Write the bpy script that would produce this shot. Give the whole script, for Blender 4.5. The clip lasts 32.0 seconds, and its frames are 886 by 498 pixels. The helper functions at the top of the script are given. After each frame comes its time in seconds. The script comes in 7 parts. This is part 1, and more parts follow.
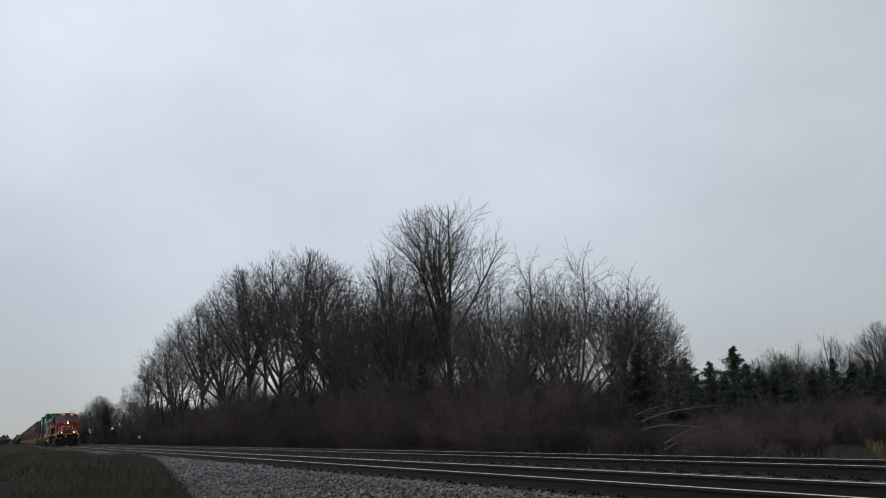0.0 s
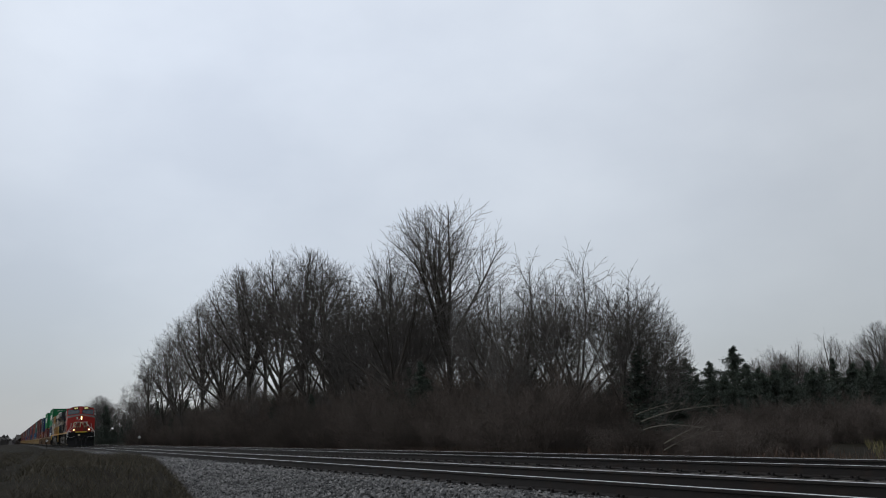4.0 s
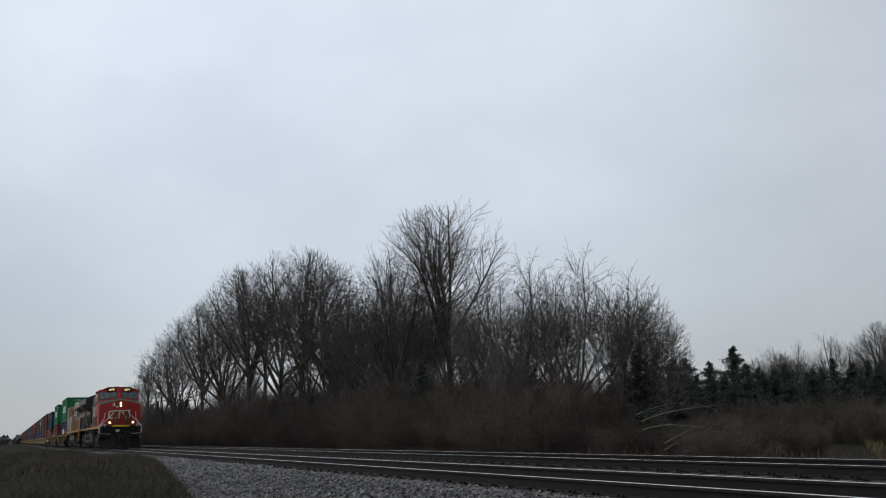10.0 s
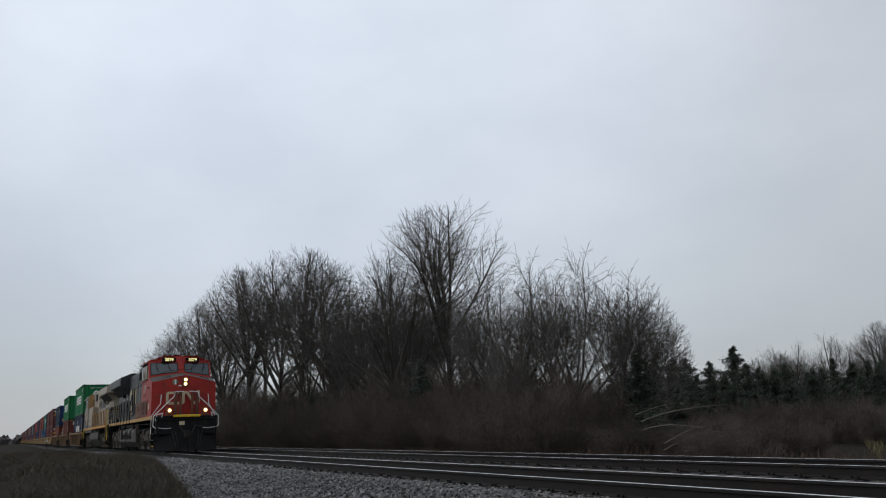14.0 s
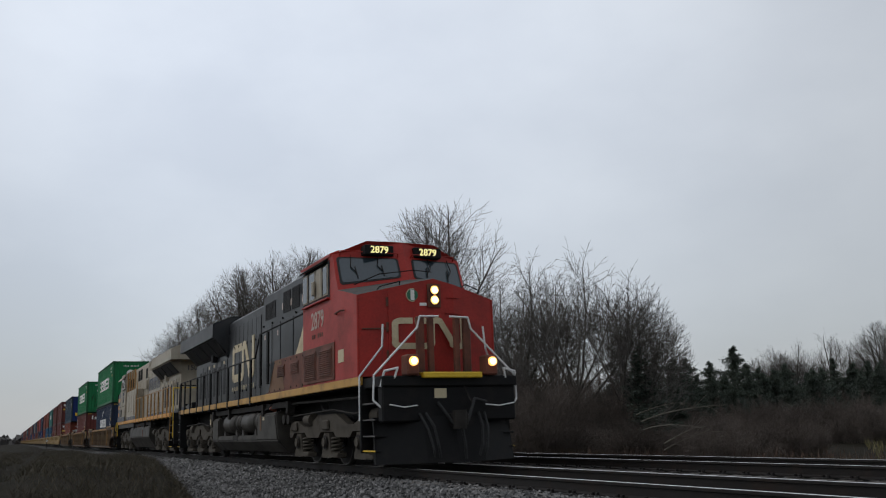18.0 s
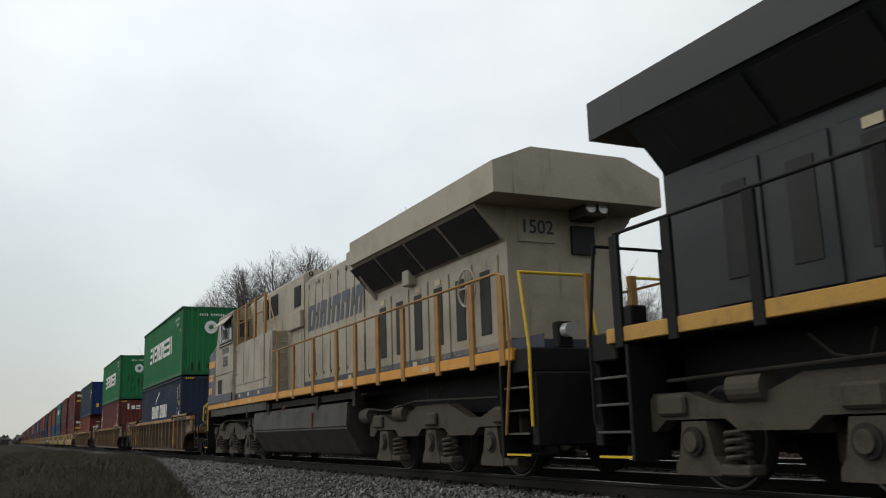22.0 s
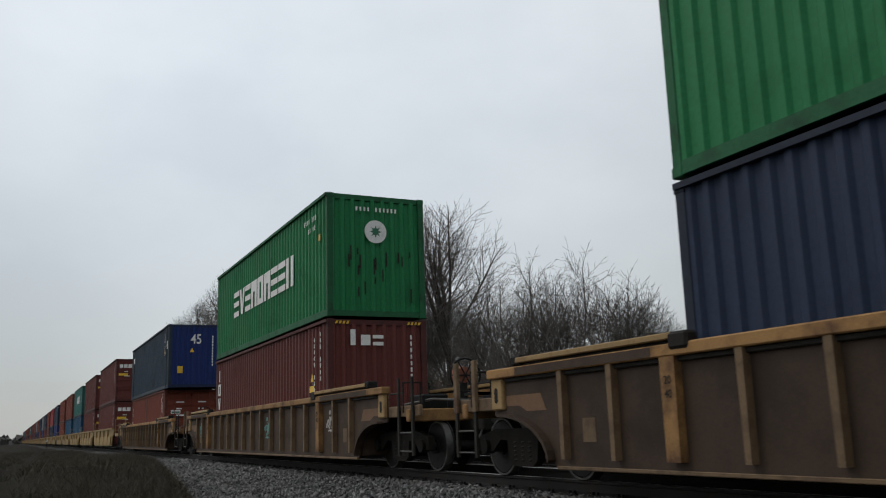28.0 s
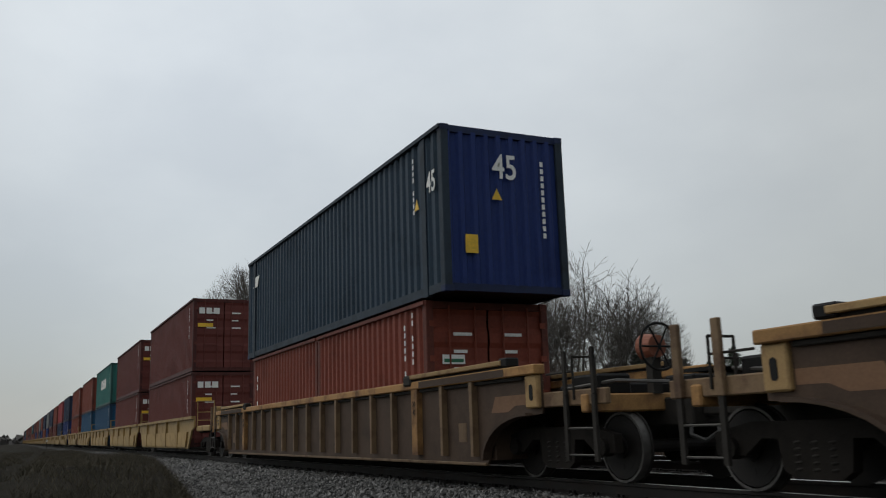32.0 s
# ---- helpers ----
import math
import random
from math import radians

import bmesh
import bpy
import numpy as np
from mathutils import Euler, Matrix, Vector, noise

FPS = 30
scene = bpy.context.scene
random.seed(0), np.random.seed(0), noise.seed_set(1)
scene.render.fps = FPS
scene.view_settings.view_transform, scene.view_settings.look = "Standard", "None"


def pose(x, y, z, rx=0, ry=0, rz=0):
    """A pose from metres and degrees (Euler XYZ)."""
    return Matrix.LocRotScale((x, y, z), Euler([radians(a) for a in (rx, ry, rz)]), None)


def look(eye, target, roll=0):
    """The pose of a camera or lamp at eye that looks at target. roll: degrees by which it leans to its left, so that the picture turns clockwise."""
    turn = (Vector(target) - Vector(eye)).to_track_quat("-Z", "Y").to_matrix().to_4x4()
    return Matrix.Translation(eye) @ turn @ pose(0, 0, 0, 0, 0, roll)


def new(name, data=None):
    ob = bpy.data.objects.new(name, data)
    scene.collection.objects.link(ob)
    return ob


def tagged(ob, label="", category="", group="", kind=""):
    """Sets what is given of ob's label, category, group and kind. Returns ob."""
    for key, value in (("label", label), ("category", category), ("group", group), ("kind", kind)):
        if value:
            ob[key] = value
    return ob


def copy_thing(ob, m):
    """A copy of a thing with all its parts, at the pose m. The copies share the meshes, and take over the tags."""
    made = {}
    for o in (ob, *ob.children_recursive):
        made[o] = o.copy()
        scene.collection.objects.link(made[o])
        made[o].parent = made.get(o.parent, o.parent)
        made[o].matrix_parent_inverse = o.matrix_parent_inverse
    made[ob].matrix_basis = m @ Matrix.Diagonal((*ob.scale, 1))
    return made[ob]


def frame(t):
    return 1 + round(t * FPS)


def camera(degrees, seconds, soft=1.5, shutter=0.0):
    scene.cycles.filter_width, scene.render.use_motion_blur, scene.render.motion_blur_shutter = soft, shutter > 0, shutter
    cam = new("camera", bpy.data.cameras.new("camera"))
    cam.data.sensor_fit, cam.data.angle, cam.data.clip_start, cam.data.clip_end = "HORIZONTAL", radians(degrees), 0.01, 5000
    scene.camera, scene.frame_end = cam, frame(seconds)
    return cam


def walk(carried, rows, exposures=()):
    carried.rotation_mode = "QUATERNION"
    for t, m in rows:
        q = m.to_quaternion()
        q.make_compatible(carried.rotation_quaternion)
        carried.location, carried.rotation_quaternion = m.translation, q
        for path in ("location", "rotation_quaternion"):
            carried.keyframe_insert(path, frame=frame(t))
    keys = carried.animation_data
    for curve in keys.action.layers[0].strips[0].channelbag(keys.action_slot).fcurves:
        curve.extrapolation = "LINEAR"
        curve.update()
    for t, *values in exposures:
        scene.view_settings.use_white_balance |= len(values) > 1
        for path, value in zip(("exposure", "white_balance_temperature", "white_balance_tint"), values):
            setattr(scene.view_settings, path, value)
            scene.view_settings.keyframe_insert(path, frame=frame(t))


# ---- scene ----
# The camera stands still beside the line; x runs along the track, z = 0 is the top of the near rails.
cam = camera(52.88, 32.0, soft=1.1, shutter=0.12)
EYE = pose(0, 0, 0.702, 90 + 11.43, 1.79, 64.58)
walk(cam, [(0, EYE), (32, EYE)], [(0, -0.03, 6500, 10), (14, 0.0, 6500, 10), (18, -0.02, 6550, 10), (19.1, 0.06, 6650, 9.5), (20, 0.28, 6900, 8), (22, 0.26, 7050, 7), (26, 0.12, 6950, 7), (27.5, 0.0, 6800, 8), (29, 0.02, 6800, 7), (29.8, 0.29, 7050, 6), (31.2, 0.24, 7050, 6), (32, -0.12, 6850, 7)])

TRACK_1, TRACK_2 = 7.51, 11.5      # centre lines of the two tracks


def head_x(t):
    """Where the nose of the leading locomotive is at t seconds."""
    return -8.876 + 7.186 * (t - 19) + 0.004 * (t - 19) ** 2


# ---- sky and light ----
world = bpy.data.worlds.new("overcast")
scene.world = world
world.use_nodes = True
wn, wl = world.node_tree.nodes, world.node_tree.links
wn.clear()
w_out, w_bg = wn.new("ShaderNodeOutputWorld"), wn.new("ShaderNodeBackground")
w_sky = wn.new("ShaderNodeTexSky")
w_sky.sky_type, w_sky.sun_disc = "NISHITA", False
w_sky.sun_elevation, w_sky.sun_rotation = radians(49), radians(220)
w_co, w_map = wn.new("ShaderNodeTexCoord"), wn.new("ShaderNodeMapping")
w_map.inputs["Scale"].default_value = (1.0, 1.0, 1.8)
w_map.inputs["Location"].default_value = (0.35, 0.1, 0.2)
w_n1, w_n2 = wn.new("ShaderNodeTexNoise"), wn.new("ShaderNodeTexNoise")
w_n1.inputs["Scale"].default_value, w_n1.inputs["Detail"].default_value, w_n1.inputs["Roughness"].default_value = 2.6, 6, 0.52
w_n2.inputs["Scale"].default_value, w_n2.inputs["Detail"].default_value = 0.9, 2
w_add = wn.new("ShaderNodeMath")
w_add.operation = "MULTIPLY_ADD"
w_add.inputs[1].default_value = 0.55
w_ramp = wn.new("ShaderNodeValToRGB")
w_ramp.color_ramp.elements[0].position, w_ramp.color_ramp.elements[0].color = 0.60, (0.60, 0.64, 0.70, 1)
w_ramp.color_ramp.elements[1].position, w_ramp.color_ramp.elements[1].color = 0.92, (0.82, 0.865, 0.915, 1)
w_mix = wn.new("ShaderNodeMix")
w_mix.data_type, w_mix.blend_type = "RGBA", "MIX"
w_mix.inputs["Factor"].default_value = 0.97
wl.new(w_co.outputs["Generated"], w_map.inputs["Vector"])
wl.new(w_map.outputs[0], w_n1.inputs["Vector"])
wl.new(w_map.outputs[0], w_n2.inputs["Vector"])
wl.new(w_n1.outputs["Fac"], w_add.inputs[0])
wl.new(w_n2.outputs["Fac"], w_add.inputs[2])
wl.new(w_add.outputs[0], w_ramp.inputs["Fac"])
wl.new(w_sky.outputs[0], w_mix.inputs["A"])
wl.new(w_ramp.outputs["Color"], w_mix.inputs["B"])
w_sep, w_hi = wn.new("ShaderNodeSeparateXYZ"), wn.new("ShaderNodeMapRange")
w_hi.inputs["From Min"].default_value, w_hi.inputs["From Max"].default_value = 0.0, 0.40
w_hi.inputs["To Min"].default_value, w_hi.inputs["To Max"].default_value = 0.74, 1.0
w_dim = wn.new("ShaderNodeMix")
w_dim.data_type, w_dim.blend_type = "RGBA", "MULTIPLY"
w_dim.inputs["Factor"].default_value = 1.0
wl.new(w_co.outputs["Generated"], w_sep.inputs[0])
wl.new(w_sep.outputs["Z"], w_hi.inputs["Value"])
wl.new(w_mix.outputs["Result"], w_dim.inputs["A"])
wl.new(w_hi.outputs[0], w_dim.inputs["B"])
# the cloud is thinnest where the hidden sun stands, high behind the bank, and thickest over the wood
w_dot, w_glow, w_two = wn.new("ShaderNodeVectorMath"), wn.new("ShaderNodeMapRange"), wn.new("ShaderNodeMix")
w_dot.operation = "DOT_PRODUCT"
w_dot.inputs[1].default_value = (-0.42, -0.50, 0.757)
w_glow.inputs["From Min"].default_value, w_glow.inputs["From Max"].default_value = -0.3, 1.0
w_glow.inputs["To Min"].default_value, w_glow.inputs["To Max"].default_value = 0.70, 1.06
w_two.data_type, w_two.blend_type = "RGBA", "MULTIPLY"
w_two.inputs["Factor"].default_value = 1.0
wl.new(w_co.outputs["Generated"], w_dot.inputs[0])
wl.new(w_dot.outputs["Value"], w_glow.inputs["Value"])
wl.new(w_dim.outputs["Result"], w_two.inputs["A"])
wl.new(w_glow.outputs[0], w_two.inputs["B"])
# a paler stretch of cloud stands over the wood
w_dot2, w_lobe, w_three = wn.new("ShaderNodeVectorMath"), wn.new("ShaderNodeMapRange"), wn.new("ShaderNodeMix")
w_dot2.operation, w_lobe.interpolation_type = "DOT_PRODUCT", "SMOOTHSTEP"
w_dot2.inputs[1].default_value = (-0.877, 0.352, 0.327)
w_lobe.inputs["From Min"].default_value, w_lobe.inputs["From Max"].default_value = 0.86, 1.0
w_lobe.inputs["To Min"].default_value, w_lobe.inputs["To Max"].default_value = 0.85, 1.10
w_three.data_type, w_three.blend_type = "RGBA", "MULTIPLY"
w_three.inputs["Factor"].default_value = 1.0
wl.new(w_co.outputs["Generated"], w_dot2.inputs[0])
wl.new(w_dot2.outputs["Value"], w_lobe.inputs["Value"])
wl.new(w_two.outputs["Result"], w_three.inputs["A"])
wl.new(w_lobe.outputs[0], w_three.inputs["B"])
wl.new(w_three.outputs["Result"], w_bg.inputs["Color"])
w_bg.inputs["Strength"].default_value = 1.0
wl.new(w_bg.outputs[0], w_out.inputs["Surface"])

sun_data = bpy.data.lights.new("sun", "SUN")
sun_data.energy, sun_data.angle, sun_data.color = 0.65, radians(40), (1.0, 0.97, 0.93)
sun = new("sun", sun_data)
sun.matrix_world = look((-36, -43, 65), (0, 0, 0))


# ---- materials ----
def surface(name, color, rough=0.6, metal=0.0, other=None, amount=0.5, size=2.0, stretch=(1, 1, 1), grain=40.0, bump=0.0,
            streak=None, streak_amount=0.5, glow=0.0, vary=0.0, spec=0.5):
    """A two-scale procedural surface: a base colour, patches of another, fine grain, optional vertical streaks."""
    m = bpy.data.materials.new(name)
    m.use_nodes = True
    n, l = m.node_tree.nodes, m.node_tree.links
    bsdf = n["Principled BSDF"]
    bsdf.inputs["Roughness"].default_value, bsdf.inputs["Metallic"].default_value = rough, metal
    bsdf.inputs["Specular IOR Level"].default_value = spec
    other = other or tuple(c * 0.6 for c in color)
    co, mp = n.new("ShaderNodeTexCoord"), n.new("ShaderNodeMapping")
    mp.inputs["Scale"].default_value = stretch
    l.new(co.outputs["Object"], mp.inputs["Vector"])
    big = n.new("ShaderNodeTexNoise")
    big.inputs["Scale"].default_value, big.inputs["Detail"].default_value, big.inputs["Roughness"].default_value = size, 6, 0.62
    l.new(mp.outputs[0], big.inputs["Vector"])
    ramp = n.new("ShaderNodeValToRGB")
    ramp.color_ramp.elements[0].position, ramp.color_ramp.elements[1].position = 0.68 - 0.36 * amount, 0.92 - 0.36 * amount
    l.new(big.outputs["Fac"], ramp.inputs["Fac"])
    mix = n.new("ShaderNodeMix")
    mix.data_type = "RGBA"
    mix.inputs["A"].default_value, mix.inputs["B"].default_value = (*color, 1), (*other, 1)
    l.new(ramp.outputs["Color"], mix.inputs["Factor"])
    last = mix.outputs["Result"]
    if streak:
        sm, sn, sr, sx = n.new("ShaderNodeMapping"), n.new("ShaderNodeTexNoise"), n.new("ShaderNodeValToRGB"), n.new("ShaderNodeMix")
        sm.inputs["Scale"].default_value = (5, 5, 0.45)
        sn.inputs["Scale"].default_value, sn.inputs["Detail"].default_value, sn.inputs["Roughness"].default_value = 1.6, 7, 0.7
        sr.color_ramp.elements[0].position, sr.color_ramp.elements[1].position = 0.74 - 0.3 * streak_amount, 0.86 - 0.26 * streak_amount
        sx.data_type = "RGBA"
        sx.inputs["B"].default_value = (*streak, 1)
        l.new(co.outputs["Object"], sm.inputs["Vector"])
        l.new(sm.outputs[0], sn.inputs["Vector"])
        l.new(sn.outputs["Fac"], sr.inputs["Fac"])
        l.new(sr.outputs["Color"], sx.inputs["Factor"])
        l.new(last, sx.inputs["A"])
        last = sx.outputs["Result"]
    fine = n.new("ShaderNodeTexNoise")
    fine.inputs["Scale"].default_value, fine.inputs["Detail"].default_value = grain, 3
    l.new(co.outputs["Object"], fine.inputs["Vector"])
    hsv = n.new("ShaderNodeHueSaturation")
    rng = n.new("ShaderNodeMapRange")
    rng.inputs["To Min"].default_value, rng.inputs["To Max"].default_value = 0.72, 1.28
    l.new(fine.outputs["Fac"], rng.inputs["Value"])
    value = rng.outputs[0]
    if vary:
        info, vr, mul = n.new("ShaderNodeObjectInfo"), n.new("ShaderNodeMapRange"), n.new("ShaderNodeMath")
        vr.inputs["To Min"].default_value, vr.inputs["To Max"].default_value = 1 - vary, 1 + vary
        mul.operation = "MULTIPLY"
        l.new(info.outputs["Random"], vr.inputs["Value"])
        l.new(vr.outputs[0], mul.inputs[0])
        l.new(value, mul.inputs[1])
        value = mul.outputs[0]
    l.new(value, hsv.inputs["Value"])
    l.new(last, hsv.inputs["Color"])
    l.new(hsv.outputs["Color"], bsdf.inputs["Base Color"])
    rr = n.new("ShaderNodeMapRange")
    rr.inputs["To Min"].default_value, rr.inputs["To Max"].default_value = max(0.04, rough - 0.14), min(1, rough + 0.16)
    l.new(big.outputs["Fac"], rr.inputs["Value"])
    l.new(rr.outputs[0], bsdf.inputs["Roughness"])
    if bump:
        bp = n.new("ShaderNodeBump")
        bp.inputs["Strength"].default_value, bp.inputs["Distance"].default_value = 0.6, bump
        l.new(fine.outputs["Fac"], bp.inputs["Height"])
        l.new(bp.outputs[0], bsdf.inputs["Normal"])
    if glow:
        bsdf.inputs["Emission Color"].default_value, bsdf.inputs["Emission Strength"].default_value = (*color, 1), glow
    return m


def islands(name, low, high, rough=0.85):
    """For loose stuff: every stone, blade or clump takes its own tone between two colours."""
    m = bpy.data.materials.new(name)
    m.use_nodes = True
    n, l = m.node_tree.nodes, m.node_tree.links
    geo, ramp = n.new("ShaderNodeNewGeometry"), n.new("ShaderNodeValToRGB")
    ramp.color_ramp.elements[0].color, ramp.color_ramp.elements[1].color = (*low, 1), (*high, 1)
    l.new(geo.outputs["Random Per Island"], ramp.inputs["Fac"])
    co, no, hs, mr = n.new("ShaderNodeTexCoord"), n.new("ShaderNodeTexNoise"), n.new("ShaderNodeHueSaturation"), n.new("ShaderNodeMapRange")
    no.inputs["Scale"].default_value = 0.35
    mr.inputs["To Min"].default_value, mr.inputs["To Max"].default_value = 0.55, 1.45
    l.new(co.outputs["Object"], no.inputs["Vector"])
    l.new(no.outputs["Fac"], mr.inputs["Value"])
    l.new(mr.outputs[0], hs.inputs["Value"])
    l.new(ramp.outputs[0], hs.inputs["Color"])
    l.new(hs.outputs[0], n["Principled BSDF"].inputs["Base Color"])
    n["Principled BSDF"].inputs["Roughness"].default_value = rough
    return m


GRIME = (0.035, 0.03, 0.026)
RUST = (0.11, 0.045, 0.022)
M = {
    "red": surface("locomotive_red", (0.36, 0.026, 0.018), 0.5, spec=0.3, other=(0.22, 0.024, 0.018), amount=0.6, size=1.3, grain=25, streak=(0.16, 0.03, 0.022), streak_amount=0.35),
    "red_dirty": surface("sooty_red", (0.16, 0.054, 0.033), 0.65, spec=0.3, other=(0.075, 0.036, 0.026), amount=0.75, size=1.8, streak=GRIME, streak_amount=0.35),
    "hood_black": surface("locomotive_black", (0.022, 0.024, 0.026), 0.45, spec=0.35, other=(0.034, 0.033, 0.032), amount=0.5, size=1.2, streak=(0.045, 0.042, 0.038), streak_amount=0.3),
    "black": surface("black_steel", (0.009, 0.0088, 0.009), 0.65, spec=0.18, other=(0.018, 0.016, 0.0145), amount=0.5, size=3),
    "under": surface("road_grime", (0.024, 0.021, 0.018), 0.8, spec=0.25, other=(0.012, 0.0105, 0.009), amount=0.55, size=2.5, bump=0.004),
    "truck": surface("dusty_cast_steel", (0.07, 0.06, 0.047), 0.8, spec=0.2, other=(0.042, 0.035, 0.028), amount=0.5, size=3.5, bump=0.004),
    "tank": surface("tank_steel", (0.044, 0.039, 0.032), 0.55, spec=0.3, other=(0.022, 0.019, 0.016), amount=0.5, size=1.5, streak=(0.075, 0.064, 0.053), streak_amount=0.3),
    "wheel": surface("wheel_steel", (0.012, 0.010, 0.009), 0.65, 0.0, spec=0.3, other=(0.012, 0.010, 0.009), amount=0.5, size=4),
    "tread": surface("polished_tread", (0.26, 0.25, 0.24), 0.32, 1.0, other=(0.1, 0.09, 0.08), amount=0.4, size=6),
    "cream": surface("aged_cream_paint", (0.56, 0.47, 0.30), 0.55, other=(0.40, 0.31, 0.18), amount=0.5, size=2.5, streak=(0.2, 0.15, 0.1), streak_amount=0.3),
    "gold": surface("gold_sill_stripe", (0.47, 0.25, 0.04), 0.5, other=(0.22, 0.12, 0.04), amount=0.55, size=2.5),
    "yellow": surface("safety_yellow", (0.68, 0.44, 0.02), 0.45, other=(0.5, 0.3, 0.03), amount=0.35, size=4),
    "white": surface("white_handrail_paint", (0.72, 0.72, 0.70), 0.45, other=(0.5, 0.48, 0.45), amount=0.4, size=5),
    "number": surface("pale_number_paint", (0.46, 0.36, 0.30), 0.55, other=(0.34, 0.22, 0.18), amount=0.5, size=6),
    "lamp": surface("lit_headlamp", (1.0, 0.80, 0.42), 0.2, amount=0.0, glow=5.0),
    "lamp_rim": surface("lit_reflector", (1.0, 0.55, 0.16), 0.2, amount=0.0, glow=1.6),
    "deck": surface("grey_antislip_deck", (0.05, 0.046, 0.042), 0.8, other=(0.03, 0.028, 0.026), amount=0.5, size=4),
    "digits": surface("lit_number_board", (1.0, 0.86, 0.36), 0.4, amount=0.0, glow=0.95),
    "lens": surface("unlit_lens", (0.5, 0.5, 0.48), 0.1, 0.3, amount=0.2),
    "window": surface("dark_cab_glass", (0.03, 0.045, 0.055), 0.06, amount=0.2, spec=0.9),
    "rubber": surface("rubber_gasket", (0.012, 0.012, 0.012), 0.7),
    "silver": surface("weathered_silver_grey", (0.375, 0.33, 0.258), 0.55, 0.0, spec=0.35, other=(0.27, 0.235, 0.175), amount=0.6, size=1.1, streak=(0.165, 0.13, 0.09), streak_amount=0.5),
    "soot": surface("sooty_streak", (0.075, 0.06, 0.045), 0.85, other=(0.17, 0.14, 0.105), amount=0.5, size=4, stretch=(1, 1, 0.3)),
    "seam": surface("rusty_seam_dirt", (0.16, 0.12, 0.08), 0.8, other=(0.34, 0.29, 0.22), amount=0.5, size=5, stretch=(1, 1, 0.3)),
    "freight": surface("grimy_cast_steel", (0.014, 0.0115, 0.0095), 0.8, spec=0.15, other=(0.008, 0.007, 0.006), amount=0.5, size=4, bump=0.004),
    "dull_rim": surface("dull_worn_steel", (0.10, 0.095, 0.09), 0.5, 0.6, other=(0.05, 0.045, 0.04), amount=0.5, size=5),
    "pale_chord": surface("flaking_cream_chord", (0.31, 0.20, 0.088), 0.65, spec=0.3, other=(0.16, 0.085, 0.04), amount=0.5, size=3.0, vary=0.15),
    "faded_brown": surface("faded_brown_paint", (0.17, 0.092, 0.05), 0.65, spec=0.3, other=(0.10, 0.055, 0.036), amount=0.5, size=2.5),
    "brake_red": surface("rusty_orange_housing", (0.24, 0.075, 0.04), 0.65, other=(0.12, 0.045, 0.03), amount=0.5, size=5),
    "navy": surface("navy_stripe_paint", (0.014, 0.021, 0.042), 0.45, other=(0.02, 0.024, 0.06), amount=0.5, size=2),
    "orange": surface("orange_sill_paint", (0.60, 0.26, 0.022), 0.48, other=(0.42, 0.17, 0.03), amount=0.4, size=3, streak=(0.2, 0.09, 0.03), streak_amount=0.2),
    "ochre": surface("rusty_ochre_stanchion", (0.31, 0.155, 0.03), 0.55, other=(0.22, 0.10, 0.035), amount=0.55, size=4),
    "emblem": surface("emblem_green", (0.02, 0.14, 0.07), 0.5),
    "brown": surface("well_car_brown", (0.056, 0.034, 0.022), 0.7, spec=0.3, other=(0.034, 0.021, 0.014), amount=0.6, size=1.3, streak=(0.08, 0.043, 0.025), streak_amount=0.45, vary=0.12),
    "chord": surface("worn_ochre_chord", (0.32, 0.172, 0.062), 0.65, spec=0.3, other=(0.10, 0.048, 0.024), amount=0.62, size=2.2, vary=0.15),
    "rib": surface("worn_rib", (0.16, 0.104, 0.058), 0.65, spec=0.3, other=(0.075, 0.042, 0.026), amount=0.6, size=3.0, vary=0.2),
    "car_yellow": surface("well_car_yellow", (0.31, 0.205, 0.08), 0.6, spec=0.3, other=(0.17, 0.10, 0.04), amount=0.55, size=1.5, streak=(0.2, 0.12, 0.05), streak_amount=0.4, vary=0.15),
    "graffiti": surface("teal_spray_paint", (0.10, 0.34, 0.31), 0.6, other=(0.07, 0.2, 0.18), amount=0.5, size=5),
    "graffiti_white": surface("white_spray_paint", (0.5, 0.5, 0.48), 0.6),
    "marking": surface("white_marking_paint", (0.74, 0.74, 0.71), 0.5, other=(0.5, 0.5, 0.46), amount=0.4, size=4),
    "caution": surface("yellow_decal", (0.78, 0.48, 0.03), 0.45),
    "rail": surface("rusty_rail_web", (0.013, 0.011, 0.010), 0.7, 0.0, spec=0.25, other=(0.024, 0.016, 0.012), amount=0.5, size=3),
    "rail_top": surface("wet_polished_rail", (0.85, 0.85, 0.85), 0.5, 1.0, other=(0.6, 0.59, 0.58), amount=0.4, size=2),
    "tie": surface("creosoted_oak", (0.10, 0.088, 0.078), 0.75, other=(0.075, 0.062, 0.052), amount=0.5, size=3, stretch=(1, 0.2, 1), bump=0.006, vary=0.25),
    "stone": islands("crushed_stone", (0.007, 0.007, 0.007), (0.19, 0.184, 0.177), 0.6),
    "bed": surface("packed_ballast", (0.034, 0.0335, 0.032), 0.9, spec=0.2, other=(0.009, 0.0085, 0.008), amount=0.6, size=14, grain=30, bump=0.03),
    "ground": surface("winter_turf", (0.020, 0.017, 0.012), 0.95, spec=0.05, other=(0.012, 0.012, 0.007), amount=0.55, size=0.9, grain=22, bump=0.05),
    "blade": islands("withered_grass", (0.020, 0.018, 0.010), (0.078, 0.062, 0.036)),
    "straw": islands("pale_field_grass", (0.06, 0.056, 0.022), (0.17, 0.14, 0.06)),
    "weed": islands("dead_weeds", (0.03, 0.021, 0.015), (0.105, 0.062, 0.04)),
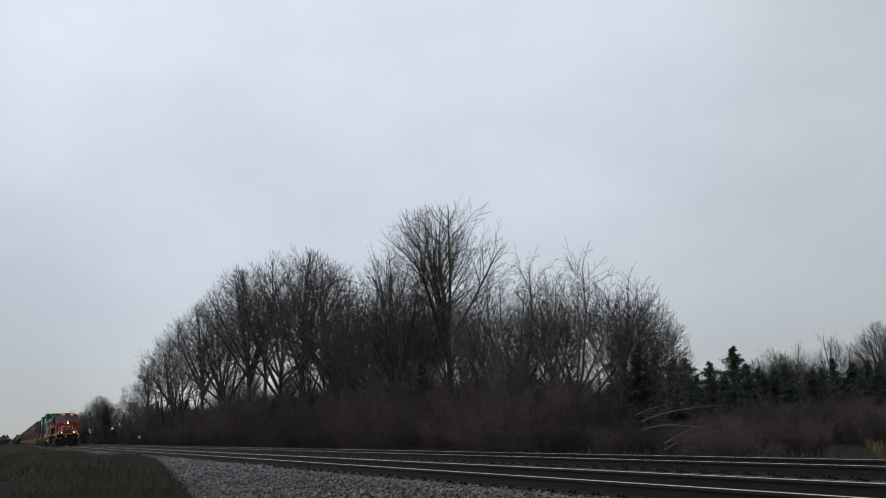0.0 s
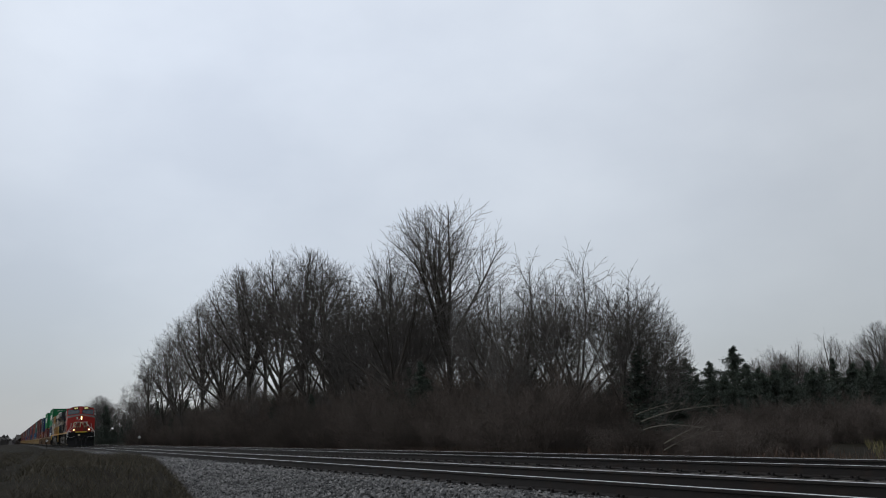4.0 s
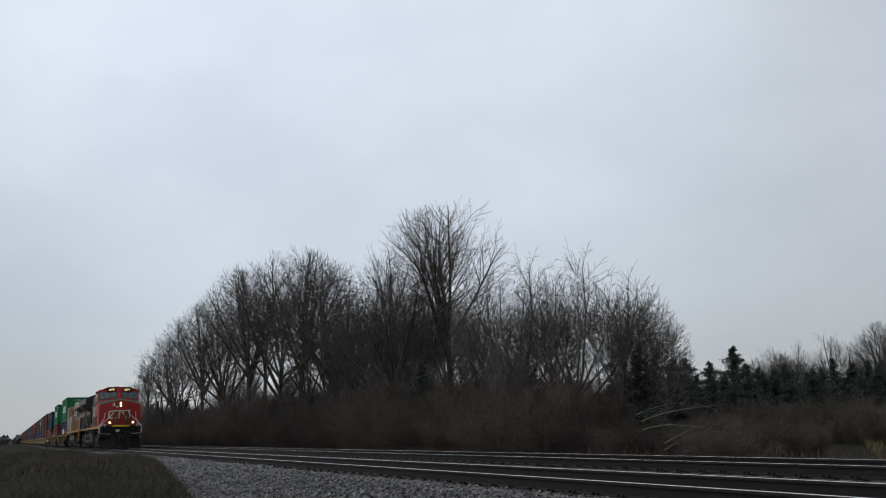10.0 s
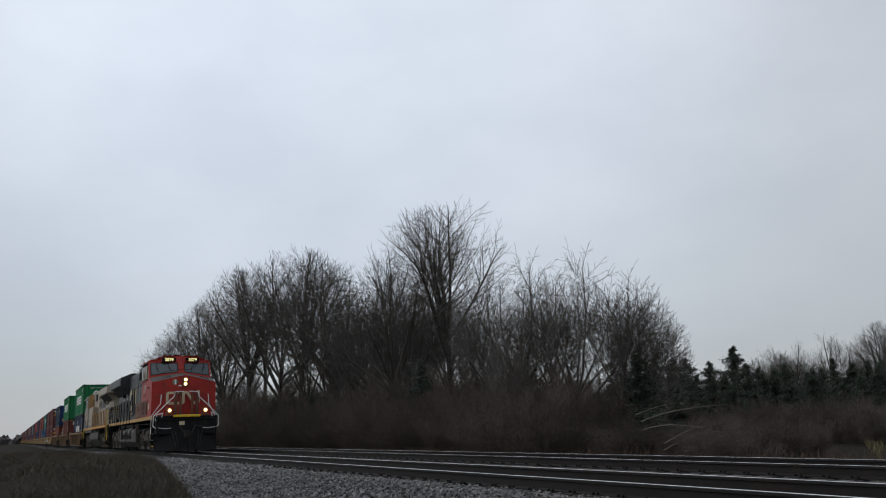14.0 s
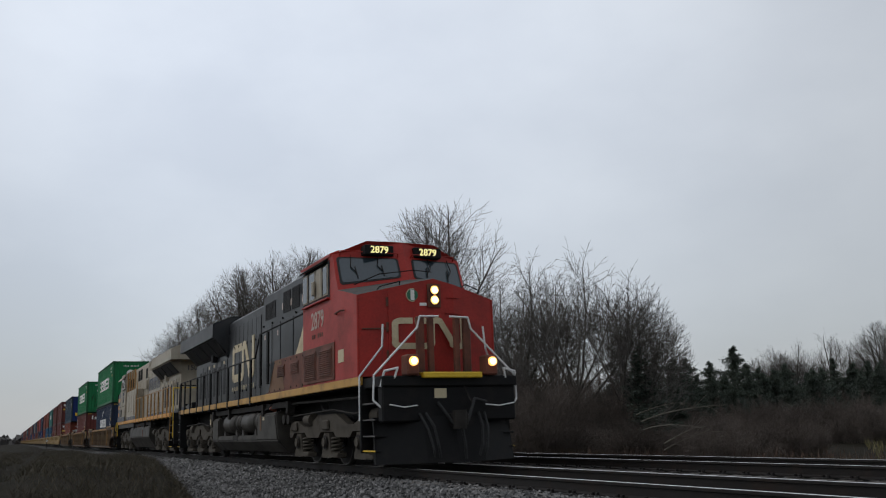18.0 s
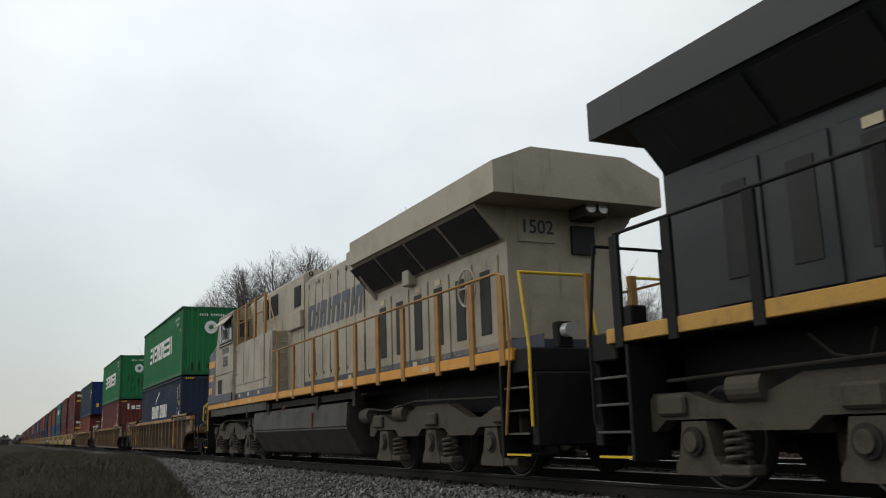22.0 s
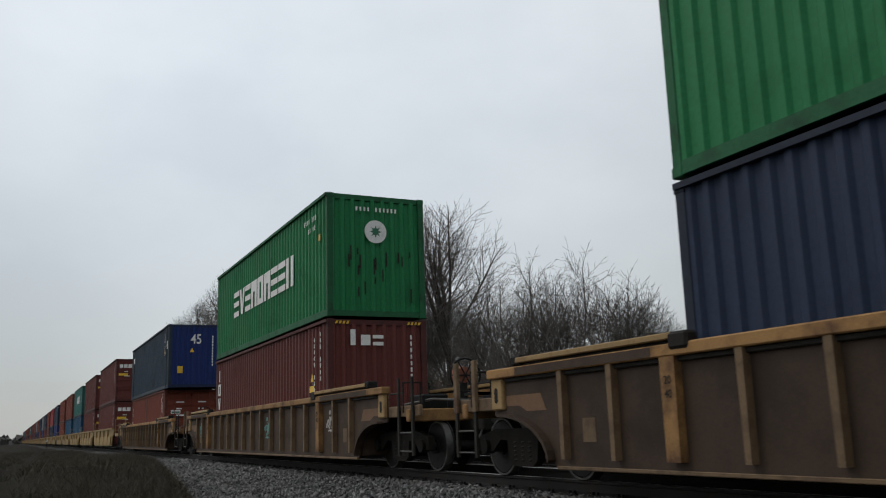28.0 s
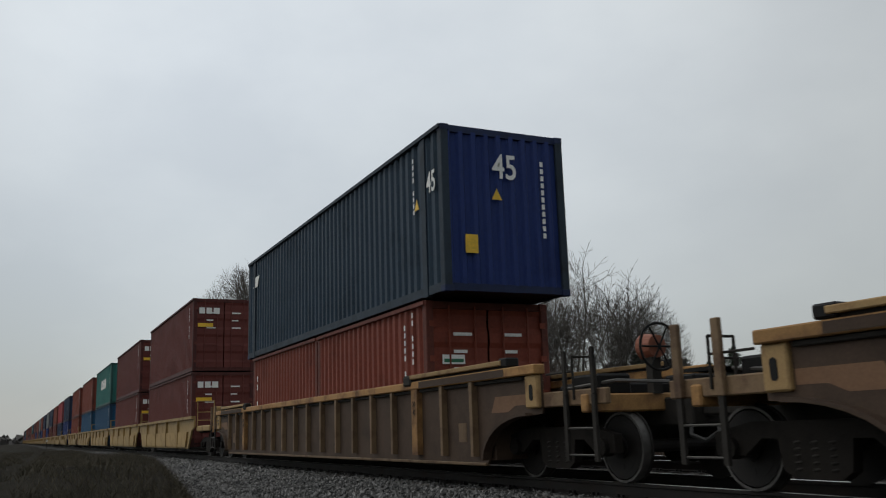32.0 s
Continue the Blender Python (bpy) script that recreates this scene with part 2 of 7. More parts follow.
    "bark": surface("grey_brown_bark", (0.075, 0.067, 0.058), 0.9, spec=0.2, other=(0.05, 0.043, 0.037), amount=0.5, size=3, stretch=(1, 1, 0.3), bump=0.01, vary=0.2),
    "twig": surface("bare_twig", (0.105, 0.096, 0.088), 0.9, spec=0.2, other=(0.07, 0.062, 0.056), amount=0.5, size=2, vary=0.25),
    "pale_bark": surface("pale_dead_wood", (0.16, 0.145, 0.12), 0.9, spec=0.2, other=(0.08, 0.07, 0.06), amount=0.5, size=3, vary=0.2),
    "brush": surface("brown_thicket", (0.108, 0.090, 0.078), 0.95, spec=0.1, other=(0.066, 0.054, 0.046), amount=0.5, size=1, vary=0.3),
    "needle": islands("dark_needles", (0.026, 0.036, 0.027), (0.055, 0.07, 0.05)),
    "far_wood": islands("far_bare_wood", (0.045, 0.04, 0.038), (0.075, 0.068, 0.062)),
}


# ---- building helpers ----
def box(bm, x0, x1, y0, y1, z0, z1, bevel=0.0):
    v = [bm.verts.new((x, y, z)) for x in (x0, x1) for y in (y0, y1) for z in (z0, z1)]
    fs = [bm.faces.new([v[i] for i in q]) for q in ((0, 1, 3, 2), (4, 6, 7, 5), (0, 4, 5, 1), (2, 3, 7, 6), (0, 2, 6, 4), (1, 5, 7, 3))]
    if bevel:
        es = list({e for f in fs for e in f.edges})
        bmesh.ops.bevel(bm, geom=es, offset=bevel, segments=1, affect="EDGES")
    return bm


def prism(bm, pts, axis, a, b):
    """A polygon pushed through from a to b along an axis; pts lie in the other two axes, in x, y, z order."""
    def put(p, t):
        return (t, *p) if axis == "x" else (p[0], t, p[1]) if axis == "y" else (*p, t)
    lo, hi = [bm.verts.new(put(p, a)) for p in pts], [bm.verts.new(put(p, b)) for p in pts]
    n = len(pts)
    bm.faces.new(lo), bm.faces.new(hi)
    for i in range(n):
        bm.faces.new((lo[i], lo[(i + 1) % n], hi[(i + 1) % n], hi[i]))
    bmesh.ops.recalc_face_normals(bm, faces=bm.faces)
    return bm


def rod(bm, p, q, r, n=8, r2=None):
    p, q = Vector(p), Vector(q)
    d = (q - p).normalized()
    a = d.orthogonal().normalized()
    b = d.cross(a)
    rings = []
    for c, rad in ((p, r), (q, r if r2 is None else r2)):
        rings.append([bm.verts.new(c + (a * math.cos(k * math.tau / n) + b * math.sin(k * math.tau / n)) * rad) for k in range(n)])
    for k in range(n):
        bm.faces.new((rings[0][k], rings[0][(k + 1) % n], rings[1][(k + 1) % n], rings[1][k]))
    bm.faces.new(rings[0][::-1]), bm.faces.new(rings[1])
    return bm


def pipe(bm, pts, r, n=6):
    for p, q in zip(pts, pts[1:]):
        rod(bm, p, q, r, n)
    for p in pts[1:-1]:
        bmesh.ops.create_icosphere(bm, subdivisions=1, radius=r * 1.02, matrix=Matrix.Translation(p))
    return bm


def coil(bm, x, y, z0, z1, radius, wire, turns):
    """A coil spring as one winding tube."""
    n = turns * 10
    rings = []
    for i in range(n + 1):
        a = i * math.tau / 10
        c = Vector((x + radius * math.cos(a), y + radius * math.sin(a), z0 + (z1 - z0) * i / n))
        out = Vector((math.cos(a), math.sin(a), 0))
        rings.append([bm.verts.new(c + (out * math.cos(k * math.tau / 6) + Vector((0, 0, 1)) * math.sin(k * math.tau / 6)) * wire) for k in range(6)])
    for p, q in zip(rings, rings[1:]):
        for k in range(6):
            bm.faces.new((p[k], p[(k + 1) % 6], q[(k + 1) % 6], q[k]))
    bm.faces.new(rings[0][::-1]), bm.faces.new(rings[-1])
    bmesh.ops.recalc_face_normals(bm, faces=bm.faces)
    return bm


def B():
    return bmesh.new()


def part(name, bm, material, parent, label="", smooth=False):
    me = bpy.data.meshes.new(name)
    bm.to_mesh(me)
    bm.free()
    me.materials.append(M[material] if isinstance(material, str) else material)
    if smooth:
        me.shade_smooth()
    ob = new(name, me)
    ob.parent = parent
    if label:
        ob["label"] = label
    return ob


def piece(name, me, parent, m):
    """Another object on a mesh that is already there."""
    ob = new(name, me)
    ob.parent = parent
    ob.matrix_basis = m
    return ob


def thing(name, label, category, group=""):
    return tagged(new(name), label, category, group)


def raw(name, verts, faces, material):
    me = bpy.data.meshes.new(name)
    me.from_pydata(verts, [], faces)
    me.materials.append(M[material])
    return new(name, me)


def letters(name, text, size, m, material, parent, stretch=1.0, depth=0.003):
    """Numbers in the built-in font; m carries the text's own plane (x right, y up) to its place."""
    cu = bpy.data.curves.new("text", "FONT")
    cu.body, cu.size, cu.align_x, cu.align_y, cu.extrude, cu.offset = text, size, "CENTER", "CENTER", depth, size * 0.012
    tmp = bpy.data.objects.new("text", cu)
    scene.collection.objects.link(tmp)
    bpy.context.view_layer.update()
    me = bpy.data.meshes.new_from_object(tmp.evaluated_get(bpy.context.evaluated_depsgraph_get()))
    bpy.data.objects.remove(tmp)
    me.materials.clear()
    me.materials.append(M[material])
    me.transform(m @ Matrix.Diagonal((stretch, 1, 1, 1)))
    ob = new(name, me)
    ob.parent = parent
    return ob


def face_side(s, x, y, z):
    """A plane on a flank: s = -1 looks to -y, s = 1 looks to +y."""
    return Matrix.Translation((x, y, z)) @ Euler((radians(90), 0, 0 if s < 0 else radians(180))).to_matrix().to_4x4()


def face_end(s, x, y, z):
    """A plane on an end: s = 1 looks to +x, s = -1 looks to -x."""
    return Matrix.Translation((x, y, z)) @ Euler((radians(90), 0, radians(90) if s > 0 else radians(-90))).to_matrix().to_4x4()


# ---- ground, ballast and tracks ----
def smooth_step(a, b, t):
    t = min(1.0, max(0.0, (t - a) / (b - a)))
    return t * t * (3 - 2 * t)


def bank_edge(x):
    """Where the foot of the grassy bank meets the ballast."""
    return float(np.interp(x, (-90, -60, -40, -28, -20, -15), (6.2, 5.9, 5.35, 4.3, 3.45, 3.0)))


def ground_z(x, y):
    """The turf: a low bank beside the line, a shallow ditch beyond the far track, then level land."""
    z = -0.92 + 0.05 * noise.noise((x * 0.12, y * 0.12, 0))
    edge = bank_edge(x)
    bank = smooth_step(-14.5, -25, x) * smooth_step(edge + 0.6, edge - 0.55, y) * smooth_step(-9, -1.0, y)
    z += (0.93 - 0.35 * smooth_step(-34, -62, x)) * bank + 0.16 * bank * noise.noise((x * 0.3, y * 0.5, 3)) + 0.05 * bank * noise.noise((x * 1.1, y * 1.3, 7))
    hollow = (y - 0.035 * (-x - 27)) / 0.42
    z -= 0.26 * bank * math.exp(-hollow * hollow) * smooth_step(-20, -27, x)
    z -= 0.35 * smooth_step(14.5, 16.5, y) * smooth_step(20.5, 18, y)
    z += 0.25 * smooth_step(19, 30, y) + 0.35 * smooth_step(0, 1, noise.noise((x * 0.03, y * 0.03, 5))) * smooth_step(22, 40, y)
    return z


def make_ground():
    xs = np.unique(np.concatenate([-np.geomspace(62, 4500, 40), np.arange(-62, 12, 0.7), np.geomspace(12, 4500, 30)]))
    ys = np.unique(np.concatenate([-np.geomspace(10, 4500, 26), np.arange(-10, 32, 0.55), np.geomspace(32, 4500, 34)]))
    verts = [(x, y, ground_z(x, y)) for x in xs for y in ys]
    k = len(ys)
    faces = [(i * k + j, (i + 1) * k + j, (i + 1) * k + j + 1, i * k + j + 1) for i in range(len(xs) - 1) for j in range(k - 1)]
    ob = raw("ground", verts, faces, "ground")
    ob.data.shade_smooth()
    tagged(ob, "withered brown and green winter turf beside the line", "ground", kind="structure")


make_ground()

BED = [(2.6, -1.02), (4.3, -0.66), (5.95, -0.25), (6.2, -0.225), (8.3, -0.225), (8.6, -0.12), (9.2, -0.13), (9.9, -0.26), (10.2, -0.24), (12.8, -0.21), (13.2, -0.26), (15.4, -1.1)]


def bed_z(y):
    return float(np.interp(y, [p[0] for p in BED], [p[1] for p in BED]))


def make_bed():
    xs = np.unique(np.concatenate([-np.geomspace(60, 900, 30), np.arange(-60, 8, 0.5), np.geomspace(8, 150, 12)]))
    ys = np.unique(np.concatenate([[p[0] for p in BED], np.arange(2.6, 15.4, 0.35)]))
    verts = [(x, y, bed_z(y) + 0.05 * noise.noise((x * 0.9, y * 1.3, 1)) * (0.3 if 6.2 < y < 12.8 else 1)) for x in xs for y in ys]
    k = len(ys)
    faces = [(i * k + j, (i + 1) * k + j, (i + 1) * k + j + 1, i * k + j + 1) for i in range(len(xs) - 1) for j in range(k - 1)]
    ob = raw("ballast_bed", verts, faces, "bed")
    tagged(ob, "packed grey ballast bed under two tracks", "ballast", kind="structure")


make_bed()


def make_stones(name, count, x0, x1, y0, y1, seed, near, label):
    """Loose crushed stones lying on the bed, closer together towards the near end."""
    rng = np.random.default_rng(seed)
    base = np.array([(1, 0, 0), (-1, 0, 0), (0, 1, 0), (0, -1, 0), (0, 0, 1), (0, 0, -1)], float)
    tri = np.array([(0, 2, 4), (2, 1, 4), (1, 3, 4), (3, 0, 4), (2, 0, 5), (1, 2, 5), (3, 1, 5), (0, 3, 5)])
    x = x1 - (x1 - x0) * rng.random(count) ** near
    y = y0 + (y1 - y0) * rng.random(count)
    if name == "ballast":
        limit = 2.7 + 3.0 * np.clip((-16 - x) / 36, 0, 1) ** 0.55
        keep = y > limit + rng.normal(0, 0.22, count)
        x, y = x[keep], y[keep]
    count = len(x)
    z = np.array([bed_z(b) for b in y]) + rng.uniform(-0.005, 0.035, count)
    size = rng.uniform(0.018, 0.05, count) * (1 + 0.5 * (np.abs(x) > 25))
    turn = rng.normal(size=(count, 3, 3))
    q, _ = np.linalg.qr(turn)
    shape = base[None] * rng.uniform(0.6, 1.25, (count, 6, 1)) * rng.uniform(0.65, 1.2, (count, 1, 3))
    v = np.einsum("nij,nkj->nki", q, shape) * size[:, None, None] + np.stack([x, y, z], 1)[:, None]
    f = (tri[None] + 6 * np.arange(count)[:, None, None]).reshape(-1, 3)
    me = bpy.data.meshes.new(name)
    me.from_pydata(v.reshape(-1, 3).tolist(), [], f.tolist())
    me.materials.append(M["stone"])
    tagged(new(name, me), label, "ballast", kind="stuff")


make_stones("ballast", 84000, -75, -3, 2.7, 6.75, 1, 1.7, "wet crushed grey stones on the ballast shoulder")
make_stones("ballast_between_tracks", 9000, -75, -2, 8.42, 9.35, 2, 1.5, "wet crushed grey stones heaped between the tracks")
make_stones("ballast_far_edge", 4000, -75, -2, 12.9, 14.6, 3, 1.5, "wet crushed grey stones beside the far track")

RAIL_PROFILE = [(-0.075, -0.18), (0.075, -0.18), (0.075, -0.165), (0.012, -0.145), (0.012, -0.045), (0.036, -0.035), (0.036, -0.006), (0.028, 0.0), (-0.028, 0.0), (-0.036, -0.006), (-0.036, -0.035), (-0.012, -0.045), (-0.012, -0.145), (-0.075, -0.165)]


def make_rail(y, z, parent, lab):
    bm = B()
    xs = [-900, -300, -150, -80, -40, -20, -10, 0, 20, 150]
    rings = [[bm.verts.new((x, y + p, z + q)) for p, q in RAIL_PROFILE] for x in xs]
    n = len(RAIL_PROFILE)
    for a, b in zip(rings, rings[1:]):
        for i in range(n):
            f = bm.faces.new((a[i], b[i], b[(i + 1) % n], a[(i + 1) % n]))
            f.material_index = 1 if i == 7 else 0
    bmesh.ops.recalc_face_normals(bm, faces=bm.faces)
    ob = part("rail", bm, "rail", parent, lab)
    ob.data.materials.append(M["rail_top"])


def make_track(name, y, z):
    track = tagged(new(name), "wet steel rails on tarred wooden ties in grey ballast", "railway track", kind="structure")
    for s in (-1, 1):
        make_rail(y + s * 0.7525, z, track, "rusty rail with a polished wet top")
    return track


track_near, track_far = make_track("railway_track_1", TRACK_1, 0.0), make_track("railway_track_2", TRACK_2, 0.02)


# ---- trees ----
def limb_points(rng, start, way, length, steps, wander, lift):
    pts, d = [np.array(start, float)], np.array(way, float)
    d /= np.linalg.norm(d)
    for _ in range(steps):
        d = d + rng.normal(0, wander, 3) + np.array([0, 0, lift])
        d /= np.linalg.norm(d)
        pts.append(pts[-1] + d * length / steps)
    return pts


def side_way(rng, along, angle):
    along = along / np.linalg.norm(along)
    h = rng.normal(size=3)
    h -= along * (h @ along)
    h /= np.linalg.norm(h)
    return along * math.cos(angle) + h * math.sin(angle)


def tubes(segments, sides):
    """Tapered tubes for many short limbs at once."""
    p0 = np.array([s[0] for s in segments])
    p1 = np.array([s[1] for s in segments])
    r0 = np.array([s[2] for s in segments])
    r1 = np.array([s[3] for s in segments])
    d = p1 - p0
    d /= np.maximum(np.linalg.norm(d, axis=1, keepdims=True), 1e-6)
    up = np.where(np.abs(d[:, 2:3]) < 0.9, np.array([[0, 0, 1.0]]), np.array([[1.0, 0, 0]]))
    a = np.cross(d, up)
    a /= np.linalg.norm(a, axis=1, keepdims=True)
    b = np.cross(d, a)
    k = np.arange(sides) * math.tau / sides
    ring = a[:, None] * np.cos(k)[None, :, None] + b[:, None] * np.sin(k)[None, :, None]
    v = np.concatenate([p0[:, None] + ring * r0[:, None, None], p1[:, None] + ring * r1[:, None, None]], 1)
    i = np.arange(sides)
    quad = np.stack([i, (i + 1) % sides, (i + 1) % sides + sides, i + sides], 1)
    f = quad[None] + (2 * sides * np.arange(len(segments)))[:, None, None]
    return v.reshape(-1, 3), f.reshape(-1, 4)


def mesh_of(name, groups, material):
    vs, fs, off = [], [], 0
    for segs, sides in groups:
        if segs:
            v, f = tubes(segs, sides)
            vs.append(v)
            fs.append(f + off)
            off += len(v)
    me = bpy.data.meshes.new(name)
    me.from_pydata(np.concatenate(vs).tolist(), [], np.concatenate(fs).tolist())
    me.materials.append(M[material])
    me.shade_smooth()
    return me


def grow(rng, height, width, trunk_r, clear, limbs=7, spread=(0.35, 0.75), subs=(8, 6, 3), stems=1, lean=0.0, leader=0.25, ratio=0.5, wander=0.05, rise=0.05, skirt=0.3):
    """Skeleton of a bare broadleaf tree: limbs, branches, branchlets and twigs, each set along the one before: (trunk, boughs, twigs)."""
    trunk, boughs, twigs = [], [], []
    centre, half = height * (1 + skirt) / 2, height * (1 - skirt) / 2
    seed = rng.uniform(0, 40)

    def inside(q):
        """Whether a place lies within the crown, whose outline swells and dips from side to side."""
        d = Vector((q[0] / (0.5 * width), q[1] / (0.5 * width), (q[2] - centre) / half))
        n = d.normalized() * 1.7
        return d.length < 0.93 + 0.22 * noise.noise((n.x + seed, n.y, n.z))

    def limb(p, way, length, r, level):
        if level:
            way = np.array(way) / np.linalg.norm(way)
            while length > 0.35 and not inside(p + way * length + np.array([0, 0, 0.08 * length])):
                length *= 0.82
        n = (6, 6, 5, 3, 2)[level]
        pts = limb_points(rng, p, way, length, n, wander * (0.6, 1, 1.4, 1.6, 1.6)[level], rise * (0.2, 1, 0.8, 0.5, 0.3)[level])
        end = max(0.0065, r * (0.6 if level == 0 else 0.34))
        at = [r + (end - r) * i / n for i in range(n + 1)]
        for i in range(n):
            (trunk if level == 0 or at[i] > 0.06 else boughs if at[i] > 0.016 else twigs).append((pts[i], pts[i + 1], at[i], at[i + 1]))
        if level == 4:
            return
        if level == 0:
            count, low = limbs, 1.0 - leader
        else:
            count, low = subs[level - 1], 0.18 if level > 1 else 0.25
            count = max(2, round(count * min(1.3, length / (0.0, 0.3 * height, 0.13 * height, 0.06 * height)[level])))
        for j in range(count):
            f = low + (1.0 - low) * ((j + rng.uniform(0.1, 0.9)) / count) ** 0.75 if j < count - 1 else 1.0
            i = min(n - 1, int(f * n))
            q = pts[i] + (pts[i + 1] - pts[i]) * (f * n - i)
            tip = j == count - 1
            if level == 0:
                angle = rng.uniform(*spread) * (0.3 if tip else 1.0)
                reach = height * (1.0 - clear) * rng.uniform(0.75, 1.05) * (1.0 if tip else 0.95)
                reach = min(reach, (height - q[2]) / max(0.45, math.cos(angle)))
            else:
                angle = rng.uniform(0.1, 0.35) if tip else rng.uniform(0.5, 1.05)
                reach = length * ratio * ((0.62 if level == 1 else 0.8) if tip else 1.06 - 0.42 * f) * rng.uniform(0.7, 1.3)
            limb(q, side_way(rng, pts[i + 1] - pts[i], angle), reach, max(0.0105, at[i] * (0.72 if level == 0 else 0.62 if tip else 0.5)), level + 1)

    turn = rng.random() * math.tau
    for k in range(stems):
        a = turn + k * math.tau / stems
        limb(np.array([0.0, 0.0, -0.3]), (math.sin(lean) * math.cos(a), math.sin(lean) * math.sin(a), math.cos(lean)), height * clear, trunk_r, 0)
    return trunk, boughs, twigs


def tree(label, seed, category="tree", bark="bark", **kw):
    rng = np.random.default_rng(seed)
    trunk, boughs, twigs = grow(rng, **kw)
    root = thing("tree", label, category, "bare trees of the wood")
    for name, groups, mat in (("trunk", [(trunk, 8)], bark), ("crown", [(boughs, 5), (twigs, 3)], "twig")):
        ob = new(name, mesh_of(name, groups, mat))
        ob.parent = root
    return root


def thicket(seed, height, spread, stems):
    """A shrub: many thin stems from one foot, each closely twigged."""
    rng = np.random.default_rng(seed)
    main, fine = [], []
    for _ in range(stems):
        a, r = rng.random() * math.tau, spread * rng.random() ** 0.7
        foot = (r * math.cos(a), r * math.sin(a), -0.15)
        way = (math.cos(a) * 0.35 + rng.normal(0, 0.2), math.sin(a) * 0.35 + rng.normal(0, 0.2), 1)
        h = height * rng.uniform(0.45, 1.0)
        pts = limb_points(rng, foot, way, h, 5, 0.12, 0.02)
        for i in range(5):
            main.append((pts[i], pts[i + 1], 0.022 * (1 - i / 6), 0.022 * (1 - (i + 1) / 6)))
        for _ in range(int(8 + 7 * h)):
            f = rng.uniform(0.1, 1)
            i = min(4, int(f * 5))
            q = pts[i] + (pts[i + 1] - pts[i]) * (f * 5 - i)
            tw = limb_points(rng, q, side_way(rng, pts[i + 1] - pts[i], rng.uniform(0.4, 1.1)), rng.uniform(0.4, 1.1), 2, 0.2, 0.05)
            fine.append((tw[0], tw[1], 0.009, 0.007))
            fine.append((tw[1], tw[2], 0.007, 0.004))
            for _ in range(3):
                e = tw[rng.integers(0, 2)]
                o = limb_points(rng, e, side_way(rng, tw[2] - tw[1], rng.uniform(0.5, 1.1)), rng.uniform(0.2, 0.6), 1, 0, 0)
                fine.append((o[0], o[1], 0.006, 0.004))
    root = thing("shrub", "leafless brown shrub tangled at the wood's edge", "shrub", "undergrowth of the wood")
    for name, segs, sides in (("stem_clump", main, 5), ("twig_mass", fine, 3)):
        ob = new(name, mesh_of(name, [(segs, sides)], "brush"))
        ob.parent = root
        ob["kind"] = "stuff"
    return root


def conifer(seed, height, width, label, start=0.12, clumps=2600, dome=False):
    """A dark evergreen: trunk, boughs and many small needle clumps."""
    rng = np.random.default_rng(seed)
    trunk = [((0, 0, -0.3 if i == 0 else height * i / 8), (rng.normal(0, 0.04), rng.normal(0, 0.04), height * (i + 1) / 8), 0.16 * (1 - i / 8.5), 0.16 * (1 - (i + 1) / 8.5)) for i in range(8)]
    trunk = [(np.array(a, float), np.array(b, float), c, d) for a, b, c, d in trunk]
    boughs, pos = [], []
    tiers = int(height * 14)
    for k in range(tiers):
        f = start + (0.98 - start) * (k + rng.random()) / tiers
        prof = math.sin(math.pi * min(1, (1.02 - f) / (1 - start) * 0.8)) * (0.75 + 0.35 * math.sin(k * 0.21)) if dome else (1 - f) / (1 - start)
        length = width * (0.03 + prof) * rng.uniform(0.5, 1.2)
        a = rng.random() * math.tau
        p0 = np.array([0, 0, f * height])
        p1 = p0 + np.array([math.cos(a), math.sin(a), rng.uniform(-0.15, 0.35)]) * length
        boughs.append((p0, p1, 0.03, 0.008))
        for _ in range(int(clumps / tiers * (0.25 + 1.1 * length / width))):
            g = rng.uniform(0.1, 1.05)
            pos.append(p0 + (p1 - p0) * g + rng.normal(0, 0.07 + 0.11 * length, 3) * np.array([1, 1, 0.7]))
    pos = np.array(pos)
    n = len(pos)
    tet = np.array([(1, 1, 1), (-1, -1, 1), (-1, 1, -1), (1, -1, -1)], float)
    q, _ = np.linalg.qr(rng.normal(size=(n, 3, 3)))
    v = np.einsum("nij,kj->nki", q, tet) * rng.uniform(0.03, 0.07, (n, 1, 1)) * np.array([1.3, 1.3, 0.6]) + pos[:, None]
    f = (np.array([(0, 1, 2), (0, 3, 1), (0, 2, 3), (1, 3, 2)])[None] + 4 * np.arange(n)[:, None, None]).reshape(-1, 3)
    root = thing("evergreen_tree", label, "tree", "evergreens by the wood")
    ob = new("trunk", mesh_of("trunk", [(trunk, 7), (boughs, 4)], "bark"))
    ob.parent = root
    me = bpy.data.meshes.new("crown")
    me.from_pydata(v.reshape(-1, 3).tolist(), [], f.tolist())
    me.materials.append(M["needle"])
    ob = new("crown", me)
    ob.parent = root
    return root


def stand(ob, x, y, turn=0.0, size=1.0):
    ob.matrix_basis = pose(x, y, ground_z(x, y), 0, 0, turn) @ Matrix.Scale(size, 4)
    return ob


def more(ob, x, y, turn, size):
    c = copy_thing(ob, pose(x, y, ground_z(x, y), 0, 0, turn))
    c.scale = (size, size, size)
    return c


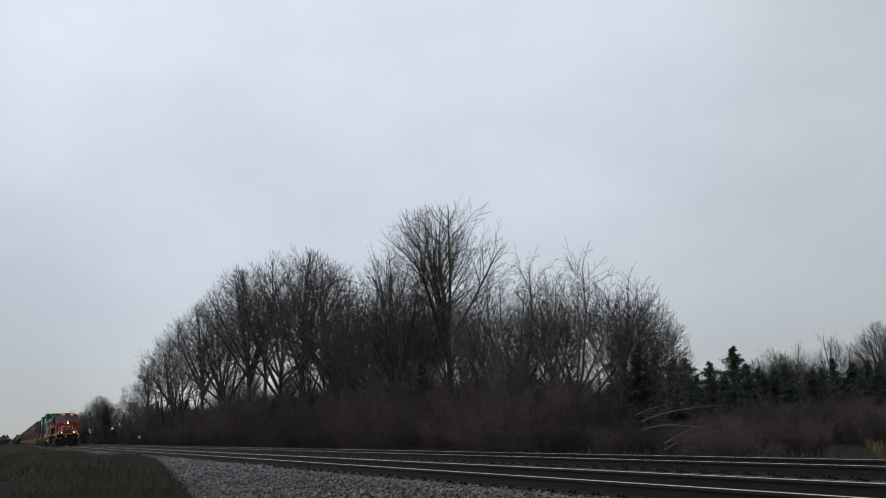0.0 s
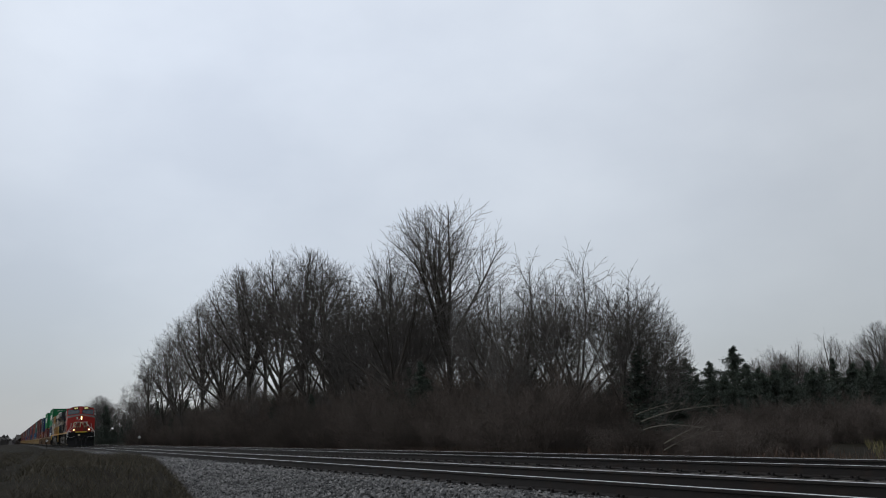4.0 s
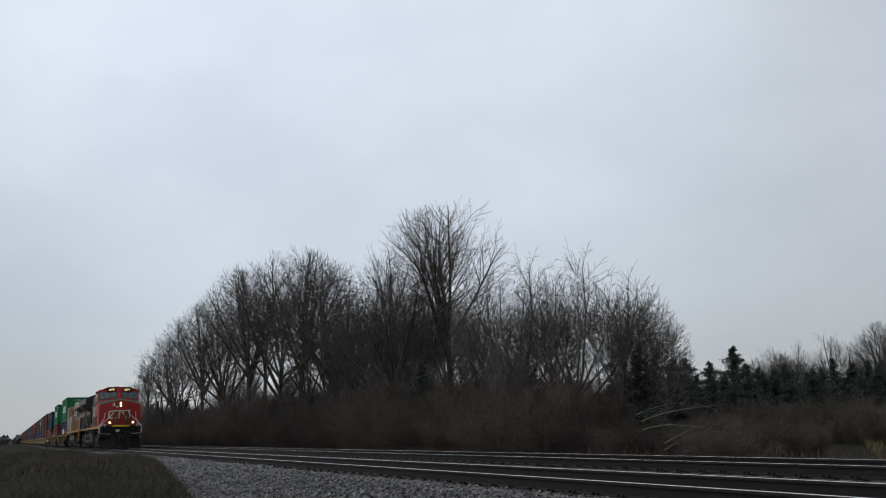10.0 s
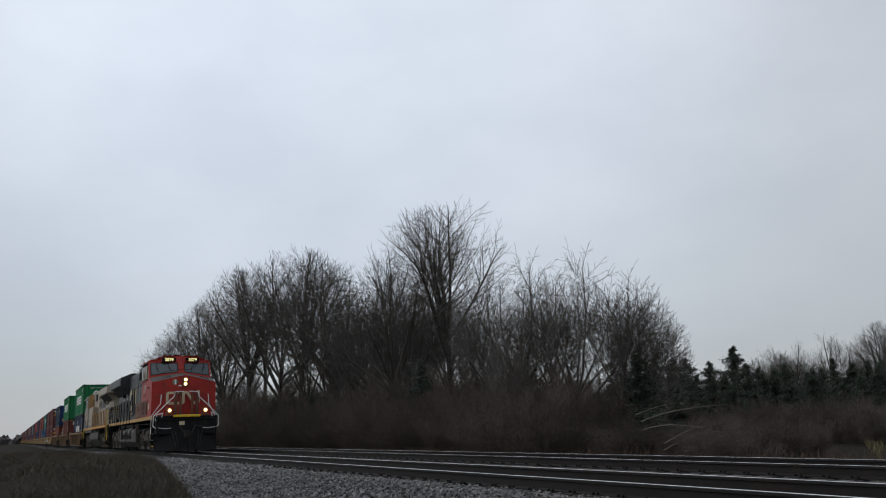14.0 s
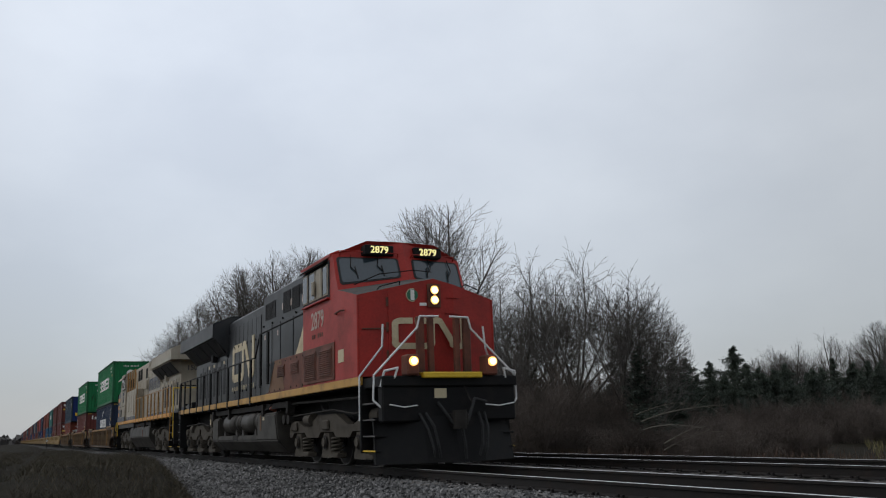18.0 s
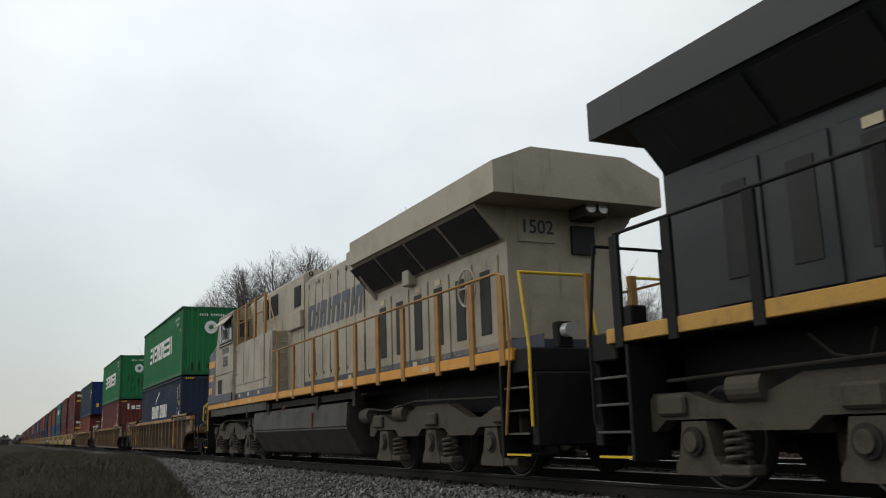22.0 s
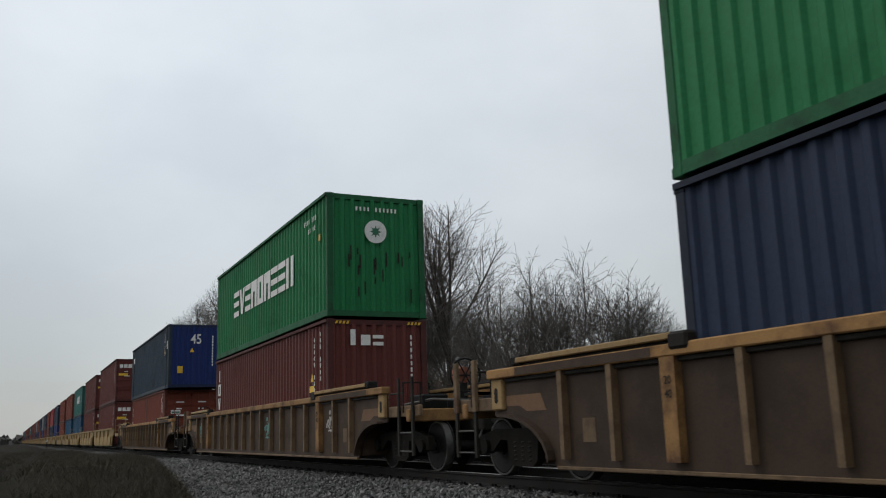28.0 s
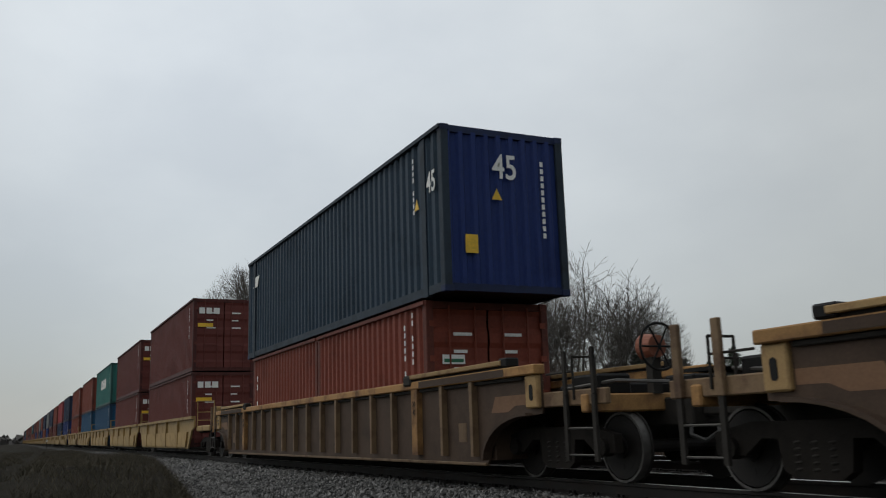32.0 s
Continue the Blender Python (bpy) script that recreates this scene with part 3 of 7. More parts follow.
def make_wood():
    rng = np.random.default_rng(11)
    wide = "tall bare broadleaf tree with a wide fine-twigged crown"
    kinds = [
        tree(wide, 6, height=17.6, width=10.2, trunk_r=0.26, clear=0.45, limbs=10, spread=(0.2, 0.85), subs=(11, 6, 3), leader=0.25, ratio=0.52, skirt=0.36),
        tree("tall slender bare tree among others in the wood", 3, height=17.6, width=6.6, trunk_r=0.17, clear=0.6, limbs=12, spread=(0.35, 0.8), subs=(8, 5, 3), leader=0.55, rise=0.06, skirt=0.25),
        tree("bare forked tree with steep limbs in the wood", 5, height=16.0, width=9.4, trunk_r=0.15, clear=0.3, limbs=7, spread=(0.2, 0.75), subs=(10, 6, 2), stems=2, lean=0.22, leader=0.35, skirt=0.2),
        tree("dense bare tree with upswept twigs in the wood", 4, height=16.0, width=10.6, trunk_r=0.23, clear=0.38, limbs=13, spread=(0.25, 1.05), subs=(10, 6, 3), leader=0.5, rise=0.06, skirt=0.18),
        tree("crooked bare tree with open ragged limbs", 2, height=12.4, width=8.4, trunk_r=0.15, clear=0.3, limbs=7, spread=(0.25, 0.85), subs=(8, 5, 2), lean=0.1, leader=0.35, wander=0.09, rise=0.02, skirt=0.15),
        tree("young bare tree with several thin upright stems", 8, height=11.4, width=7.4, trunk_r=0.06, clear=0.22, limbs=4, spread=(0.15, 0.6), subs=(8, 5, 2), stems=4, lean=0.2, leader=0.3, wander=0.04, skirt=0.05),
    ]
    tall, slim, fork, dense, crooked, young = kinds
    stand(tall, -62.3, 30.5, 20, 1.13)
    stand(slim, -88, 33.0, 50)
    stand(fork, -70.5, 33.5, 80, 1.0)
    stand(dense, -93, 31, 10, 1.2)
    stand(crooked, -43.6, 28.0, 250, 0.88)
    stand(young, -45.5, 28.5, 0, 0.8)
    # the skyline, tree by tree
    for ob, x, y, turn, size in (
        (young, -214.1, 24, 28, 1.00), (young, -207.4, 25, 46, 1.34), (slim, -182.7, 24, 43, 1.02), (crooked, -166.1, 24, 184, 1.58), (dense, -160.1, 25, 86, 1.26),
        (fork, -146.4, 25, 342, 1.35), (tall, -138.7, 26, 157, 1.26), (dense, -125.7, 26, 128, 1.35), (fork, -121.6, 27, 310, 1.42), (tall, -108.0, 26, 108, 1.27),
        (slim, -109.1, 28, 310, 1.35), (dense, -99.8, 27, 18, 1.43), (tall, -95.2, 28, 297, 1.28), (fork, -85.7, 27, 348, 1.21), (dense, -86.5, 29, 81, 1.25), (slim, -79.9, 28, 220, 1.00),
        (fork, -75.7, 28, 326, 0.96), (dense, -78.2, 30, 201, 1.07), (slim, -76.5, 31, 260, 0.86), (fork, -73.2, 31, 190, 0.98), (slim, -70.7, 31.5, 278, 0.92),
        (fork, -60.6, 31, 227, 0.80), (slim, -59.2, 31.5, 257, 0.68), (dense, -65.5, 27, 137, 0.95), (slim, -84.1, 33, 18, 0.95), (dense, -56.0, 31, 14, 0.77),
        (slim, -51.2, 30, 238, 0.65), (young, -47.1, 29, 269, 0.90),
        (slim, -51.8, 33, 84, 0.63), (crooked, -46.1, 27, 100, 1.0), (crooked, -40.2, 27, 90, 0.93), (crooked, -37.0, 27.5, 190, 0.80), (slim, -75.6, 31.5, 30, 1.14), (young, -41.9, 30, 118, 0.83),
        (young, -36.4, 28, 12, 0.76), (young, -39.0, 31, 90, 0.72), (young, -36.0, 29, 166, 0.6),
    ):
        more(ob, x, y, turn, size)
    # the depth of the wood behind
    for _ in range(22):
        x = rng.uniform(-205, -68)
        y = rng.uniform(33, 62)
        more(kinds[rng.integers(0, 4)], x * y / 42 - 4, y, rng.uniform(0, 360), (0.62 if x > -62 else 0.88 if x > -80 else 1.05) * rng.uniform(0.75, 0.98) * (y / 42) ** 0.5)
    for _ in range(26):
        x = rng.uniform(-205, -41)
        more(young, x, rng.uniform(24.5, 33), rng.uniform(0, 360), rng.uniform(0.4, 0.75))
    # undergrowth
    bushes = [thicket(31, 3.8, 1.6, 46), thicket(32, 3.0, 1.8, 50), thicket(33, 4.6, 1.4, 42)]
    stand(bushes[0], -60, 24), stand(bushes[1], -70, 23.5), stand(bushes[2], -80, 25)
    for _ in range(215):
        x = -24.5 - 186 * rng.random() ** 1.3
        more(bushes[rng.integers(0, 3)], x, rng.uniform(22.6, 31 if x < -42 else 27.5), rng.uniform(0, 360), rng.uniform(0.5, 1.15) * (1 if x < -36 else 0.5))
    for _ in range(34):
        y = rng.uniform(36, 50)
        more(bushes[rng.integers(0, 3)], (-1.13 + 0.42 * rng.random()) * y, y, rng.uniform(0, 360), rng.uniform(0.45, 0.7))
    # a wall of brush inside the wood
    hedge = thicket(34, 4.2, 4.2, 190)
    stand(hedge, -58, 33, 0, 1.1)
    for i in range(30):
        x = -54 - 142 * (i / 30) ** 1.25
        more(hedge, x * rng.uniform(0.96, 1.04), rng.uniform(29, 36), rng.uniform(0, 360), rng.uniform(0.9, 1.5) + (abs(x) > 90) * 0.35)
    # evergreens
    pine = conifer(41, 11.0, 3.1, "dark pine with a rounded ragged crown", 0.12, 15000, True)
    spruce = conifer(42, 8.0, 2.6, "dark green young spruce with boughs to the ground", 0.04, 8000)
    cedar = conifer(43, 6.5, 2.0, "narrow dark green cedar", 0.03, 6000)
    stand(pine, -78.0, 74, 0, 0.88)
    stand(spruce, -57, 25.5, 0, 0.78)
    stand(cedar, -48, 27.5, 0, 0.7)
    for ob, x, y, size in ((spruce, -150, 25.5, 0.95), (spruce, -126, 26.5, 0.8), (cedar, -160, 25, 0.9), (spruce, -98, 26, 0.7), (cedar, -84, 26, 0.8), (cedar, -36, 28, 0.8), (spruce, -182, 25.5, 0.95), (spruce, -194, 26, 0.8),
                           (spruce, -63, 26, 0.65), (spruce, -65, 28, 0.8), (pine, -86, 72, 0.82), (pine, -91, 73, 0.86), (pine, -96, 72, 0.84), (pine, -83, 75, 0.76), (pine, -88.5, 76, 0.84), (pine, -75, 73, 0.68), (pine, -72.5, 76, 0.66)):
        more(ob, x, y, rng.uniform(0, 360), size)
    for i in range(96):
        y = rng.uniform(56, 80)
        more((pine, cedar, pine, spruce, pine, pine)[i % 6], (-1.42 + 0.84 * (i + rng.random()) / 96) * y, y, rng.uniform(0, 360), rng.uniform(0.72, 1.05) * (0.66 if i % 6 in (0, 2, 4, 5) else 0.95) * y / 80)
    for _ in range(24):
        y = rng.uniform(84, 120)
        more(kinds[rng.integers(0, 4)], (-1.0 + 0.36 * rng.random()) * y, y, rng.uniform(0, 360), rng.uniform(0.52, 0.72) * y / 90)
    # the far wood along the line
    for i in range(36):
        x = -225 - 300 * ((i + rng.random()) / 36) ** 1.2
        more(kinds[rng.integers(0, 4)], x, 21 + 45 * rng.random() ** 1.5, rng.uniform(0, 360), rng.uniform(0.62, 0.85) * (1 + (abs(x) - 225) / 700))
    for _ in range(24):
        x = rng.uniform(-400, -215)
        more(spruce, x, rng.uniform(22, 40), rng.uniform(0, 360), rng.uniform(0.9, 1.4))


make_wood()


def make_distance():
    """Woods at the edge of sight, all round, as ragged masses of small clumps: an added backdrop, mostly unseen, that
    blocks horizon light.
    """
    rng = np.random.default_rng(5)
    n = 26000
    a = rng.random(n) * math.tau
    r = rng.uniform(620, 900, n)
    x, y = r * np.cos(a), r * np.sin(a)
    top = 8 + 5 * np.sin(a * 23) + 4 * np.sin(a * 61 + 1) + rng.normal(0, 1.5, n)
    open_line = (np.abs(y - 8) < 60) & (x < 0)
    top = np.where(open_line, 5, top)
    z = -1 + np.abs(top) * rng.random(n)
    tet = np.array([(1, 1, 1), (-1, -1, 1), (-1, 1, -1), (1, -1, -1)], float)
    q, _ = np.linalg.qr(rng.normal(size=(n, 3, 3)))
    v = np.einsum("nij,kj->nki", q, tet) * rng.uniform(0.8, 2.0, (n, 1, 1)) + np.stack([x, y, z], 1)[:, None]
    f = (np.array([(0, 1, 2), (0, 3, 1), (0, 2, 3), (1, 3, 2)])[None] + 4 * np.arange(n)[:, None, None]).reshape(-1, 3)
    me = bpy.data.meshes.new("far_woods")
    me.from_pydata(v.reshape(-1, 3).tolist(), [], f.tolist())
    me.materials.append(M["far_wood"])
    tagged(new("far_woods", me), "bare woods at the edge of sight, added to block horizon light", "woods", kind="stuff")


make_distance()


def make_blades(name, spots, height, width, material, label, lean=0.35, seed=8):
    rng = np.random.default_rng(seed)
    n = len(spots)
    p = np.array([(x, y, ground_z(x, y)) for x, y in spots])
    a = rng.random(n) * math.tau
    w = np.stack([np.cos(a), np.sin(a), np.zeros(n)], 1) * (width * rng.uniform(0.6, 1.4, n))[:, None]
    h = height * rng.uniform(0.4, 1.15, n)
    tip = p + np.stack([rng.normal(0, lean, n) * h, rng.normal(0, lean, n) * h, h], 1)
    mid = p + (tip - p) * 0.55 + np.stack([np.zeros(n), np.zeros(n), 0.12 * h], 1)
    v = np.stack([p - w, p + w, mid + w * 0.7, mid - w * 0.7, tip], 1)
    base = 5 * np.arange(n)
    quads = np.stack([base, base + 1, base + 2, base + 3], 1).tolist()
    tris = np.stack([base + 3, base + 2, base + 4], 1).tolist()
    me = bpy.data.meshes.new(name)
    me.from_pydata(v.reshape(-1, 3).tolist(), [], quads + tris)
    me.materials.append(M[material])
    tagged(new(name, me), label, "grass", kind="stuff")


def make_grass():
    rng = np.random.default_rng(21)
    spots = []
    while len(spots) < 110000:
        x = -15 - 85 * rng.random() ** 1.7
        edge = bank_edge(x)
        y = edge + 0.3 - (9 - x * 0.16) * rng.random() ** 1.15
        hollow = abs(y - 0.035 * (-x - 27)) < 0.3 and rng.random() < 0.7
        if x < -16 + 1.2 * rng.normal() and not hollow and noise.noise((x * 0.25, y * 0.25, 9)) > -0.6 * rng.random():
            spots.append((x, y))
    make_blades("bank_grass", spots, 0.17, 0.005, "blade", "matted withered grass on the low bank", 0.75)
    spots = [(-16 - 190 * rng.random() ** 1.5, rng.uniform(16.2, 24.5)) for _ in range(26000)]
    make_blades("trackside_weeds", spots, 0.6, 0.012, "weed", "tall dead reddish brown weeds along the wood", 0.25, 9)
    spots = [(rng.uniform(-45, -8), rng.uniform(24, 50)) for _ in range(9000)]
    make_blades("field_grass", [s for s in spots if s[0] > -0.86 * s[1] + 1], 0.4, 0.02, "straw", "pale rough grass of the open field", 0.3, 10)


make_grass()


# ---- containers ----
def paint(name, color, streak=None, amount=0.35):
    dark = tuple(c * 0.62 for c in color)
    return surface(name, color, 0.6, spec=0.28, other=dark, amount=0.45, size=0.9, grain=18, streak=streak or tuple(c * 0.35 + 0.02 for c in color), streak_amount=amount, vary=0.05)


PAINT = {
    "green": paint("container_green", (0.012, 0.175, 0.060), (0.02, 0.07, 0.03), 0.25),
    "navy": paint("container_navy", (0.016, 0.028, 0.060)),
    "blue": paint("container_blue", (0.010, 0.027, 0.125)),
    "slate": paint("container_slate_blue", (0.022, 0.043, 0.068)),
    "maroon": paint("container_maroon", (0.125, 0.032, 0.026)),
    "rust": paint("container_oxide_red", (0.19, 0.042, 0.024)),
    "teal": paint("container_teal", (0.03, 0.15, 0.13)),
    "bright_blue": paint("container_bright_blue", (0.014, 0.075, 0.15)),
    "orange": paint("container_orange", (0.27, 0.06, 0.022)),
    "pink": paint("container_faded_red", (0.30, 0.045, 0.05)),
    "grey": paint("container_grey", (0.18, 0.185, 0.185)),
}
WORDS = {"green": "green", "navy": "navy blue", "blue": "blue", "slate": "slate blue", "maroon": "maroon", "rust": "oxide red", "teal": "teal", "bright_blue": "bright blue",
         "orange": "orange", "pink": "faded red", "grey": "grey"}
EDGE = {k: surface(f"{k}_worn_edge", tuple(0.8 * q + 0.006 for q in c), 0.65, spec=0.25, other=tuple(0.4 * q + 0.012 for q in c), amount=0.5, size=3.0, grain=20, vary=0.1)
        for k, c in (("green", (0.012, 0.13, 0.048)), ("navy", (0.014, 0.022, 0.045)), ("blue", (0.012, 0.025, 0.08)), ("slate", (0.02, 0.036, 0.055)), ("maroon", (0.09, 0.022, 0.018)), ("rust", (0.14, 0.035, 0.022)),
                     ("teal", (0.02, 0.09, 0.08)), ("bright_blue", (0.012, 0.05, 0.1)), ("orange", (0.2, 0.05, 0.02)), ("pink", (0.2, 0.04, 0.04)), ("grey", (0.12, 0.12, 0.12)))}
MESHES = {}


def cached(key, make, material):
    if key not in MESHES:
        bm = B()
        make(bm)
        bmesh.ops.recalc_face_normals(bm, faces=bm.faces)
        me = bpy.data.meshes.new(key[0])
        bm.to_mesh(me)
        bm.free()
        me.materials.append(material)
        MESHES[key] = me
    return MESHES[key]


def wave(bm, a, b, pitch, depth, z0, z1, put):
    """A trapezoid-corrugated sheet from a to b; put(along, out, z) gives the place."""
    n = max(2, round((b - a) / pitch))
    step = (b - a) / n
    line = [(a, 0.0)]
    for i in range(n):
        o = a + i * step
        line += [(o + 0.30 * step, 0.0), (o + 0.46 * step, -depth), (o + 0.84 * step, -depth), (o + step, 0.0)]
    rows = [[bm.verts.new(put(u, w, z)) for u, w in line] for z in (z0, z1)]
    for i in range(len(line) - 1):
        bm.faces.new((rows[0][i], rows[0][i + 1], rows[1][i + 1], rows[1][i]))


def container(length, height, color, label, doors=False, rear_post=0.0, near=True):
    """A steel shipping container: its front end at x = 0, its floor at z = 0."""
    root = thing("shipping_container", label, "container", "containers on the train")
    mat, edge, w = PAINT[color], EDGE[color], 1.219
    front, back = -0.02, -length + 0.02
    key = (round(length, 2), round(height, 2), color)

    def side(s):
        return lambda bm: wave(bm, back + 0.12, front - 0.12, 0.278, 0.046, 0.14, height - 0.07, lambda u, o, z: (u, s * (w - 0.016 + o), z))

    def end(x, s):
        return lambda bm: wave(bm, -w + 0.1, w - 0.1, 0.25, 0.05, 0.14, height - 0.1, lambda u, o, z: (x + s * o, u, z))

    for s in (-1, 1):
        piece("side_panel", cached(("side_panel", s, *key), side(s), mat), root, Matrix())
        piece("top_side_rail", cached(("top_side_rail", s, *key), lambda bm: box(bm, back, front, s * w - 0.035, s * w + 0.035 - s * 0.036, height - 0.075, height - 0.008), edge), root, Matrix())
        piece("bottom_side_rail", cached(("bottom_side_rail", s, *key), lambda bm: box(bm, back, front, s * (w - 0.03) - 0.025, s * (w - 0.03) + 0.025, 0.02, 0.17), edge), root, Matrix())
    piece("roof", cached(("roof", *key), lambda bm: wave(bm, back + 0.1, front - 0.1, 0.42, 0.02, -w + 0.03, w - 0.03, lambda u, o, y: (u, y, height - 0.02 + o)), mat), root, Matrix())
    piece("floor", cached(("floor", *key), lambda bm: box(bm, back + 0.05, front - 0.05, -w + 0.05, w - 0.05, 0.06, 0.13), M["under"]), root, Matrix())
    piece("rear_panel", cached(("rear_panel", *key), end(back - 0.0, -1), mat), root, Matrix())
    if not doors:
        piece("front_panel", cached(("front_panel", *key), end(front, 1), mat), root, Matrix())
    else:
        for s in (-1, 1):
            door = new("door", cached(("door", s, *key), lambda bm: wave(bm, 0.16, height - 0.14, 0.62, 0.03, 0.02 if s > 0 else -w + 0.09, w - 0.09 if s > 0 else -0.02, lambda u, o, y: (front + o - 0.01, y, u)), mat))
            door.parent = root
            for o in (0.28, 0.78) if near else (0.5,):
                piece("locking_rod", cached(("locking_rod", s, o, *key), lambda bm: rod(bm, (front + 0.025, s * o, 0.1), (front + 0.025, s * o, height - 0.08), 0.019, 8), mat), door, Matrix())
            if not near:
                continue
            piece("handle", cached(("handle", s, *key), lambda bm: box(bm, front + 0.03, front + 0.05, s * 0.28 - (0.0 if s > 0 else 0.42), s * 0.28 + (0.42 if s > 0 else 0.0), 1.02, 1.06), mat), door, Matrix())
            for i in range(4):
                piece("hinge", cached(("hinge", s, i, *key), lambda bm: box(bm, front, front + 0.03, s * (w - 0.12) - 0.06, s * (w - 0.12) + 0.06, 0.4 + i * (height - 0.8) / 3 - 0.05, 0.4 + i * (height - 0.8) / 3 + 0.05), mat), door, Matrix())
            for i in range(3):
                piece("data_plate", cached(("data_plate", s, i, *key), lambda bm: box(bm, front + 0.004, front + 0.012, s * 0.5 - 0.2, s * 0.5 + 0.16 - 0.1 * (i % 2), height - 0.6 - 0.3 * i, height - 0.545 - 0.3 * i), M["marking"]), door, Matrix())
    for x in (front - 0.055, back + 0.055):
        for s in (-1, 1):
            piece("corner_post", cached(("corner_post", x, s, *key), lambda bm: box(bm, x - 0.075, x + 0.075, s * (w - 0.072) - 0.07, s * (w - 0.072) + 0.07, 0.1, height - 0.1, 0.012), edge), root, Matrix())
            for z in (0.06, height - 0.06):
                piece("corner_casting", cached(("corner_casting", x, s, z, *key), lambda bm: box(bm, x - 0.092, x + 0.078, s * (w - 0.08) - 0.084, s * (w - 0.08) + 0.084, z - 0.06, z + 0.06, 0.012), edge), root, Matrix())
        for z0, z1 in ((0.02, 0.15), (height - 0.13, height - 0.01)):
            piece("end_rail", cached(("end_rail", x, z0, *key), lambda bm: box(bm, x - 0.05, x + 0.05, -w + 0.1, w - 0.1, z0, z1), edge), root, Matrix())
    if rear_post:
        for x in (-rear_post, -length + rear_post):
            for s in (-1, 1):
                piece("inner_post", cached(("inner_post", x, s, *key), lambda bm: box(bm, x - 0.09, x + 0.09, s * (w - 0.05) - 0.06, s * (w - 0.05) + 0.06, 0.0, height - 0.02), mat), root, Matrix())
    return root


def patch(name, parent, x0, x1, z0, z1, material, s=-1, y=None, slant=0.0, label=""):
    """A flat painted patch on a container's flank, following it with a hair's gap."""
    y = s * 1.222 if y is None else y
    return part(name, prism(B(), [(x0, z0), (x1, z0), (x1 + slant, z1), (x0 + slant, z1)], "y", y, y + s * 0.004), material, parent, label)


def end_patch(name, parent, y0, y1, z0, z1, material, x=0.004, label=""):
    return part(name, box(B(), x, x + 0.004, y0, y1, z0, z1), material, parent, label)


def end_disc(name, parent, y, z, r, material, x=0.004, n=24):
    bm = B()
    rod(bm, (x, y, z), (x + 0.004, y, z), r, n)
    return part(name, bm, material, parent)


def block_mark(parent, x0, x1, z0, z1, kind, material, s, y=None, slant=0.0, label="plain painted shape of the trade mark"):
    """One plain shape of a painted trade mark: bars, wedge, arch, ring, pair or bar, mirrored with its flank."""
    w, h = x1 - x0, z1 - z0
    y = s * 1.222 if y is None else y
    cuts = {"bars": [(i, j) for i in range(3) for j in (1, 3)], "arch": [(1, 0), (1, 1), (1, 2)], "ring": [(1, 1), (1, 2), (1, 3)],
            "pair": [(1, j) for j in range(5)], "solid": [], "bar": [(0, j) for j in range(5)] + [(2, j) for j in range(5)]}
    bm = B()
    if kind == "wedge":
        shapes = [[(0, 1), (0.34, 1), (0.55, 0.35), (0.68, 1), (1, 1), (0.7, 0), (0.36, 0)]]
    else:
        cells = {(i, j) for i in range(3) for j in range(5)} - set(cuts[kind])
        edge = (0, 0.36, 0.64, 1)
        shapes = [[(edge[i], j / 5), (edge[i + 1], j / 5), (edge[i + 1], (j + 1) / 5), (edge[i], (j + 1) / 5)] for i, j in sorted(cells)]
    for ring in shapes:
        prism(bm, [(x0 + w * u + slant * v, z0 + h * v) for u, v in ring], "y", y, y + s * 0.004)
    bmesh.ops.remove_doubles(bm, verts=bm.verts, dist=0.0005)
    return part("mark_shape", bm, material, parent, label)


NINE = ("bars", "wedge", "bars", "arch", "ring", "arch", "bars", "bars", "pair")
SIX = ("ring", "pair", "arch", "ring", "ring", "pair")


def small_rows(parent, x, z, n, size, s, gap=1.5, material="marking"):
    """Writing too small to read: a row of little bars."""
    for i in range(n):
        if (i * 7 + n) % 5 != 4:
            patch("marking_bar", parent, x + i * size * gap, x + i * size * gap + size * 0.5, z, z + size * 1.35, material, s)


def upright_rows(parent, x, z, n, size, s):
    for i in range(n):
        if (i * 5 + n) % 6 != 5:
            patch("marking_bar", parent, x, x + size * 0.62, z - i * size * 1.7, z - i * size * 1.7 + size * 1.15, "marking", s)


def green_marks(c):
    """The nine white blocks on each flank, the white disc and the number bars on the end."""
    for s in (-1, 1):
        a, b = (-9.58, -2.68) if s < 0 else (-9.5, -2.6)
        step = (b - a) / 9
        for i in range(9):
            block_mark(c, a + i * step + 0.03, a + (i + 1) * step - 0.05, 1.13, 1.93, NINE[i if s < 0 else 8 - i], "marking", s)
        small_rows(c, -1.9, 2.42, 9, 0.085, s)
        small_rows(c, -1.45, 2.18, 5, 0.085, s)
        patch("decal", c, -0.62, -0.5, 1.85, 2.0, "caution", s)
    end_disc("emblem_disc", c, -0.03, 2.02, 0.275, "marking", 0.004, 28)
    for k in range(8):
        a = k * math.tau / 8
        bm = prism(B(), [(-0.03 + 0.15 * math.cos(a), 2.02 + 0.15 * math.sin(a)), (-0.03 + 0.075 * math.cos(a + 0.4), 2.02 + 0.075 * math.sin(a + 0.4)), (-0.03, 2.02), (-0.03 + 0.075 * math.cos(a - 0.4), 2.02 + 0.075 * math.sin(a - 0.4))], "x", 0.008, 0.011)
        part("emblem_ray", bm, "emblem", c)
    for i in range(11):
        if i not in (4,):
            end_patch("number_bar", c, -0.52 + i * 0.098, -0.52 + i * 0.098 + 0.042, 2.5, 2.6, "marking")


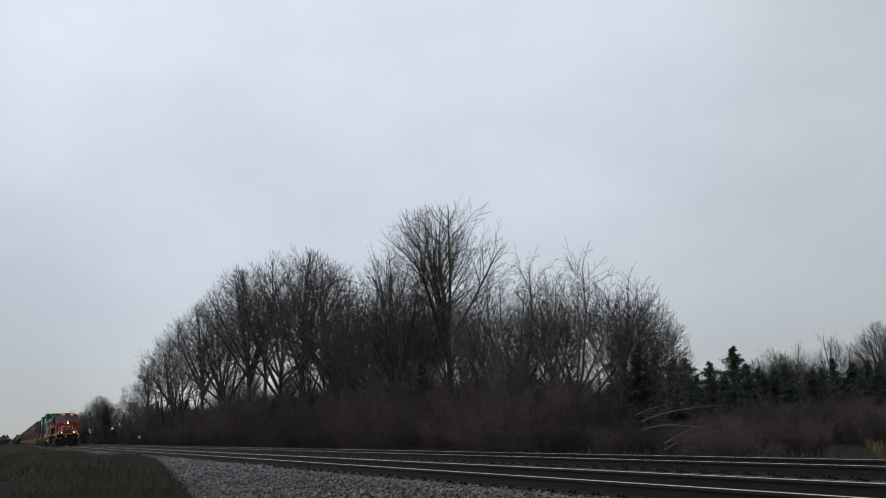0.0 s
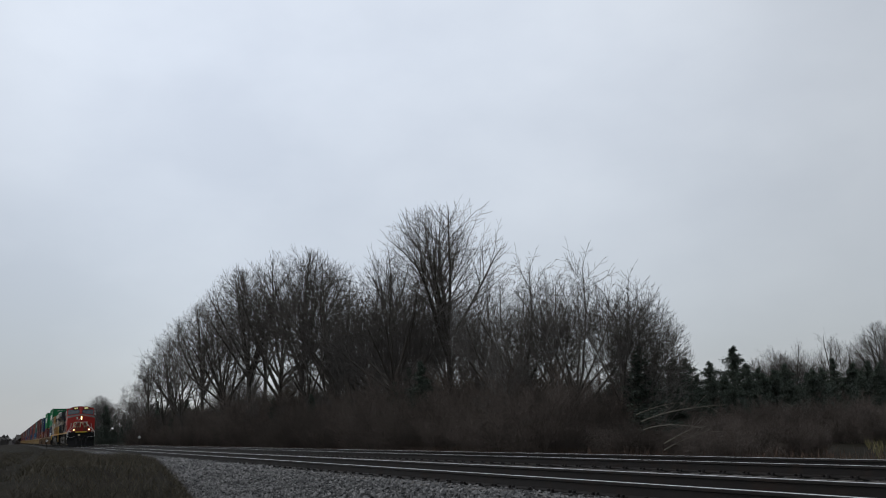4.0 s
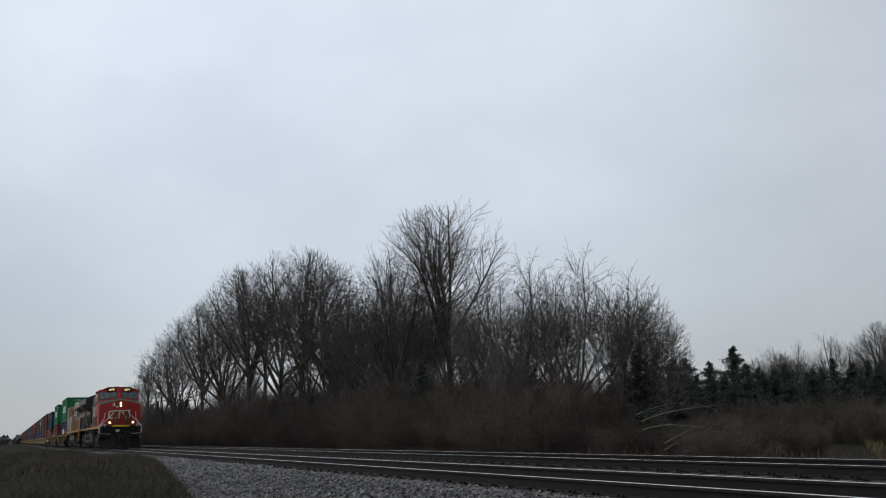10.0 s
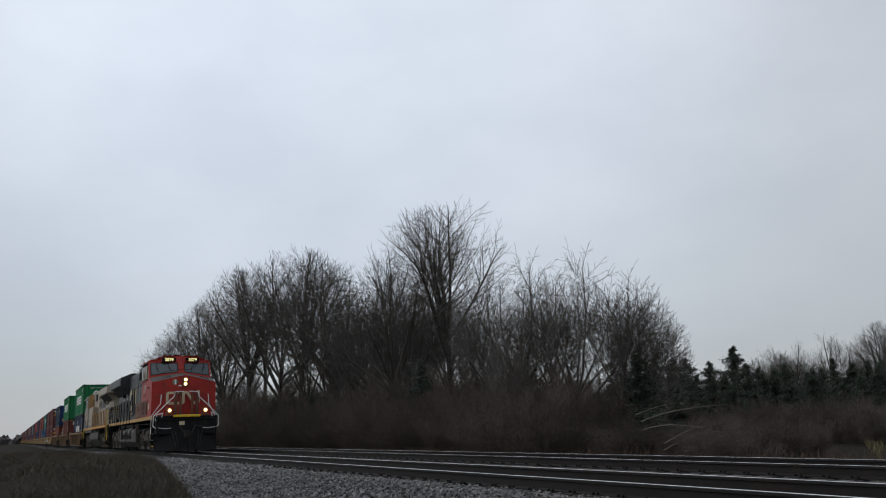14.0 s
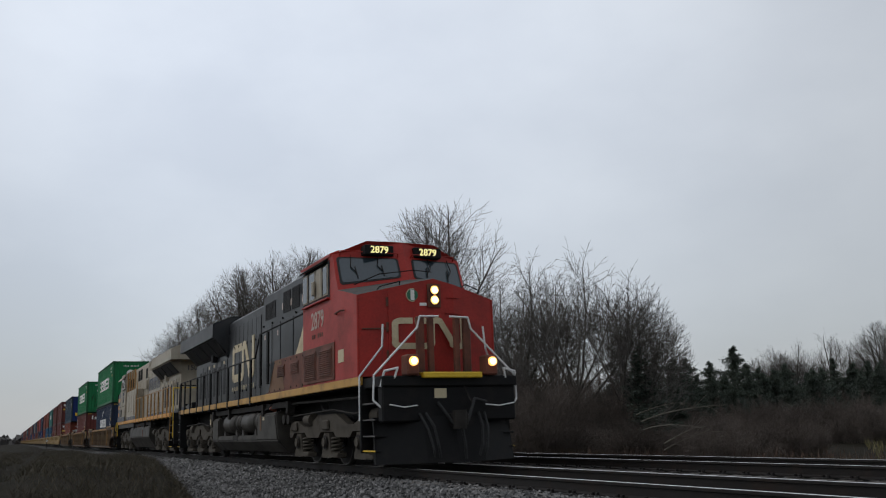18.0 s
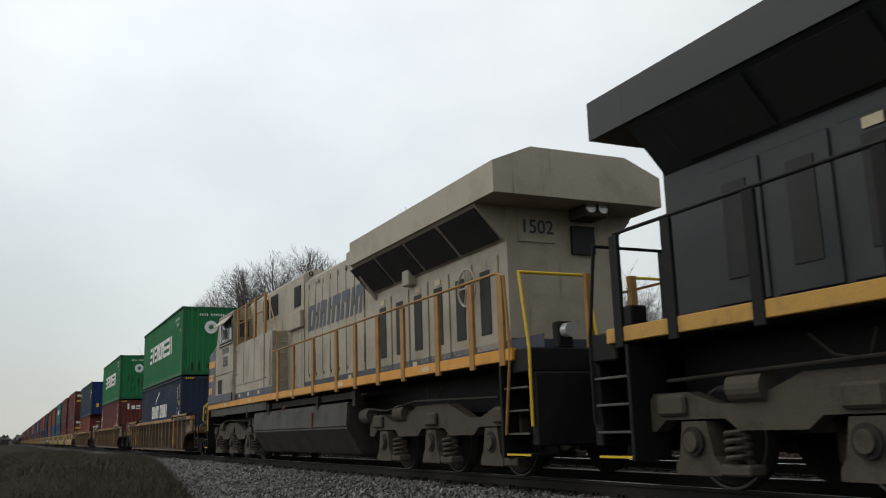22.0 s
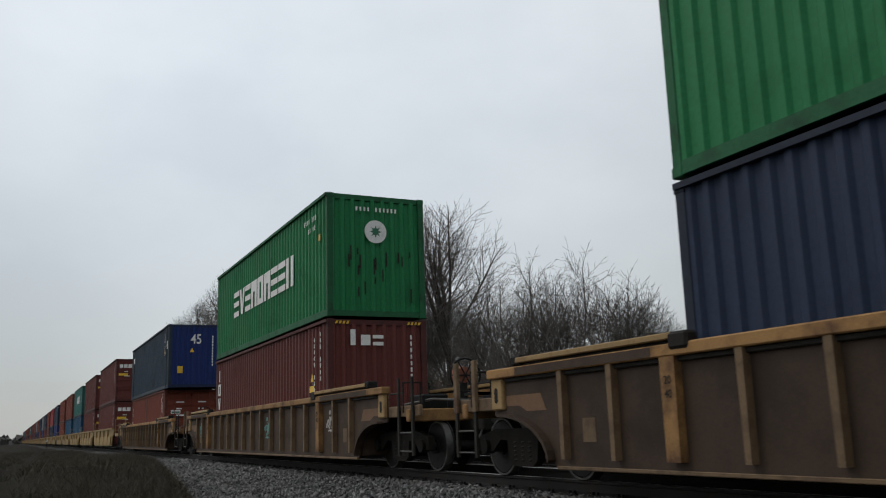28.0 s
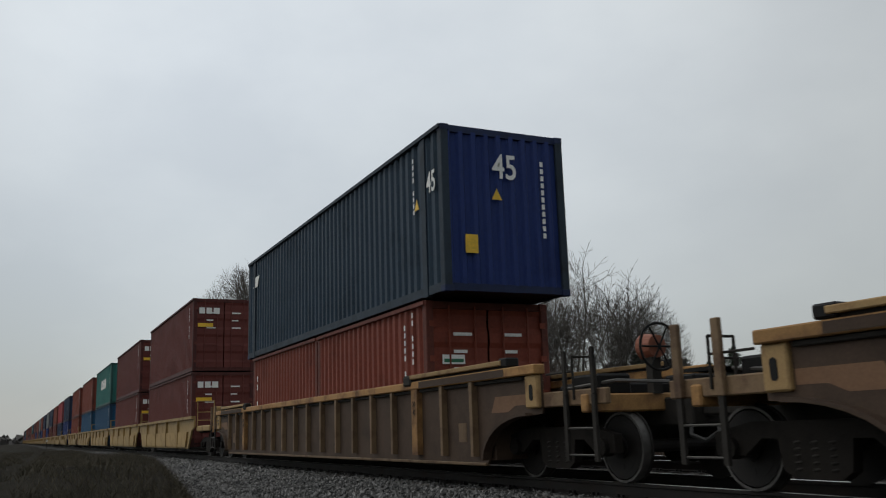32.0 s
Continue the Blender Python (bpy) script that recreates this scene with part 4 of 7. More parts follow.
def hazard(c, height):
    for y0 in (-1.05, 0.72):
        for i in range(4):
            bm = prism(B(), [(y0 + i * 0.09, height - 0.11), (y0 + i * 0.09 + 0.05, height - 0.11), (y0 + i * 0.09 + 0.08, height - 0.045), (y0 + i * 0.09 + 0.03, height - 0.045)], "x", 0.002, 0.008)
            part("hazard_stripe", bm, "caution", c)


def triangle_decal(c, y, z, size):
    part("warning_triangle", prism(B(), [(y - size, z - size), (y + size, z - size), (y, z + size)], "x", 0.004, 0.008), "caution", c)


TRAIN = []      # (thing, distance behind the leading nose, height, turned)


def on_train(ob, u, z=0.0, turned=False):
    TRAIN.append((ob, u, z, turned))
    return ob


HC, STD, L40, L20, L45 = 2.896, 2.591, 12.192, 6.058, 13.716

g1 = container(L40, HC, "green", "green corrugated container with white block mark, atop a navy one")
green_marks(g1)
on_train(g1, -51.2, 3.26)
n1 = container(L40, HC, "navy", "navy corrugated container with white block mark in a well car")
for s in (-1, 1):
    for i, (a, b) in enumerate(((-8.35, -7.75), (-7.6, -6.95), (-6.85, -6.2), (-5.75, -5.2), (-5.05, -4.5), (-4.4, -3.72))):
        block_mark(n1, a, b, 1.32, 1.9, SIX[i if s < 0 else 5 - i], "marking", s)
    part("swoosh", prism(B(), [(-7.35, 2.0), (-7.25, 2.0), (-6.95, 2.22), (-6.6, 2.32), (-6.2, 2.5), (-5.95, 2.55), (-6.05, 2.42), (-6.45, 2.3), (-6.85, 2.14)], "y", s * 1.222, s * 1.226), "marking", n1)
    upright_rows(n1, -0.85, 2.55, 11, 0.085, s)
    upright_rows(n1, -0.4, 2.62, 5, 0.085, s)
    patch("decal", n1, -0.45, -0.3, 1.72, 1.92, "caution", s)
    patch("decal", n1, -0.45, -0.3, 1.3, 1.48, "marking", s)
triangle_decal(n1, 0.05, 1.9, 0.11)
for i in range(10):
    end_patch("number_bar", n1, 0.79, 0.83, 2.45 - i * 0.15, 2.55 - i * 0.15, "marking")
hazard(n1, HC)
on_train(n1, -51.2, 0.31)

g2 = copy_thing(g1, Matrix())
g2["label"] = "scraped green corrugated container with white block mark, atop a maroon one"
for k in range(16):
    rr = random.Random(k)
    y0, z0 = rr.uniform(-0.9, 0.9), rr.uniform(0.35, 1.5)
    end_patch("scrape", g2, y0, y0 + 0.035, z0, z0 + rr.uniform(0.12, 0.4), "under", -0.018)
on_train(g2, -75.23, 3.28)
for k in range(20):
    rr = random.Random(50 + k)
    y0 = rr.uniform(-1.0, 0.95)
    end_patch("scuff", g1, y0, y0 + rr.uniform(0.03, 0.09), 0.16 + rr.uniform(0, 0.16), 0.3 + rr.uniform(0, 0.28), "under", rr.choice((-0.018, -0.062)) , "dark rusty scuff")
m1 = container(L40, HC, "maroon", "maroon corrugated container with pale block marks in a well car")
for s in (-1, 1):
    for i in range(3):
        block_mark(m1, -11.78, -11.4, 1.24 + 0.46 * (2 - i), 1.62 + 0.46 * (2 - i), ("bar", "ring", "wedge")[i], "marking", s)
    upright_rows(m1, -1.0, 2.6, 11, 0.085, s)
    upright_rows(m1, -0.55, 2.55, 8, 0.085, s)
    patch("decal", m1, -1.35, -1.0, 1.3, 1.45, "caution", s)
    part("warning_triangle", prism(B(), [(-1.25, 1.55), (-1.05, 1.55), (-1.15, 1.75)], "y", s * 1.222, s * 1.226), "caution", m1)
for i, (a, b) in enumerate(((-0.72, -0.5), (-0.43, -0.2), (-0.14, 0.12))):
    bm = B()
    for y0, y1, z0, z1 in (((a + 0.04, b - 0.06, 2.3, 2.66),), ((a, b, 2.3, 2.54),), ((a, b, 2.3, 2.38), (a, b, 2.46, 2.54)))[i]:
        box(bm, 0.004, 0.008, y0, y1, z0, z1)
    part("mark_block", bm, "marking", m1, "plain white block of the painted mark")
for i in range(9):
    end_patch("number_bar", m1, 0.79, 0.83, 2.45 - i * 0.15, 2.55 - i * 0.15, "marking")
hazard(m1, HC)
on_train(m1, -75.23, 0.33)

b1 = container(L45, HC, "blue", "long blue container numbered 45, overhanging two short red ones", rear_post=0.762)
for o in b1.children:
    if o.name.startswith(("side_panel", "top_side", "bottom_side", "inner_post", "corner_post")):
        o.data = o.data.copy()
        o.data.materials[0] = PAINT["slate"] if o.name.startswith("side_panel") else EDGE["slate"]
letters("painted_number", "45", 0.62, face_end(1, 0.006, 0.0, 2.2), "marking", b1, 0.8)
for s in (-1, 1):
    letters("painted_number", "45", 0.52, face_side(s, -0.43, s * 1.224, 1.95), "marking", b1, 0.7)
    upright_rows(b1, -1.2, 2.5, 9, 0.07, s)
    part("warning_triangle", prism(B(), [(-1.15, 1.6), (-0.95, 1.6), (-1.05, 1.8)], "y", s * 1.222, s * 1.226), "caution", b1)
    patch("mark_block", b1, -13.1, -12.6, 2.05, 2.35, "marking", s, slant=0.2)
triangle_decal(b1, -0.18, 1.72, 0.1)
end_patch("decal", b1, -0.82, -0.58, 0.66, 0.98, "caution")
for i in range(11):
    end_patch("number_bar", b1, 0.72, 0.78, 2.3 - i * 0.13, 2.39 - i * 0.13, "marking")
on_train(b1, -98.2, 2.92)
r1 = container(L20, STD, "rust", "short oxide red container with shut doors, under a blue one", doors=True)
end_patch("sign_plate", r1, -0.93, -0.5, 1.5, 1.66, "marking")
part("sign_band", box(B(), 0.009, 0.012, -0.9, -0.53, 1.53, 1.59), M["emblem"], r1)
upright_rows(r1, -0.95, 2.3, 11, 0.08, -1)
upright_rows(r1, -0.6, 2.35, 7, 0.08, -1)
on_train(r1, -99.0, 0.29)
r2 = container(L20, STD, "rust", "short oxide red container with pale bars, under a blue one")
upright_rows(r2, -5.6, 1.9, 7, 0.14, -1)
on_train(r2, -105.13, 0.29)


def make_string():
    """The stacked boxes further back, in articulated yellow cars."""
    rng = random.Random(4)
    plan = [("maroon", "maroon"), ("maroon", "maroon"), ("teal", "bright_blue"), ("rust", "bright_blue"), ("rust", "rust"), ("navy", "blue"), ("pink", "navy"), ("rust", "maroon"), ("navy", "maroon"), ("grey", "blue")]
    u = -121.2
    for k in range(30):
        if k < len(plan):
            top, low = plan[k]
        else:
            top, low = rng.choice(("maroon", "rust", "rust", "navy", "maroon", "teal", "orange", "grey")), rng.choice(("maroon", "navy", "rust", "blue", "rust"))
        for color, z in ((top, 3.24), (low, 0.31)):
            c = container(L40, HC, color, f"{WORDS[color]} corrugated container, {'upper' if z > 1 else 'lower'} of two on a yellow car", doors=k % 4 != 2, near=k < 5)
            if k < 6:
                upright_rows(c, -0.9, 2.5, 9, 0.085, -1)
                if k in (0, 1):
                    for i, (a, b) in enumerate(((-1.0, -0.78), (-0.72, -0.5), (-0.44, -0.2))):
                        end_patch("mark_block", c, a, b, 2.28, 2.52, "marking", 0.02, "plain white block of the painted mark")
                    end_patch("decal", c, -1.05, -0.45, 1.75, 1.9, "caution", 0.02)
            if color == "teal":
                for i in range(5):
                    patch("mark_block", c, -7.5 + i * 0.8, -6.95 + i * 0.8, 1.3, 2.0, "marking")
            on_train(c, u, z)
        yield k, u - L40 / 2
        u -= 16.25 if k % 5 != 4 else 18.6


# ---- well cars ----
def wheelset(parent, x, r, name="wheelset", width=0.7525):
    """Two wheels on an axle, with polished treads; turns about its own centre."""
    hub = new(name)
    hub.parent = parent
    hub.matrix_basis = pose(x, 0, r)
    for s in (-1, 1):
        bm = B()
        c = s * width
        for y0, y1, ra, rb in ((c - 0.065, c + 0.065, r - 0.045, r - 0.05), (c - s * 0.065 - 0.012, c - s * 0.065 + 0.012, r + 0.02, r + 0.02)):
            rod(bm, (0, y0, 0), (0, y1, 0), ra, 32, rb)
        rod(bm, (0, c - 0.1, 0), (0, c + 0.1, 0), 0.13, 16)
        rod(bm, (0, c - 0.068, 0), (0, c + 0.068, 0), r * 0.72, 28)
        for k in range(5):
            a = k * math.tau / 5
            rod(bm, (math.cos(a) * r * 0.55, c - 0.072, math.sin(a) * r * 0.55), (math.cos(a) * r * 0.55, c + 0.072, math.sin(a) * r * 0.55), r * 0.09, 10)
        part("wheel", bm, "wheel", hub)
        bm = B()
        n = 40
        rings = [[bm.verts.new((q * math.cos(k * math.tau / n), c + o, q * math.sin(k * math.tau / n))) for k in range(n)] for o, q in ((-0.066, r - 0.03), (-0.066, r), (0.066, r - 0.004), (0.066, r - 0.03))]
        for u, w in zip(rings, rings[1:]):
            for k in range(n):
                bm.faces.new((u[k], u[(k + 1) % n], w[(k + 1) % n], w[k]))
        bmesh.ops.recalc_face_normals(bm, faces=bm.faces)
        part("tread", bm, "dull_rim" if name == "wheelset" else "tread", hub, "worn steel wheel tread")
    part("axle", rod(B(), (0, -1.02, 0), (0, 1.02, 0), 0.08, 12), "wheel", hub)
    return hub


SPINNERS = []


def freight_truck(parent, x, spin=True):
    """A two-axle truck: cast frames, springs, bolster, bearing caps and wheels."""
    tr = new("truck")
    tr.parent = parent
    tr.matrix_basis = pose(x, 0, 0)
    for s in (-1, 1):
        y = s * 1.02
        bm = B()
        prism(bm, [(-1.25, 0.36), (-1.25, 0.58), (-0.75, 0.68), (0.75, 0.68), (1.25, 0.58), (1.25, 0.36), (0.85, 0.36), (0.62, 0.52), (0.42, 0.52), (0.38, 0.24), (0.25, 0.16), (-0.25, 0.16), (-0.38, 0.24), (-0.42, 0.52), (-0.62, 0.52), (-0.85, 0.36)], "y", y - 0.06, y + 0.06)
        part("side_frame", bm, "freight", tr)
        for k in (-0.2, 0.0, 0.2):
            bm = B()
            coil(bm, k, y, 0.20, 0.5, 0.06, 0.018, 5)
            part("spring", bm, "under", tr)
        for k in (-1.03, 1.03):
            bm = rod(B(), (k, y - 0.03 * s, 0.43), (k, y + s * 0.12, 0.43), 0.11, 14)
            part("bearing_cap", bm, "freight", tr)
    part("bolster", box(B(), -0.2, 0.2, -1.0, 1.0, 0.45, 0.68, 0.02), "under", tr)
    for k in (-1.03, 1.03):
        ws = wheelset(tr, k, 0.42)
        if spin:
            SPINNERS.append((ws, k, 0.42, 1))
    return tr


def well_car(label):
    """A long brown well car: ribbed sides, ochre top chords, end platforms, trucks and brake gear."""
    root = thing("well_car", label, "rail car", "brown well cars")
    arch = [(8.5 + 1.25 * (1 - math.cos(a)), 0.22 + 0.62 * math.sin(a)) for a in np.linspace(0.05, math.pi / 2, 7)]
    outline = [(-8.45, 0.2), (8.45, 0.2), *arch, (9.98, 0.86), (9.98, 1.38)]
    outline += [(-x, z) for x, z in reversed([*arch, (9.98, 0.86), (9.98, 1.38)])]
    for s in (-1, 1):
        part("side_sheet", prism(B(), outline, "y", s * 1.36, s * 1.39), "brown", root)
        part("top_chord", box(B(), -10.0, 10.0, min(s * 1.33, s * 1.5), max(s * 1.33, s * 1.5), 1.36, 1.49, 0.015), "chord", root, "worn ochre top chord")
        part("bottom_sill", box(B(), -8.42, 8.42, min(s * 1.34, s * 1.41), max(s * 1.34, s * 1.41), 0.17, 0.215, 0.008), "rib", root)
        # dark strip below the chord, standing in for its shadow on the sheet
        part("chord_lip", box(B(), -9.6, 9.6, min(s * 1.391, s * 1.44), max(s * 1.391, s * 1.44), 1.305, 1.358, 0.01), "under", root)
        rib = cached(("rib", s), lambda bm: prism(bm, [(-0.038, 0.30), (0.038, 0.30), (0.048, 1.36), (-0.048, 1.36)], "y", s * 1.39, s * 1.485), M["rib"])
        wide = cached(("rib", s, 2), lambda bm: prism(bm, [(-0.105, 0.30), (0.105, 0.30), (0.115, 1.36), (-0.115, 1.36)], "y", s * 1.39, s * 1.49), M["chord"])
        for i in range(-8, 9):
            piece("rib", wide if abs(i) == 6 else rib, root, pose(i * 1.02, 0, 0))
        for e in (-1, 1):
            a, b = sorted((e * 6.0, e * 9.15))
            part("walk_board", box(B(), a, b, min(s * 1.28, s * 1.52), max(s * 1.28, s * 1.52), 1.53, 1.6, 0.01), "pale_chord", root)
            # thin brown band on the chord's face below the walk board
            a, b = sorted((e * 6.35, e * 9.2))
            part("chord_stain", box(B(), a, b, min(s * 1.50, s * 1.503), max(s * 1.50, s * 1.503), 1.375, 1.475), "brown", root)
            a, b = sorted((e * 5.75, e * 6.05))
            part("twist_lock", box(B(), a, b, min(s * 1.36, s * 1.53), max(s * 1.36, s * 1.53), 1.42, 1.6, 0.03), "under", root)
            a, b = sorted((e * 9.05, e * 9.3))
            part("board_stop", box(B(), a, b, min(s * 1.3, s * 1.5), max(s * 1.3, s * 1.5), 1.5, 1.63, 0.02), "black", root)
            a, b = sorted((e * 9.0, e * 9.62))
            part("faded_patch", prism(B(), [(e * 8.62, 0.9), (e * 9.1, 0.9), (e * 9.3, 0.98), (e * 9.64, 0.98), (e * 9.64, 1.12), (e * 8.75, 1.12)], "y", s * 1.3905, s * 1.393), "faded_brown", root)
            x = e * 7.7
            part("placard", box(B(), x - 0.13, x + 0.13, min(s * 1.391, s * 1.396), max(s * 1.391, s * 1.396), 0.5, 0.78), "rib", root)
            for z in (1.12, 0.98):
                letters("position_number", "20" if z > 1 else "40", 0.12, face_side(s, e * 6.12, s * 1.494, z), "under", root, 0.95, 0.001)
            a, b = sorted((e * 6.05, e * 9.1))
            part("board_support", box(B(), a, b, min(s * 1.34, s * 1.44), max(s * 1.34, s * 1.44), 1.49, 1.54), "under", root)
            arc = [(e * (8.5 + 1.25 * (1 - math.cos(q))), 0.22 + 0.62 * math.sin(q)) for q in np.linspace(0.05, math.pi / 2, 9)]
            rim = [(x - e * 0.035, z + 0.035) for x, z in reversed(arc)]
            part("wheel_arch", prism(B(), arc + rim, "y", s * 1.395, s * 1.5), "brown", root)
            a, b = sorted((e * 9.66, e * 9.97))
            bm = box(B(), a, b, min(s * 1.34, s * 1.45), max(s * 1.34, s * 1.45), 0.93, 1.36, 0.02)
            part("jacking_post", bm, "pale_chord", root)
            # the slot isn't cut: a black oval carries the dark of its inside
            bm = B()
            prism(bm, [(e * 9.82 + 0.045 * math.cos(k * math.tau / 16), 1.13 + 0.045 * math.sin(k * math.tau / 16) + (0.06 if math.sin(k * math.tau / 16) > 0 else -0.06)) for k in range(16)], "y", s * 1.45, s * 1.456)
            part("lifting_eye", bm, "black", root)
    part("floor", box(B(), -8.4, 8.4, -1.33, 1.33, 0.19, 0.26), "under", root)
    for e in (-1, 1):
        a, b = sorted((e * 8.35, e * 8.6))
        part("bulkhead", box(B(), a, b, -1.33, 1.33, 0.25, 1.1), "brown", root)
        a, b = sorted((e * 9.2, e * 11.5))
        part("draft_sill", box(B(), a, b, -0.25, 0.25, 0.66, 1.0, 0.02), "under", root)
        a, b = sorted((e * 8.5, e * 10.9))
        part("end_platform", box(B(), a, b, -1.33, 1.33, 0.98, 1.05, 0.01), "brown", root)
        a, b = sorted((e * 10.85, e * 11.0))
        part("end_sill", box(B(), a, b, -1.4, 1.4, 0.84, 1.06, 0.02), "chord", root)
        a, b = sorted((e * 11.45, e * 11.95))
        bm = box(B(), a, b, -0.1, 0.1, 0.76, 0.96, 0.03)
        part("coupler", bm, "under", root)
        for s in (-1, 1):
            for z in (0.35, 0.66):
                part("rung", pipe(B(), [(e * 10.55, s * 1.4, z), (e * 11.15, s * 1.4, z)], 0.013), "dull_rim", root)
            for x in (10.55, 11.15):
                part("ladder_rail", box(B(), e * x - 0.035, e * x + 0.035, s * 1.4 - 0.02, s * 1.4 + 0.02, 0.28, 1.05), "under", root)
                if e < 0:
                    part("ladder_post", box(B(), e * x - 0.055, e * x + 0.055, s * 1.4 - 0.03, s * 1.4 + 0.03, 0.93, 1.68, 0.01), "rib", root, "worn brown ladder post")
                else:
                    part("ladder_post", box(B(), e * x - 0.035, e * x + 0.035, s * 1.4 - 0.02, s * 1.4 + 0.02, 1.05, 1.6, 0.008), "under", root, "grimy steel ladder post")
            a, b = sorted((e * 9.98, e * 11.35))
            part("platform_edge", box(B(), a, b, min(s * 1.3, s * 1.37), max(s * 1.3, s * 1.37), 0.93, 1.12, 0.015), "rib", root)
            part("cross_pipe", pipe(B(), [(e * 10.05, s * 1.1, 1.2 + 0.05 * s), (e * 10.9, s * 0.9, 1.22), (e * 11.3, s * 0.4, 1.18)], 0.022), "dull_rim", root)
            part("valve_box", box(B(), min(e * 10.1, e * 10.7), max(e * 10.1, e * 10.7), min(s * 0.5, s * 1.0), max(s * 0.5, s * 1.0), 1.05, 1.32, 0.03), "black", root)
            bm = B()
            pipe(bm, [(e * 10.7, s * 1.38, 1.0), (e * 10.7, s * 1.38, 1.52), (e * 10.7, s * 1.05, 1.52), (e * 10.7, s * 1.05, 1.0)], 0.016)
            pipe(bm, [(e * 10.1, s * 1.38, 1.34), (e * 10.7, s * 1.38, 1.34)], 0.014)
            part("grab_iron", bm, "under", root)
        bm = B()
        pipe(bm, [(e * 11.35, -0.15, 0.75), (e * 11.55, -0.35, 0.55), (e * 11.75, -0.3, 0.48), (e * 11.95, -0.2, 0.62)], 0.025)
        part("air_hose", bm, "rubber", root)
        freight_truck(root, e * 9.8)
        part("crossover_board", box(B(), -11.3, -10.9, -1.2, 1.2, 1.2, 1.24), "black", root)
    part("platform_gear", box(B(), 9.3, 10.3, -0.7, 0.6, 1.05, 1.25, 0.05), "black", root)
    bm = B()
    n = 24
    ring = [(11.1, -0.35 + 0.29 * math.cos(k * math.tau / n), 1.62 + 0.29 * math.sin(k * math.tau / n)) for k in range(n + 1)]
    pipe(bm, ring, 0.018)
    for k in range(6):
        a = k * math.tau / 6
        rod(bm, (11.1, -0.35, 1.62), (11.1, -0.35 + 0.29 * math.cos(a), 1.62 + 0.29 * math.sin(a)), 0.012)
    part("brake_wheel", bm, "black", root)
    bm = rod(B(), (10.84, -0.35, 1.63), (11.06, -0.35, 1.63), 0.17, 18, 0.14)
    part("brake_housing", bm, "brake_red", root, "rusty orange brake gear housing")
    part("brake_post", box(B(), 10.9, 11.02, -0.42, -0.28, 1.05, 1.5), "under", root)
    return root


def scrawl(car, x, z, size, material, seed, label, x_step=0.42):
    """Spray paint with no readable word in it: loops, hooks and a dash."""
    rr = random.Random(seed)
    bm = B()
    lines = []
    n = 9
    for i in range(n):
        cx, cz = x - size + (i + 0.5) * 2 * size / n, z + rr.uniform(-0.05, 0.12) * size
        a0, turn = rr.uniform(0, 6.28), rr.uniform(1.8, 4.6)
        w, h = size * rr.uniform(0.1, 0.34), size * rr.uniform(0.15, 0.6)
        lines.append([(cx + w * math.cos(a0 + turn * k / 12) + 0.25 * h * math.sin(a0 + turn * k / 12), cz + h * math.sin(a0 + turn * k / 12)) for k in range(13)])
    lines.append([(x - 0.5 * size, z - 0.75 * size), (x + 0.1 * size, z - 0.66 * size), (x + 0.05 * size, z - 0.78 * size), (x + 0.8 * size, z - 0.68 * size)])
    lines.append([(x - 0.1 * size + 0.13 * size * math.cos(k * 0.63), z + 0.85 * size + 0.13 * size * math.sin(k * 0.63)) for k in range(11)])
    k = 0
    for line in lines:
        for p, q in zip(line, line[1:]):
            d = Vector((q[0] - p[0], 0, q[1] - p[1]))
            if d.length < 0.002:
                continue
            nrm = Vector((-d.z, 0, d.x)).normalized() * size * 0.055
            d = d.normalized() * size * 0.03
            k += 1
            prism(bm, [(p[0] - d.x - nrm.x, p[1] - d.z - nrm.z), (q[0] + d.x - nrm.x, q[1] + d.z - nrm.z), (q[0] + d.x + nrm.x, q[1] + d.z + nrm.z), (p[0] - d.x + nrm.x, p[1] - d.z + nrm.z)], "y", -1.391, -1.3935 - 0.00003 * k)
    part("graffiti", bm, material, car, label)


car_a = well_car("grimy brown ribbed well car with ochre chords under stacked containers")
scrawl(car_a, 2.55, 0.85, 0.3, "graffiti", 1, "teal sprayed scrawl")
scrawl(car_a, -1.5, 0.85, 0.25, "graffiti", 2, "teal sprayed scrawl")
on_train(car_a, -57.3)
car_b = well_car("grimy brown ribbed well car with white graffiti under stacked containers")
scrawl(car_b, 6.75, 0.92, 0.24, "graffiti_white", 3, "white sprayed scrawl")
scrawl(car_b, 1.5, 0.85, 0.3, "graffiti", 4, "teal sprayed scrawl")
scrawl(car_b, -7.65, 0.9, 0.28, "graffiti", 5, "teal sprayed scrawl")
on_train(car_b, -81.3)
car_c = well_car("grimy brown ribbed well car under blue and red containers")
on_train(car_c, -105.1)


